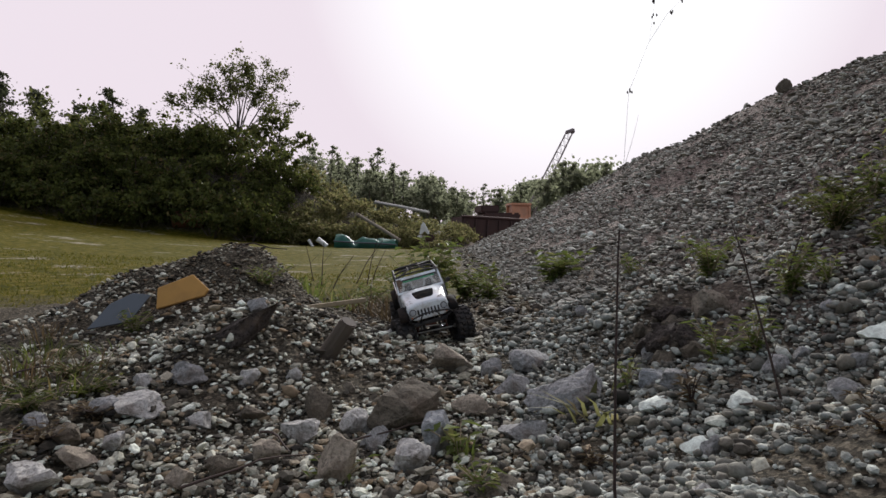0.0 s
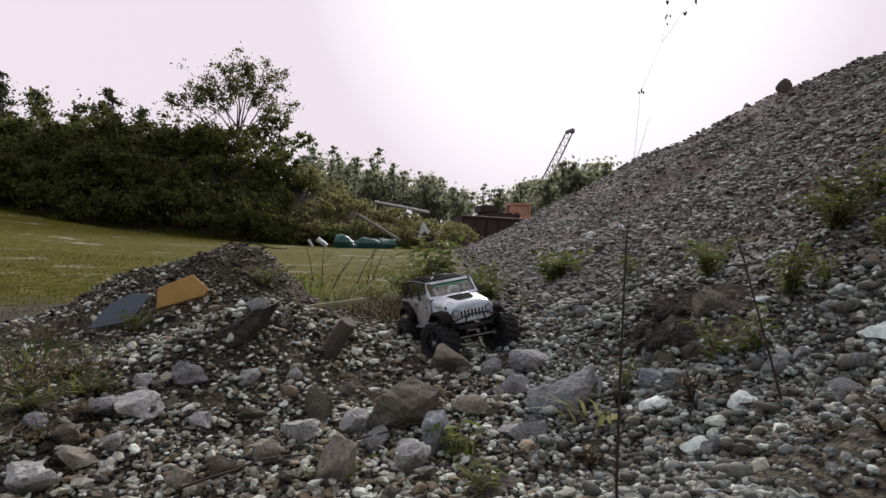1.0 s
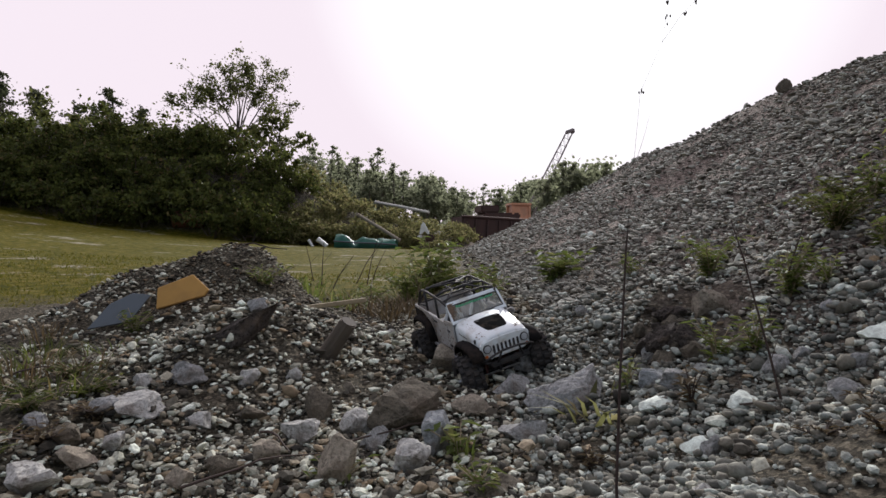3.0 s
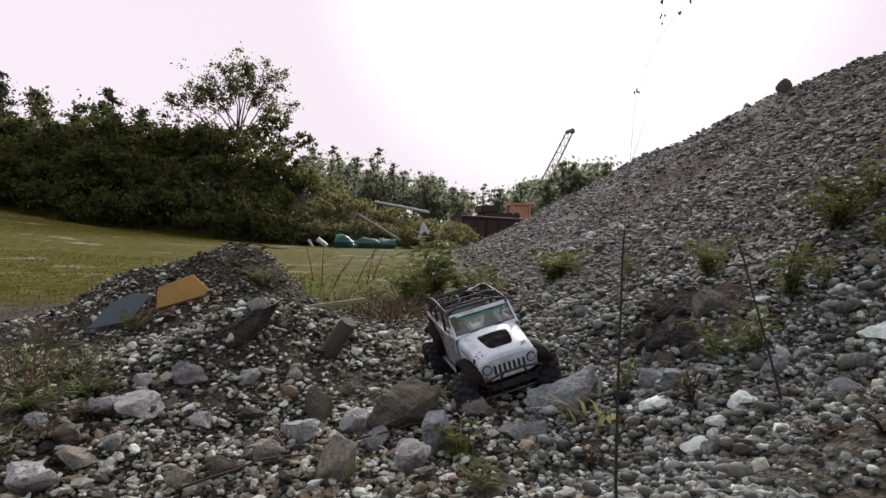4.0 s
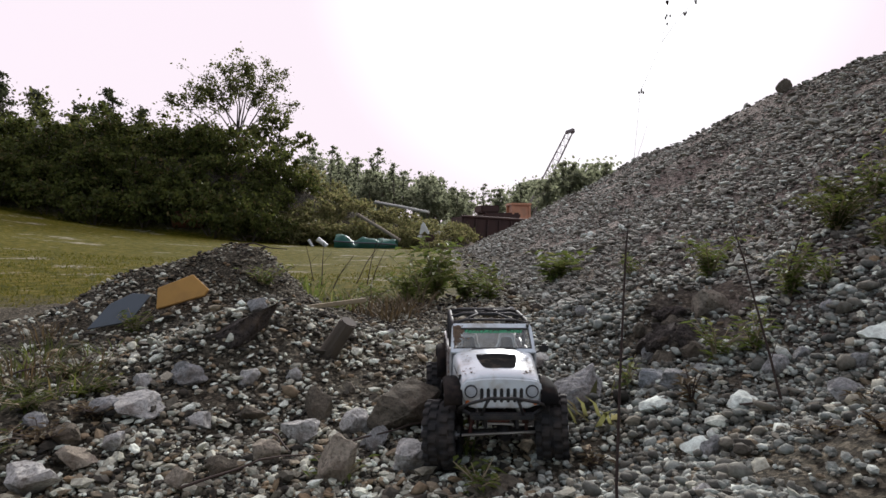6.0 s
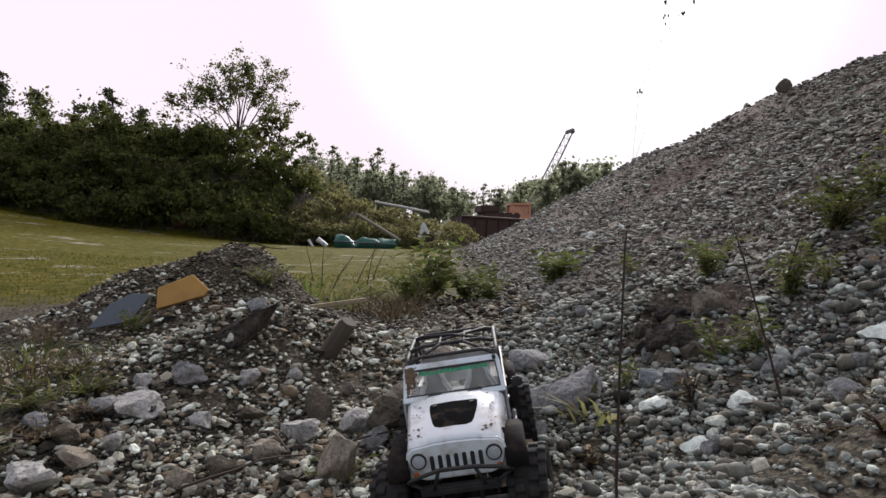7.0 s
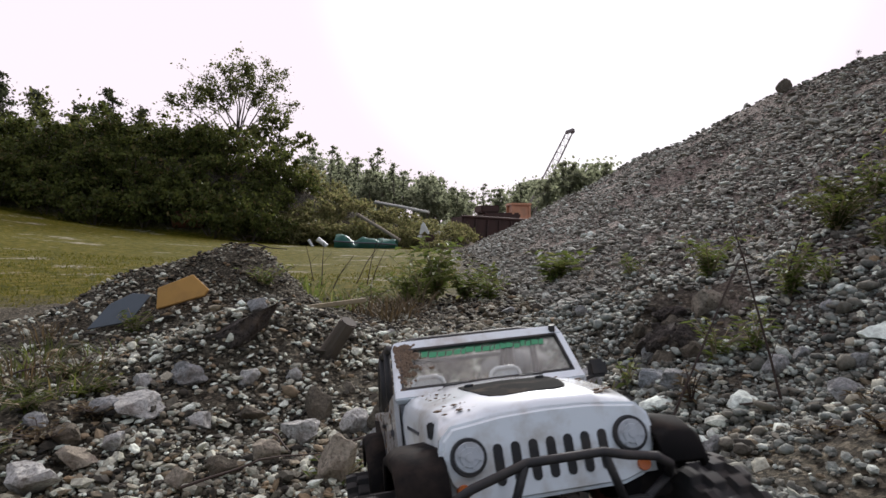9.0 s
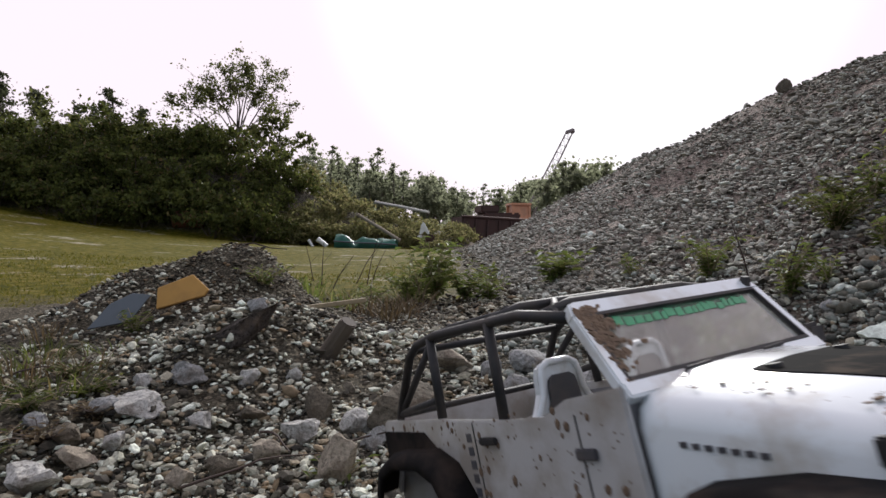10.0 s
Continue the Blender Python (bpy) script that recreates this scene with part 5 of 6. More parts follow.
def make_fan_tree(x, y, fork, top, wide, seed, label):
    """A slender tree whose limbs fan out from one fork; leaves sit in loose clusters on the outer twigs. Heights are above the plain."""
    rng, r = random.Random(seed), np.random.default_rng(seed)
    z0 = float(ground_height(x, y)) - 0.1
    ob = thing("tree", label, "tree", pose(x, y, z0), group="trees")
    bm, tips = bmesh.new(), []
    base = Vector((0, 0, fork - z0))
    tube(bm, [(0.1, 0, 0), (0.04, 0, base.z * 0.5), base], 0.11, 8, 0.6)
    tall = top - fork

    def twiggy(p, q, radius, depth):
        """A bent limb from p to q that carries finer limbs on its outer part."""
        bend = p.lerp(q, 0.5) + Vector((rng.uniform(-1, 1), rng.uniform(-1, 1), rng.uniform(0.0, 1.2))) * (q - p).length * 0.10
        tube(bm, [p, bend, q], radius, 5, 0.35)
        tips.append((q, 0.42 if depth else 0.30))
        if depth == 0:
            return
        for j in range(5):
            f = rng.uniform(0.35, 0.95)
            r0 = p.lerp(bend, f * 2) if f < 0.5 else bend.lerp(q, f * 2 - 1)
            way = (q - p).normalized() + Vector((rng.uniform(-1, 1), rng.uniform(-1, 1), rng.uniform(-0.5, 0.9))) * 0.9
            twiggy(r0, r0 + way.normalized() * (q - p).length * rng.uniform(0.18, 0.34), radius * 0.42, depth - 1)
    for k, (side, up) in enumerate(((-0.98, 0.40), (-0.82, 0.52), (-0.55, 0.72), (-0.22, 0.84), (0.05, 0.96), (0.28, 1.0), (0.52, 0.92), (0.78, 0.72), (0.95, 0.50), (-0.35, 0.50), (0.40, 0.55))):
        end = base + Vector((side * wide * 0.5, rng.uniform(-0.3, 0.3) * wide, up * tall)) * 0.86
        root = base + Vector((rng.uniform(-0.1, 0.1), 0, rng.uniform(-0.5, 0.30 * tall * (1 - abs(side)))))
        twiggy(root, end, 0.036 if k % 2 else 0.026, 2)
    for k in range(90):                             # looser outer twigs fill the dome
        a, f = math.pi * rng.uniform(0.02, 0.98), rng.uniform(0.55, 1.0)
        q = base + Vector((math.cos(a) * wide * 0.5 * f, rng.uniform(-0.35, 0.35) * wide, (0.12 + 0.86 * math.sin(a) ** 0.8 * f) * tall))
        tube(bm, [q.lerp(base + Vector((0, 0, 0.3 * tall)), 0.25), q], 0.008, 4, 0.5)
        tips.append((q, 0.34))
    tube(bm, [base, base + Vector((0.08, 0.05, 0.35 * tall)), base + Vector((-0.05, 0, 0.7 * tall))], 0.05, 6, 0.3)
    part("trunk", bm, M_BARK, ob, "thin dark trunk and fanning limbs", True)
    pts, sizes = np.array([t[0][:] for t in tips]), np.array([t[1] for t in tips])
    leaves_part("crown", *leaf_cloud(r, pts, sizes, 15, 0.12), M_OAK, ob, "open leafy crown with gaps")
    return ob


make_fan_tree(-8.65, 26.0, 4.55, 8.1, 4.8, 4, "spreading young tree with an open crown above the bank")
make_oak(-6.75, 25.0, 2.7, 9, "small leafy tree beside the bank", 0.15, 16)


def make_pine(seed, high, size, mat, bare=0.35, per=26, name="tree", label="tall thin pine with tufted crown", slim=0.16):
    rng = np.random.default_rng(seed)
    ob = thing(name, label, "tree", group="far trees")
    bm = bmesh.new()
    tube(bm, [(0, 0, -0.3), (0.02 * high, 0, high * 0.5), (0.01 * high, 0.01 * high, high * 0.97)], 0.016 * high, 6, 0.25)
    cs, rs = [], []
    for k in range(17):
        h = bare + (0.97 - bare) * ((k + rng.random()) / 17) ** 0.85
        reach = high * slim * (1.0 - 0.85 * ((h - bare) / (1 - bare)) ** 1.3) * rng.uniform(0.25, 1.25)
        a = rng.uniform(0, 6.283)
        c = np.array([math.cos(a) * reach, math.sin(a) * reach, h * high])
        tube(bm, [(0.01 * high, 0, h * high - 0.04 * high), tuple(c)], 0.004 * high, 4, 0.4)
        cs.append(c), rs.append(high * rng.uniform(0.035, 0.075))
        cs.append(c * (0.7, 0.7, 1.0) + rng.normal(0, 0.02, 3) * high), rs.append(high * rng.uniform(0.02, 0.05))
    part("trunk", bm, M_BARK, ob, "bare brown trunk")
    leaves_part("crown", *leaf_cloud(rng, cs, rs, per, size, 0.55), mat, ob, "dark tufts of needles")
    return ob


def make_round(seed, high, size, mat, per=34):
    rng = np.random.default_rng(seed)
    ob = thing("tree", "rounded broadleaf tree in the far wood", "tree", group="far trees")
    bm = bmesh.new()
    tube(bm, [(0, 0, -0.3), (0.02 * high, 0, high * 0.4), (0, 0, high * 0.75)], 0.022 * high, 6, 0.4)
    n = 44
    d = rng.normal(size=(n, 3))
    d /= np.linalg.norm(d, axis=1)[:, None]
    c = d * (rng.random(n) ** 0.5)[:, None] * np.array([0.27, 0.27, 0.33]) * high + np.array([0, 0, 0.62 * high])
    for k in range(8):
        tube(bm, [(0, 0, high * 0.35), tuple(c[k])], 0.008 * high, 4, 0.4)
    part("trunk", bm, M_BARK, ob, "brown trunk")
    leaves_part("crown", *leaf_cloud(rng, c, rng.uniform(0.05, 0.14, n) * high, per, size), mat, ob, "full green crown")
    return ob


def plant_wood():
    rng = random.Random(8)
    pines = [make_pine(70 + k, 8.0, 0.20, M_PINE, 0.45, per=44, slim=0.15) for k in range(4)]
    leafy = [make_round(75 + k, 6.0, 0.20, M_OAK, 60) for k in range(2)]
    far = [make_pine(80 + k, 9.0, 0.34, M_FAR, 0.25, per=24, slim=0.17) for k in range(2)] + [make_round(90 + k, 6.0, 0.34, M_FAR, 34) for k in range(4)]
    placed = set()

    def put(kind, x, y, top):
        """Stand a tree of that kind so that its tip reaches the height top."""
        z = float(ground_height(x, y))
        high = 8.0 if kind in pines else 9.0 if kind in far[:2] else 6.0
        s = (top - z) / (high * 0.99)
        m = pose(x, y, z, 0, 0, rng.uniform(0, 360))
        if kind not in placed:
            placed.add(kind)
            ob = kind
            ob.matrix_basis = m
        else:
            ob = copy_thing(kind, m)
        ob.scale = (s, s, s)
    # pines and leafy trees that look over the bank, tips at their own heights
    for k, (x, y, top) in enumerate(((-28.8, 40, 11.0), (-27.0, 41, 10.2), (-26.2, 40, 9.9), (-23.9, 40, 9.2), (-21.5, 40, 9.9), (-20.1, 41, 9.0), (-24.8, 44, 9.8), (-30.0, 42, 10.6), (-22.5, 46, 9.4))):
        put(pines[k % 4], x, y, top)
    for k, (x, y, top) in enumerate(((-24.9, 39, 9.3), (-23.6, 38, 7.9), (-22.4, 39, 7.8), (-18.8, 38, 7.4), (-17.2, 38, 8.1), (-16.0, 37, 7.0), (-26.8, 38, 8.2), (-20.4, 37, 7.2))):
        put(leafy[k % 2], x, y, top)
    # the far wood, in ranks from west to east
    for k in range(105):
        y = rng.uniform(56, 84)
        x = y * rng.uniform(-0.215, 0.30)
        ratio = x / y
        top = 0.4 + y * (0.135 - 0.065 * min(max((ratio + 0.22) / 0.26, 0), 1) + 0.03 * min(max((ratio - 0.1) / 0.15, 0), 1)) * rng.uniform(0.82, 1.2)
        put(far[k % 6] if k % 5 else far[k % 2], x, y, top)
    # shrubs in the same haze-paled leaf colour as the far trees
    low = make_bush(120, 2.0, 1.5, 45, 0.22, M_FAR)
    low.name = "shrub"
    tagged(low, "green shrub at the edge of the far wood, paled by painted haze", "shrub", group="far shrubs")
    for k in range(26):
        y = rng.uniform(40, 48)
        x = y * (-0.16 + 0.43 * (k + rng.random()) / 26)
        m = pose(x, y, float(ground_height(x, y)) - 0.1, 0, 0, rng.uniform(0, 360))
        ob = copy_thing(low, m) if k else low
        if not k:
            ob.matrix_basis = m
        ob.scale = (1.5, 1.5, 1.15)
    for x, y, top in ((-7.3, 70, 10.3), (-2.5, 70, 7.6), (-10.5, 62, 8.6), (-13.0, 62, 8.8), (9.2, 68, 6.6), (6.5, 70, 6.0), (14.6, 70, 8.6), (17.6, 68, 8.0), (13.4, 66, 7.9), (15.6, 64, 8.3), (16.6, 66, 7.6), (12.0, 68, 6.9), (11.0, 70, 6.0), (7.3, 43, 4.5), (8.7, 42, 5.7), (9.9, 42, 4.6), (10.9, 41, 5.5)):
        put(far[0] if x < 0 else far[3], x, y, top)


plant_wood()


# ---- a weed or grass plant on the gravel ----
def make_weed(x, y, high, wide, seed, leaf=0.02, stems=7, per=12, mat=None, label="leafy green weed growing in the gravel", name="weed", lift=0.0):
    rng = random.Random(seed)
    ob = thing(name, label, "weed", pose(x, y, float(ground_height(x, y)) - 0.005 + lift, 0, 0, 0), group="weeds on the gravel")
    bm = bmesh.new()
    vs, fs = [], []
    for k in range(stems):
        a = rng.uniform(0, 6.283)
        tip = Vector((math.cos(a) * wide * rng.uniform(0.15, 0.5), math.sin(a) * wide * rng.uniform(0.15, 0.5), high * rng.uniform(0.55, 1.0)))
        mid = Vector((tip.x * 0.3, tip.y * 0.3, tip.z * 0.55))
        tube(bm, [(0, 0, 0), mid, tip], 0.0016 + 0.003 * high, 5, 0.4)
        for j in range(per):
            f = 0.15 + 0.85 * (j + rng.random()) / per
            p = mid * (f / 0.55) if f < 0.55 else mid.lerp(tip, (f - 0.55) / 0.45)
            b = rng.uniform(0, 6.283)
            way = Vector((math.cos(b), math.sin(b), rng.uniform(-0.2, 0.8))).normalized()
            side = way.cross(Vector((0, 0, 1))).normalized()
            s = leaf * rng.uniform(0.6, 1.5)
            droop = Vector((0, 0, -0.25 * s))
            q = len(vs)
            vs += [p, p + way * s * 0.45 + side * s * 0.20, p + way * s + droop, p + way * s * 0.45 - side * s * 0.20]
            fs.append((q, q + 1, q + 2, q + 3))
    tagged(part("stalk_work", bm, M_STALK if mat is M_DRY else M_STRAW, ob), kind="stuff")
    leaves_part("leaves", [v[:] for v in vs], fs, mat or M_WEED, ob)
    return ob


def make_grass(x, y, high, wide, n, seed, mat=None, label="tuft of green grass at the edge of the field", name="grass_tuft", blade=0.004):
    rng = random.Random(seed)
    vs, fs = [], []
    for k in range(n):
        a, b = rng.uniform(0, 6.283), rng.random() ** 0.5 * wide * 0.5
        p = Vector((math.cos(a) * b * 0.6, math.sin(a) * b * 0.6, 0))
        lean = Vector((math.cos(a + rng.uniform(-1, 1)), math.sin(a + rng.uniform(-1, 1)), 0)) * wide * rng.uniform(0.1, 0.5)
        h = high * rng.uniform(0.5, 1.0)
        side = Vector((-lean.y, lean.x, 0)).normalized() * blade * rng.uniform(0.7, 1.4)
        q = len(vs)
        m = p + lean * 0.35 + Vector((0, 0, h * 0.62))
        vs += [p - side, p + side, m + side * 0.8, m - side * 0.8, p + lean + Vector((0, 0, h)), p + lean + Vector((0, 0, h)) + side * 0.1]
        fs += [(q, q + 1, q + 2, q + 3), (q + 3, q + 2, q + 5, q + 4)]
    ob = new(name, raw_mesh(name, [v[:] for v in vs], fs, mat or M_WEED))
    ob.matrix_basis = pose(x, y, float(ground_height(x, y)) - 0.004)
    return tagged(ob, label, "grass", group="grass tufts")


# weeds on the heap, along the track and at its foot
make_weed(-0.045, 3.50, 0.38, 0.46, 1, 0.075, 14, 14, label="leafy green weed clump at the foot of the heap")
make_weed(0.12, 3.45, 0.24, 0.45, 2, 0.05, 20, 16, label="low green weeds at the foot of the heap")
make_weed(-0.20, 3.65, 0.22, 0.40, 31, 0.05, 20, 16, label="low green weeds at the foot of the heap")
make_weed(-0.12, 3.30, 0.30, 0.42, 35, 0.045, 12, 12, label="leafy green weed clump at the foot of the heap")
make_weed(-0.06, 3.62, 0.40, 0.34, 36, 0.08, 8, 12, label="tall feathery green weed at the foot of the heap")
make_weed(0.24, 3.20, 0.15, 0.36, 37, 0.04, 16, 14, label="low green weeds at the foot of the heap")
make_weed(-0.40, 3.35, 0.16, 0.34, 38, 0.04, 12, 10, label="low green weeds at the foot of the heap")
make_weed(-0.70, 3.05, 0.12, 0.34, 39, 0.04, 12, 10, M_BUSH, "dark green weeds behind the mound")
make_weed(1.03, 1.60, 0.08, 0.30, 40, 0.022, 26, 18, M_BUSH, "dark green weeds in a hollow of the heap")
make_weed(1.10, 1.66, 0.10, 0.26, 41, 0.022, 22, 18, M_BUSH, "dark green weeds in a hollow of the heap")
make_weed(1.16, 1.58, 0.22, 0.12, 42, 0.022, 10, 18, label="tall green weed high on the gravel slope")
make_weed(0.53, 2.94, 0.16, 0.34, 3, 0.06, 16, 12, label="broad-leaved weed on the grey gravel slope")
make_weed(0.742, 1.71, 0.13, 0.19, 4, 0.024, 18, 18, label="pale green weed on the gravel slope")
make_weed(0.69, 2.25, 0.09, 0.14, 5, 0.025, 7, 10, label="pale green weed on the gravel slope")
make_weed(0.753, 1.33, 0.14, 0.16, 6, 0.020, 18, 18, label="light green weed round dry stalks")
make_weed(0.825, 1.31, 0.07, 0.10, 7, 0.018, 8, 10, label="light green weed round dry stalks")
make_weed(0.975, 1.52, 0.09, 0.24, 8, 0.020, 24, 18, M_BUSH, label="green weeds high on the gravel slope")
make_weed(1.085, 1.55, 0.13, 0.16, 9, 0.022, 10, 14, label="green weeds high on the gravel slope")
make_weed(0.96, 1.34, 0.12, 0.10, 10, 0.022, 8, 12, label="green weeds high on the gravel slope")
make_weed(0.555, 1.24, 0.10, 0.12, 11, 0.022, 9, 11, label="yellow-green weed beside a dark clod")
make_weed(0.612, 1.20, 0.10, 0.10, 12, 0.022, 8, 11, label="yellow-green weed beside a dark clod")
make_weed(0.456, 1.12, 0.075, 0.07, 13, 0.020, 6, 9, M_DRY, "reddish dry weed with withered leaves")
make_weed(0.395, 1.30, 0.08, 0.06, 14, 0.030, 4, 6, label="small green seedling in the gravel")
make_weed(0.033, 1.17, 0.09, 0.13, 15, 0.040, 5, 6, label="young broad-leaved weed between the rocks")
make_weed(0.060, 1.01, 0.06, 0.12, 16, 0.024, 9, 9, label="low bright green weeds between the rocks")
make_weed(-0.19, 1.08, 0.05, 0.14, 17, 0.022, 9, 9, label="low bright green weeds between the rocks")
make_weed(0.245, 1.02, 0.05, 0.08, 18, 0.022, 6, 6, M_DRY, "withered brown weed on the gravel")
make_weed(-1.02, 2.03, 0.09, 0.16, 19, 0.028, 8, 9, label="green weed beside the grey sheet")
make_weed(-0.72, 2.44, 0.10, 0.30, 20, 0.030, 12, 9, label="green weeds on the back of the mound")
make_grass(0.325, 1.23, 0.055, 0.28, 18, 21, label="broad dull green grass blades on the gravel", mat=M_PALE_BUSH, blade=0.006)
make_grass(-0.62, 2.80, 0.12, 0.30, 22, 22)
make_grass(-0.50, 3.10, 0.13, 0.40, 26, 23)
make_grass(-0.25, 3.60, 0.14, 0.40, 26, 24)
for k, (gx, gy) in enumerate(((-0.58, 2.95), (-0.46, 3.25), (-0.36, 2.90), (-0.30, 3.40), (-0.66, 3.30), (-0.16, 3.05), (-0.80, 3.20), (-0.55, 3.60), (-0.22, 2.75))):
    make_grass(gx, gy, 0.07 + 0.03 * (k % 3), 0.34, 60, 60 + k, (M_BUSH, M_BUSH, M_DRY)[k % 3], ("dark green grass behind the mound", "dark green grass behind the mound", "dry brown grass behind the mound")[k % 3], blade=0.003)
make_grass(0.04, 1.14, 0.08, 0.07, 8, 25, label="small grass tuft between the rocks", blade=0.004)
make_grass(-1.15, 1.50, 0.07, 0.25, 30, 26, label="dry grass on the mound's flank", mat=M_DRY, blade=0.002)
make_grass(-0.95, 1.75, 0.06, 0.25, 30, 27, label="thin green grass on the mound's flank", blade=0.002)

make_weed(0.50, 0.80, 0.03, 0.09, 32, 0.012, 9, 10, M_DRY, "withered brown weed on the pebbles")
make_weed(0.60, 0.86, 0.03, 0.09, 33, 0.012, 9, 10, M_DRY, "withered brown weed on the pebbles")
make_weed(0.52, 0.72, 0.03, 0.08, 34, 0.012, 9, 10, M_DRY, "withered brown weed on the pebbles")
for k, (gx, gy) in enumerate(((-0.98, 1.42), (-1.05, 1.55), (-1.12, 1.7), (-0.9, 1.5), (-1.2, 1.85), (-1.0, 1.3), (-1.3, 2.0), (-0.85, 1.35))):
    make_grass(gx, gy, 0.07, 0.24, 46, 40 + k, M_BUSH if k % 3 else M_DRY, "dark matted grass on the mound's flank", blade=0.0018)


for k, (gx, gy) in enumerate(((-0.74, 1.12), (-0.82, 1.20), (-0.90, 1.32), (-0.78, 1.34), (-0.70, 1.24), (-0.88, 1.46), (-0.80, 1.06))):
    make_weed(gx, gy, 0.045, 0.16, 90 + k, 0.017, 16, 12, M_BUSH if k % 4 else M_DRY, "dark creeping weeds on the mound's flank")


def stalk(name, points, radius, label, twigs=(), parent_at=(0, 0, 0)):
    """A thin dry stem with side twigs, as one thing."""
    ob = thing(name, label, "weed", pose(*parent_at), group="dry stalks")
    o = Vector(parent_at)
    bm = bmesh.new()
    tube(bm, [Vector(p) - o for p in points], radius, 6, 0.35)
    part("stem", bm, M_STALK, ob)
    for tw in twigs:
        bm = bmesh.new()
        tube(bm, [Vector(p) - o for p in tw], radius * (0.11 if name == "tall_weed" else 0.3), 5, 0.4)
        part("twig", bm, M_STALK, ob)
    return ob


FOOT = (0.163, 0.56, float(ground_height(0.163, 0.56)))
tall_weed = stalk("tall_weed", [FOOT, (0.159, 0.56, 0.17), (0.161, 0.56, 0.27), (0.165, 0.56, 0.39), (0.1665, 0.56, 0.405)], 0.0018, "tall thin dry weed stalk with bare twigs",
                  [[(0.165, 0.56, 0.395), (0.171, 0.562, 0.46), (0.176, 0.56, 0.53), (0.195, 0.56, 0.575), (0.201, 0.56, 0.615)],
                   [(0.165, 0.56, 0.392), (0.157, 0.558, 0.415), (0.150, 0.556, 0.445)],
                   [(0.171, 0.562, 0.46), (0.181, 0.564, 0.49), (0.186, 0.564, 0.51)],
                   [(0.195, 0.56, 0.575), (0.212, 0.56, 0.600), (0.224, 0.56, 0.612)],
                   [(0.159, 0.56, 0.25), (0.152, 0.558, 0.29), (0.149, 0.556, 0.31)]], FOOT)


def seed_heads():
    rng = random.Random(12)
    for c in ((0.201, 0.56, 0.612), (0.2235, 0.56, 0.612), (0.176, 0.56, 0.531), (0.199, 0.56, 0.597), (0.214, 0.56, 0.603)):
        bm = bmesh.new()
        for k in range(4):
            p = Vector(c) - Vector(FOOT) + Vector((rng.gauss(0, 0.0016), rng.gauss(0, 0.0016), rng.gauss(0, 0.0022)))
            bmesh.ops.create_icosphere(bm, subdivisions=1, radius=1, matrix=Matrix.Translation(p) @ Matrix.Diagonal((0.0008, 0.0008, 0.0016, 1)))
        part("seed_head", bm, M_STALK, tall_weed, "tiny dark seed head")


seed_heads()
B2 = (0.566, 1.017, 0.115)
stalk("dry_stalk", [B2, (0.545, 1.02, 0.20), (0.515, 1.02, 0.305), (0.500, 1.02, 0.36), (0.478, 1.02, 0.425)], 0.0024, "thin bare dark stalk leaning over the gravel",
      [[(0.505, 1.02, 0.345), (0.492, 1.015, 0.375), (0.470, 1.01, 0.395)], [(0.548, 1.02, 0.195), (0.560, 1.018, 0.24)]], B2)
B3 = (0.741, 1.336, 0.25)
stalk("dry_stalk", [B3, (0.755, 1.336, 0.33), (0.783, 1.336, 0.42)], 0.0032, "stiff dry stalk among light green weeds", [[(0.748, 1.336, 0.29), (0.772, 1.335, 0.40)]], B3)
stalk("dry_stalk", [(0.50, 1.03, 0.115), (0.56, 1.02, 0.125), (0.62, 1.0, 0.135)], 0.0020, "fallen dark twig lying on pebbles", [], (0.50, 1.03, 0.115))
for k, (x, y, h, lean) in enumerate(((-0.62, 5.0, 0.42, 0.10), (-0.72, 5.1, 0.36, 0.22), (-0.95, 4.8, 0.34, 0.02), (-0.55, 4.6, 0.30, 0.12), (-1.10, 5.2, 0.30, -0.06), (-0.80, 4.4, 0.26, 0.16))):
    z = float(ground_height(x, y))
    stalk("dry_stalk", [(x, y, z), (x + lean * 0.4, y, z + h * 0.5), (x + lean, y, z + h)], 0.005, "dry brown weed stalk at the field's edge", [[(x + lean * 0.4, y, z + h * 0.5), (x + lean * 0.4 + 0.08, y, z + h * 0.8)]], (x, y, z))
z = float(ground_height(-0.766, 2.60))
stalk("root", [(-0.90, 2.60, z - 0.02), (-0.86, 2.60, z + 0.05), (-0.80, 2.60, z + 0.055), (-0.73, 2.60, z + 0.035), (-0.66, 2.60, z + 0.03)], 0.005, "bent pale root on top of the mound", [[(-0.86, 2.60, z + 0.05), (-0.83, 2.60, z + 0.085), (-0.78, 2.6, z + 0.08)]], (-0.90, 2.60, z))


def twig_on_ground(x0, y0, x1, y1, radius, lift, label):
    n = 7
    pts = []
    for k in range(n):
        f = k / (n - 1)
        x, y = x0 + (x1 - x0) * f, y0 + (y1 - y0) * f
        pts.append((x + 0.006 * math.sin(5 * f), y, max(float(ground_height(x0, y0)), float(ground_height(x, y))) * 0.5 + float(ground_height(x, y)) * 0.5 + lift + 0.01 * math.sin(3.14 * f)))
    stalk("fallen_twig", pts, radius, label, [], pts[0])


twig_on_ground(-0.44, 1.02, -0.22, 1.16, 0.0028, 0.022, "dark fallen twig across the stones")
twig_on_ground(-0.37, 1.24, -0.28, 1.14, 0.0030, 0.022, "pale broken twig on the gravel")
twig_on_ground(-1.02, 1.38, -0.90, 1.46, 0.0030, 0.02, "pale dry twig on the mound")
twig_on_ground(-0.20, 1.20, 0.00, 1.30, 0.0025, 0.02, "thin dark twig beside a boulder")

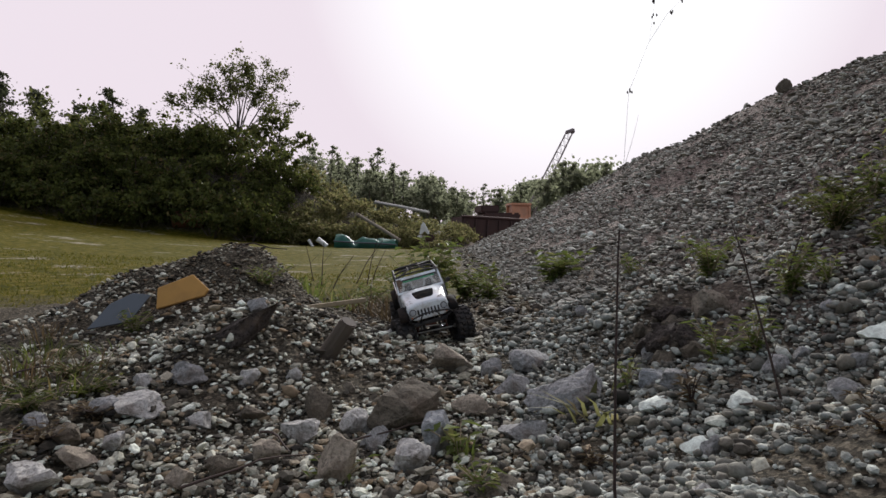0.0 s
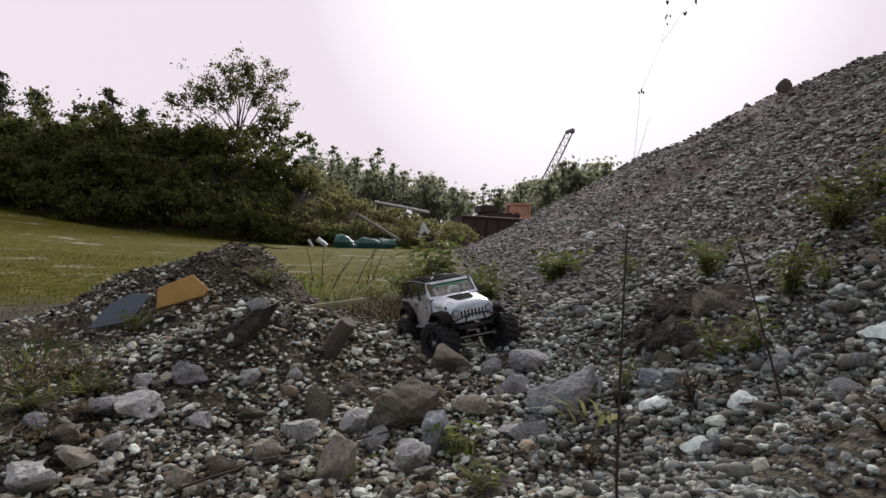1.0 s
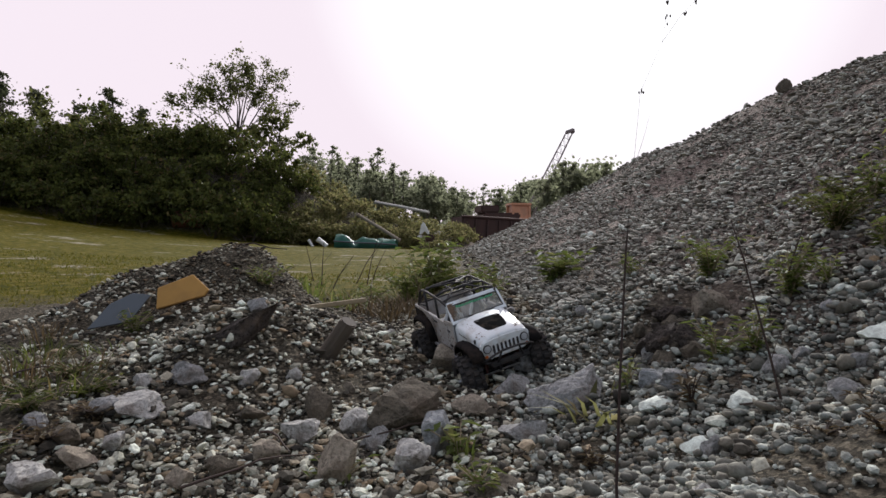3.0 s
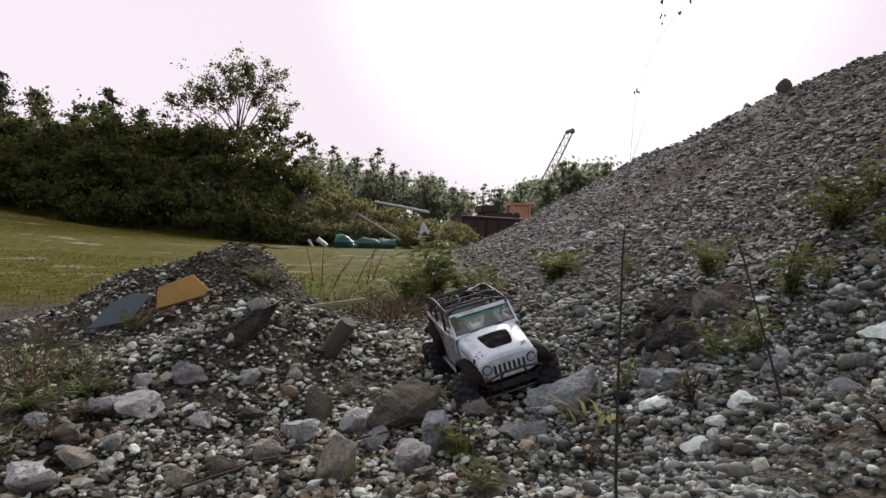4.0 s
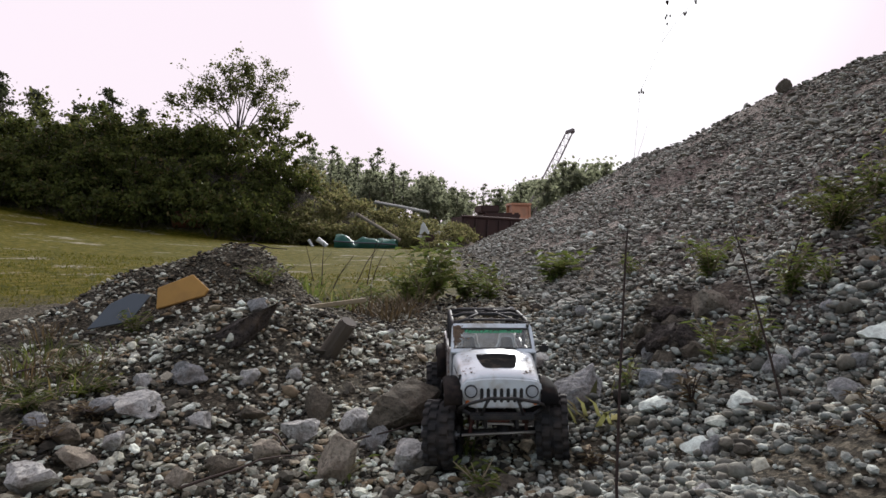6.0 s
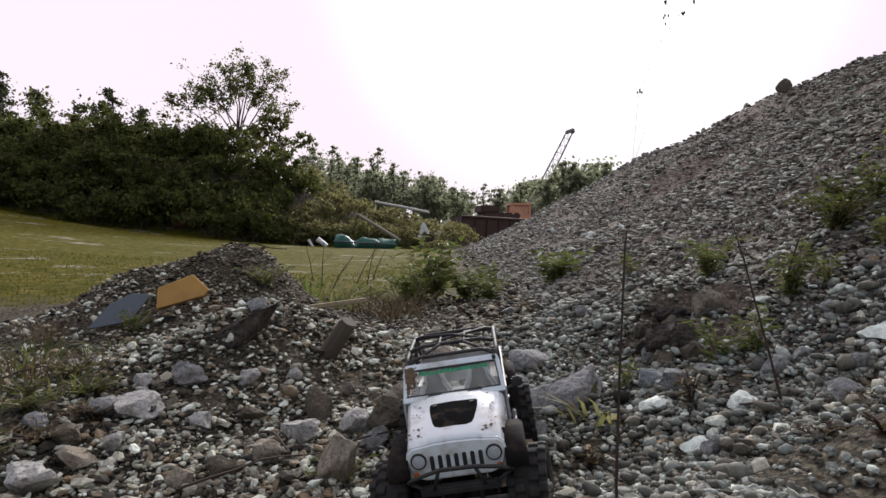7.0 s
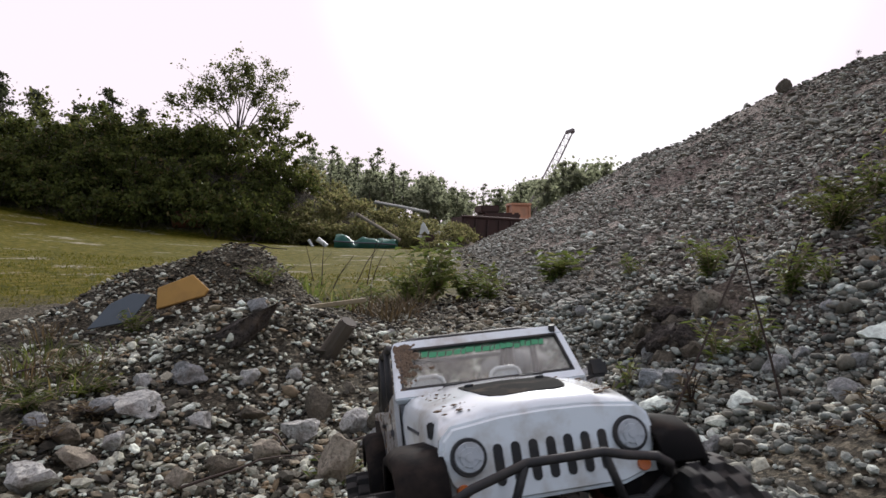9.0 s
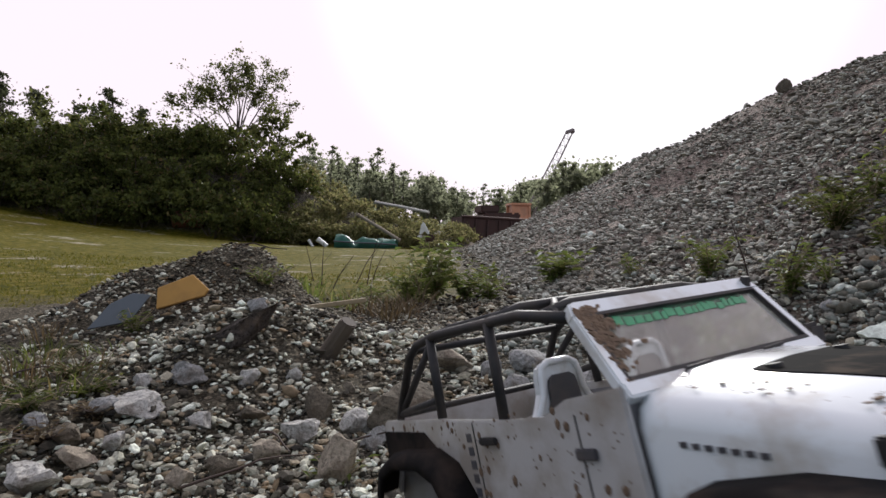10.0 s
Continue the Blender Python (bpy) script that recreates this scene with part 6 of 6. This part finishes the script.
# scraps on the mound
M_PLY = plain("yellow_board", (0.50, 0.27, 0.07), 0.75, dirt=0.55, dirt_colour=(0.28, 0.15, 0.05), scale=14, bump=0.001)
M_SHEET = plain("blue_grey_sheet", (0.085, 0.10, 0.115), 0.55, 0.1, dirt=0.5, dirt_colour=(0.06, 0.065, 0.06), scale=16, bump=0.001)
M_EDGE = plain("board_edge", (0.16, 0.09, 0.05), 0.9, dirt=0.6, scale=40)
M_LOG_END = plain("cut_wood", (0.045, 0.034, 0.027), 0.9, dirt=0.6, dirt_colour=(0.07, 0.045, 0.03), scale=45, bump=0.002)
M_WHITE = plain("white_plastic", (0.74, 0.74, 0.72), 0.5, dirt=0.3, scale=6)
M_TARP = plain("green_tarpaulin", (0.055, 0.22, 0.165), 0.4, dirt=0.4, dirt_colour=(0.08, 0.12, 0.10), scale=4, bump=0.01)
M_RUST = plain("rusty_steel", (0.075, 0.038, 0.030), 0.8, 0.2, dirt=0.6, dirt_colour=(0.04, 0.03, 0.028), scale=3, bump=0.01)
M_ORANGE = plain("faded_orange_paint", (0.62, 0.30, 0.17), 0.5, dirt=0.4, scale=4)
M_DARK_GLASS = plain("dark_window", (0.02, 0.022, 0.025), 0.1, dirt=0.1, scale=4)
M_PALE = plain("pale_siding", (0.55, 0.52, 0.47), 0.7, dirt=0.4, scale=3)
M_ROOF = plain("grey_roof", (0.36, 0.34, 0.33), 0.8, dirt=0.5, scale=3)


def slab_thing(name, label, category, outline, thick, m, mat, edge_mat=None):
    """A flat board with an outline of its own, lying at the pose m."""
    ob = thing(name, label, category, m)
    bm = bmesh.new()
    prism(bm, outline, -thick, 0.0, "z")
    bmesh.ops.bevel(bm, geom=[e for e in bm.edges if e.calc_face_angle(0) > 1.0], offset=min(thick * 0.2, 0.003), segments=1, affect="EDGES")
    part("board", bm, mat, ob)
    if edge_mat:
        bm = bmesh.new()
        prism(bm, [(x * 0.97, y * 0.97) for x, y in outline], -thick * 2.2, -thick - 0.001, "z")
        part("backing", bm, edge_mat, ob, "dark torn backing layer")
    return ob


# board: local x across, local y up the face; the face looks back along the track and up
slab_thing("yellow_board", "yellow-brown broken plywood piece on the gravel mound", "board",
           [(-0.088, -0.065), (0.070, -0.018), (0.085, 0.004), (0.026, 0.058), (-0.090, 0.010)], 0.012, pose(-0.905, 2.14, 0.208, 74, 0, 4), M_PLY, M_EDGE)
slab_thing("metal_sheet", "dull blue-grey sheet half buried in the mound", "sheet",
           [(-0.10, -0.075), (0.04, -0.045), (0.085, 0.055), (0.02, 0.062), (-0.05, 0.02)], 0.006, pose(-1.09, 2.08, 0.150, 58, 0, -4), M_SHEET)


def make_log():
    base, tip = Vector((-0.335, 1.68, 0.045)), Vector((-0.255, 1.66, 0.165))
    ob = thing("log", "sawn weathered log stub leaning in the gravel", "log", pose(*base))
    way = tip - base
    turn = way.to_track_quat("Z", "Y").to_matrix().to_4x4()
    bm = bmesh.new()
    rows = []
    for k in range(7):
        f = k / 6
        rows.append([])
        for i in range(20):
            a = 6.2832 * i / 20
            r = 0.034 * (1 + 0.08 * math.sin(3 * a + 1) + 0.04 * math.sin(7 * a + 3 * f)) * (1.05 - 0.12 * f)
            rows[-1].append(bm.verts.new(turn @ Vector((r * math.cos(a), r * 0.72 * math.sin(a), f * way.length))))
    for a, b in zip(rows, rows[1:]):
        for i in range(20):
            bm.faces.new((a[i], a[(i + 1) % 20], b[(i + 1) % 20], b[i]))
    bm.faces.new(rows[0][::-1]), bm.faces.new(rows[-1])
    part("bark", bm, M_BARK, ob, "dark rough bark")
    end = bmesh.new()
    pts = [v for v in ((0.029 * math.cos(6.2832 * i / 18), 0.021 * math.sin(6.2832 * i / 18)) for i in range(18))]
    prism(end, pts, way.length - 0.004, way.length + 0.0025, "z")
    for v in end.verts:
        v.co = turn @ v.co
    part("cut_end", end, M_LOG_END, ob, "brown sawn end")


make_log()
stick = thing("stick", "weathered grey plank stick lying on the mound", "stick", pose(-0.45, 2.33, 0.135, 0, -6, 14))
bm = bmesh.new()
box(bm, -0.09, 0.16, -0.010, 0.010, -0.008, 0.008, 0.003)
part("plank", bm, M_STRAW, stick)
for k, (x, y, w, d, t) in enumerate(((0.405, 1.16, 0.068, 0.048, 10), (0.517, 1.05, 0.064, 0.042, 24), (0.755, 1.045, 0.075, 0.045, -8), (0.712, 1.36, 0.042, 0.03, 0), (0.468, 1.13, 0.034, 0.025, 30), (0.40, 0.95, 0.05, 0.04, 5))):
    rock(x, y, w, 0.020, d, t, 60 + k, M_SHELL, label="flat white shell-like stone on the pebbles", tilt=24, roll=-12, sink=-0.15)

# ---- things across the field ----
def make_tarp():
    ob = thing("tarpaulin", "crumpled green tarpaulin over scrap by the bank", "tarpaulin", pose(-2.15, 17.3, float(ground_height(-2.15, 17.3))))
    nx, ny = 80, 14
    bm = bmesh.new()
    top = []
    for i in range(nx):
        row = []
        for j in range(ny):
            u, w = i / (nx - 1), j / (ny - 1)
            x = -0.85 + 1.7 * u
            z = 0.36 * (1 - 0.45 * u) * (0.25 + 0.75 * math.sin(math.pi * min(w + 0.08, 1)) ** 0.6) + 0.09 * (abs(math.sin(8 * u + 2.5 * w)) ** 0.6 - 0.6) + 0.035 * math.sin(19 * u - 6 * w) * math.sin(7 * w + 3 * u) - 0.12 * math.exp(-((u - 0.34) / 0.08) ** 2)
            row.append(bm.verts.new((x, -0.45 + 0.9 * w, max(z, 0.02) if 0 < j < ny - 1 else 0.0)))
        top.append(row)
    for i in range(nx - 1):
        for j in range(ny - 1):
            bm.faces.new((top[i][j], top[i + 1][j], top[i + 1][j + 1], top[i][j + 1]))
    bmesh.ops.solidify(bm, geom=bm.faces[:], thickness=0.015)
    part("cover", bm, M_TARP, ob, "", True)
    bm = bmesh.new()
    tube(bm, [(-0.85, -0.47, 0.20), (-0.3, -0.47, 0.16), (0.3, -0.47, 0.14), (0.88, -0.47, 0.10)], 0.022, 6)
    part("hem", bm, M_SHEET, ob, "pale hem rope")


make_tarp()


def bar_thing(name, label, category, a, b, radius, mat, sides=8):
    ob = thing(name, label, category, pose(*a))
    bm = bmesh.new()
    tube(bm, [(0, 0, 0), tuple((Vector(b) - Vector(a)) * 0.5 + Vector((0, 0, 0.01))), tuple(Vector(b) - Vector(a))], radius, sides)
    disc(bm, tuple(Vector(b) - Vector(a)), Vector(b) - Vector(a), radius * 1.25, radius * 1.2, sides)
    part("shaft", bm, mat, ob)
    return ob


bar_thing("pole", "weathered wooden pole leaning against the bushes", "pole", (-1.25, 17.9, 0.25), (-2.50, 18.2, 1.00), 0.05, M_WOOD)
bar_thing("pipe", "long pale pipe lying along the low bank", "pipe", (-0.45, 20.0, 1.15), (-2.25, 20.6, 1.52), 0.045, M_PALE)
bar_thing("white_pipe", "short white plastic pipe leaning by the bank", "pipe", (-3.60, 17.2, 0.0), (-3.76, 17.2, 0.26), 0.035, M_WHITE)
bar_thing("white_pipe", "short white plastic pipe leaning by the bank", "pipe", (-3.25, 17.2, 0.10), (-3.48, 17.2, 0.28), 0.065, M_WHITE)


def make_scrap():
    """A bent white sheet caught on a dark stand."""
    x, y = -0.52, 16.2
    z = float(ground_height(x, y))
    ob = thing("scrap_stand", "bent white plastic sheet on a dark metal stand", "scrap", pose(x, y, z))
    bm = bmesh.new()
    tube(bm, [(0, 0, 0), (0.02, 0, 0.34)], 0.05, 8)
    box(bm, -0.20, 0.30, -0.10, 0.10, 0.24, 0.42, 0.04)
    box(bm, -0.24, 0.24, -0.14, 0.14, 0.0, 0.04, 0.01)
    part("stand", bm, M_RUST, ob, "dark rusty stand")
    bm = bmesh.new()
    prism(bm, [(-0.10, 0.43), (-0.06, 0.66), (0.00, 0.76), (0.05, 0.70), (0.17, 0.46), (0.12, 0.42), (0.03, 0.52), (-0.04, 0.42)], -0.07, 0.07)
    bmesh.ops.bevel(bm, geom=[e for e in bm.edges if e.calc_face_angle(0) > 0.6], offset=0.012, segments=2, affect="EDGES")
    part("sheet", bm, M_WHITE, ob, "bent white sheet")
    bm = bmesh.new()
    box(bm, -0.15, -0.02, -0.16, -0.11, 0.34, 0.41, 0.02)
    part("flap", bm, M_WHITE, ob, "torn white flap")


make_scrap()


def make_container():
    ob = thing("container", "dark rust-brown steel skip container behind the heap", "container", pose(1.75, 22.3, 0.0, 0, 3, 14))
    bm = bmesh.new()
    box(bm, -1.15, 1.6, -0.05, 0.0, 0.02, 1.02)
    box(bm, -1.15, 1.6, 1.45, 1.5, 0.02, 1.02)
    box(bm, -1.15, -1.10, 0.0, 1.45, 0.02, 1.02)
    box(bm, 1.55, 1.6, 0.0, 1.45, 0.02, 1.02)
    box(bm, -1.15, 1.6, 0.0, 1.45, 0.02, 0.08)
    part("shell", bm, M_RUST, ob, "dark rusty steel walls")
    for k in range(7):
        bm = bmesh.new()
        x = -1.12 + 0.445 * k
        box(bm, x, x + 0.07, -0.11, -0.05, 0.03, 0.96, 0.01)
        part("rib", bm, M_RUST, ob)
    bm = bmesh.new()
    tube(bm, [(-1.2, -0.06, 1.03), (1.65, -0.06, 1.03)], 0.05, 8)
    part("rim", bm, M_RUST, ob, "rolled top rim")


make_container()


def make_digger():
    ob = thing("excavator", "faded orange excavator standing behind the gravel heap", "excavator", pose(3.25, 31.0, 0.25, 0, 0, 12))
    bm = bmesh.new()
    for s in (-1, 1):
        prism(bm, [(-1.2, 0.25), (-1.0, 0.0), (1.0, 0.0), (1.2, 0.25), (1.0, 0.5), (-1.0, 0.5)], s * 0.9, s * 0.55)
    part("tracks", bm, M_RUST, ob, "dark crawler tracks")
    bm = bmesh.new()
    box(bm, -1.25, 0.35, -0.75, 0.75, 0.55, 1.10, 0.06)
    part("engine_cover", bm, M_RUST, ob, "dark engine cover")
    bm = bmesh.new()
    for x in (-0.02, 0.72):
        for y in (-0.72, 0.02):
            box(bm, x, x + 0.10, y, y + 0.10, 0.6, 1.45, 0.015)
    box(bm, -0.06, 0.86, -0.76, 0.16, 1.42, 1.52, 0.03)
    box(bm, -0.02, 0.82, -0.72, 0.12, 0.55, 0.92, 0.03)
    part("cab", bm, M_ORANGE, ob, "orange cab frame")
    bm = bmesh.new()
    box(bm, 0.06, 0.74, -0.66, 0.06, 0.92, 1.42)
    part("cab_panel", bm, M_ORANGE, ob, "faded orange cab panel")
    bm = bmesh.new()
    box(bm, -1.35, -0.55, -0.6, 0.6, 1.1, 1.42, 0.05)
    part("counterweight", bm, M_RUST, ob, "dark counterweight")
    ob.scale = (1.15, 1.15, 1.15)


make_digger()


M_CRANE = plain("weathered_grey_steel", (0.30, 0.25, 0.24), 0.7, 0.1, dirt=0.4, scale=3)


def make_crane():
    foot, tip = Vector((5.9, 45.0, 1.2)), Vector((9.25, 45.0, 7.95))
    ob = thing("crane", "old lattice-boom crane behind the gravel heap", "crane", pose(foot.x, foot.y, 0))
    off = Vector((foot.x, foot.y, 0))
    way = (tip - foot).normalized()
    a = way.cross(Vector((0, 1, 0))).normalized()
    b = Vector((0, 1, 0))
    n = 13

    def at(k, s, t):
        w = 0.32 * (1 - 0.35 * k / n)
        return foot - off + (tip - foot) * (k / n) + a * (s * w) + b * (t * w)
    for s in (-1, 1):
        for t in (-1, 1):
            bm = bmesh.new()
            tube(bm, [at(0, s, t), at(n, s, t)], 0.030, 6)
            part("boom_chord", bm, M_CRANE, ob)
    for k in range(n):
        bm = bmesh.new()
        tube(bm, [at(k, -1, -1), at(k, 1, -1)], 0.020, 4)
        tube(bm, [at(k, -1, -1), at(k + 1, 1, -1)], 0.016, 4)
        tube(bm, [at(k, -1, 1), at(k + 1, 1, 1)], 0.016, 4)
        tagged(part("boom_lacing", bm, M_CRANE, ob), kind="stuff")
    bm = bmesh.new()
    box(bm, -0.30, 0.36, -0.2, 0.2, -0.08, 0.18, 0.06, Matrix.Translation(tip - off) @ pose(0, 0, 0, 0, -20, 0))
    disc(bm, tuple(tip - off + Vector((0.2, 0, 0.03))), (0, 1, 0), 0.17, 0.12, 16)
    part("boom_head", bm, M_CRANE, ob, "boom head with sheave")
    bm = bmesh.new()
    box(bm, -2.0, 0.7, -1.1, 1.1, 0.7, 1.25, 0.12)
    part("machine_house", bm, M_RUST, ob, "rusty machine house")
    bm = bmesh.new()
    for s in (-1, 1):
        prism(bm, [(-2.4, 0.35), (-2.0, 0.0), (1.6, 0.0), (2.0, 0.35), (1.6, 0.7), (-2.0, 0.7)], s * 1.4, s * 0.7)
    part("crawler_tracks", bm, M_RUST, ob, "crawler tracks")


make_crane()


def make_house():
    x, y = -24.2, 34.0
    ob = thing("house", "small pale house with grey roof behind the bank", "house", pose(x, y, float(ground_height(x, y))))
    ob.scale = (1.0, 1.0, 1.25)
    bm = bmesh.new()
    box(bm, -2.5, 2.5, -1.5, 1.5, 0.0, 3.1)
    part("wall", bm, M_PALE, ob, "pale siding walls")
    bm = bmesh.new()
    prism(bm, [(-1.8, 3.05), (1.8, 3.05), (0.0, 4.05)], -2.8, 2.8, "x")
    part("roof", bm, M_ROOF, ob, "grey pitched roof")
    for wx in (-1.4, 1.2):
        bm = bmesh.new()
        box(bm, wx - 0.4, wx + 0.4, -1.53, -1.47, 1.4, 2.5)
        part("window", bm, M_DARK_GLASS, ob, "dark window")


make_house()


def make_drum():
    x, y = -7.75, 18.75
    ob = thing("drum", "rusty orange drum lying under the bushes", "drum", pose(x, y, float(ground_height(x, y)) + 0.30, 0, 0, 8))
    bm = bmesh.new()
    disc(bm, (0, 0, 0), (1, 0, 0), 0.26, 0.85, 24)
    for q in (-0.42, -0.14, 0.14, 0.42):
        disc(bm, (q, 0, 0), (1, 0, 0), 0.275, 0.03, 24)
    part("barrel", bm, plain("rusty_orange", (0.16, 0.055, 0.03), 0.8, dirt=0.6, scale=5), ob)


make_drum()


# ---- short grass of the field ----
def field_grass():
    rng = np.random.default_rng(31)
    n = 9000
    y = 3.4 * (8.5 / 3.4) ** rng.random(n)
    x = y * rng.uniform(-0.78, 0.03, n)
    keep = (fuzz(x, y, 1.4, 41) + 0.6 * fuzz(x, y, 0.4, 42) > -0.25) & (bell(x, y, -0.95, 2.62, 0.9, 0.8) < 0.2) & (pile_height(x, y) < 0.07)
    x, y = x[keep], y[keep]
    n = len(x)
    z = ground_height(x, y) - 0.005
    h = rng.uniform(0.01, 0.032, n) * (0.6 + 0.09 * y) ** 0.5
    a, w = rng.uniform(0, 6.283, n), 0.002 + 0.0012 * y
    dx, dy = np.cos(a) * w, np.sin(a) * w
    lx, ly = rng.normal(0, 0.4, n) * h, rng.normal(0, 0.4, n) * h
    v = np.stack([np.stack([x - dx, y - dy, z], 1), np.stack([x + dx, y + dy, z], 1), np.stack([x + lx, y + ly, z + h], 1)], 1).reshape(-1, 3)
    ob = new("field_grass", raw_mesh("field_grass", v, np.arange(3 * n).reshape(-1, 3), M_TURF))
    tagged(ob, "short patchy yellow-green grass on the field", "grass", kind="stuff")


M_TURF = leaf_material("turf_blade", [(0.0, (0.08, 0.085, 0.012)), (0.6, (0.12, 0.115, 0.02)), (1.0, (0.20, 0.165, 0.045))], glow=0.5)
field_grass()


# ---- loose stones nearest the camera's foot, each one a piece of the ground ----
def loose_stones():
    rng = np.random.default_rng(17)
    meshes = [raw_mesh("stone", v * 0.010, f, M_STONE, True) for v, f in SMALL]
    for k in range(290):
        y = rng.uniform(0.85, 1.45)
        x = y * rng.uniform(-0.72, 0.72)
        if -0.12 < x < 0.30 and y > 1.2:
            continue
        s = float(np.clip(0.9 * np.exp(rng.normal(0, 0.35)), 0.7, 2.6))
        ob = new("stone", meshes[k % len(meshes)])
        ob.parent = ground
        ob.matrix_basis = pose(x, y, float(ground_height(x, y)) + 0.010 * s * 0.5, *rng.uniform(-30, 30, 2), rng.uniform(0, 360)) @ Matrix.Diagonal((s, s, s, 1))


loose_stones()


# ---- what moves ----
CAR_ROWS = [
    (0.0, pose(-0.043, 2.287, 0.028, 14.8, 4.7, -82.0)),
    (0.5, pose(-0.011, 2.178, 0.012, 10.1, -0.9, -74.1)),
    (1.0, pose(0.039, 2.025, 0.012, 8.3, -5.1, -69.6)),
    (1.5, pose(0.067, 1.956, 0.004, -6.0, -3.4, -66.0)),
    (2.0, pose(0.084, 1.912, 0.008, 1.3, -5.3, -66.0)),
    (2.5, pose(0.105, 1.826, 0.007, 17.4, 2.9, -67.1)),
    (2.7, pose(0.107, 1.816, 0.005, 17.5, 4.3, -66.8)),
    (3.8, pose(0.132, 1.639, -0.004, 9.7, 3.0, -74.1)),
    (4.0, pose(0.133, 1.609, -0.010, 15.3, 5.7, -75.7)),
    (4.5, pose(0.111, 1.487, -0.035, 5.6, 5.0, -81.5)),
    (5.0, pose(0.109, 1.468, -0.029, 2.3, 5.8, -84.5)),
    (5.5, pose(0.115, 1.424, -0.021, -2.2, 2.8, -87.3)),
    (5.7, pose(0.109, 1.365, -0.018, -4.1, -0.6, -86.8)),
    (6.8, pose(0.060, 1.113, -0.052, 10.3, 3.9, -93.2)),
    (7.0, pose(0.054, 1.077, -0.047, 9.0, 3.1, -93.3)),
    (7.5, pose(0.028, 0.917, -0.053, 10.5, -14.4, -95.1)),
    (8.0, pose(0.001, 0.811, -0.014, 9.0, -23.7, -98.0)),
    (8.2, pose(0.003, 0.777, 0.000, 7.1, -26.0, -96.2)),
    (8.5, pose(0.010, 0.705, 0.024, 1.2, -25.0, -91.7)),
    (8.8, pose(0.040, 0.576, 0.046, -0.2, -20.9, -82.5)),
    (9.0, pose(0.056, 0.538, 0.062, 4.7, -18.5, -80.6)),
    (9.2, pose(0.066, 0.508, 0.079, 2.5, -17.0, -76.4)),
    (9.5, pose(0.099, 0.456, 0.099, -0.2, -16.3, -72.2)),
    (9.7, pose(0.120, 0.415, 0.110, -0.8, -15.7, -69.4)),
    (10.0, pose(0.161, 0.353, 0.120, 3.5, -17.3, -60.8)),
]


def car_pose(t):
    """The crawler's pose between its rows, for the wheels."""
    for (t0, a), (t1, b) in zip(CAR_ROWS, CAR_ROWS[1:]):
        if t <= t1:
            return a.lerp(b, min(max((t - t0) / (t1 - t0), 0), 1))
    return CAR_ROWS[-1][1]


def motions():
    walk(crawler, CAR_ROWS)
    # the tall weed sways in the wind until the crawler's wheel pushes it over
    sway = [(0.0, -1.0), (0.4, 0.2), (1.0, 0.4), (1.6, -0.5), (2.1, 0.3), (2.7, 0.2), (3.4, 0.7), (4.1, -0.2), (4.8, 0.3), (5.5, -0.1), (6.2, 0.5), (7.0, 0.2), (7.6, 0.4), (8.2, 0.2), (8.65, 0.5),
            (8.9, 15.5), (9.2, 30.0), (9.5, 66.0), (9.8, 78.0), (10.0, 80.0)]
    walk(tall_weed, [(t, pose(*FOOT, 0, lean, 0)) for t, lean in sway])
    axles = [o for o in crawler.children if o.name.startswith("axle")]
    wheels = [o for o in crawler.children if o.name.startswith("wheel")]
    spin, last = 0.0, car_pose(0.0)
    turns = [(0.0, 14), (0.5, 22), (1.5, 22), (2.2, 10), (2.8, -8), (4.0, -16), (5.0, -12), (6.0, -12), (7.5, -6), (8.0, 0), (8.5, 18), (9.0, 24), (10.0, 20)]
    rows = {o: [] for o in axles + wheels}
    for k in range(101):
        t = k / 10
        m = car_pose(t)
        step = (m.translation - last.translation).dot(m.to_3x3() @ Vector((1, 0, 0)))
        spin, last = spin + step / WHEEL_R, m
        for ax in axles:
            front = ax.name == "axle"
            x = AXLE_F if front else AXLE_R
            drop = []
            for s in (-1, 1):
                w = m @ Vector((x, s * TRACK, WHEEL_R))
                lift = float(ground_height(w.x, w.y)) + WHEEL_R + 0.004 - w.z
                drop.append(min(max(lift - 0.004, -0.026), 0.006))
            rows[ax].append((t, pose(x, 0, WHEEL_R + (drop[0] + drop[1]) / 2, math.degrees(math.atan2(drop[1] - drop[0], 2 * TRACK)))))
            a = rows[ax][-1][1]
            for s, w in zip((-1, 1), wheels[:2] if front else wheels[2:]):
                steer = float(np.interp(t, [q[0] for q in turns], [q[1] for q in turns])) if front else 0.0
                rows[w].append((t, a @ pose(0, s * TRACK, 0, 0, 0, steer) @ pose(0, 0, 0, 0, math.degrees(spin), 0)))
    for o, r in rows.items():
        walk(o, r)


motions()
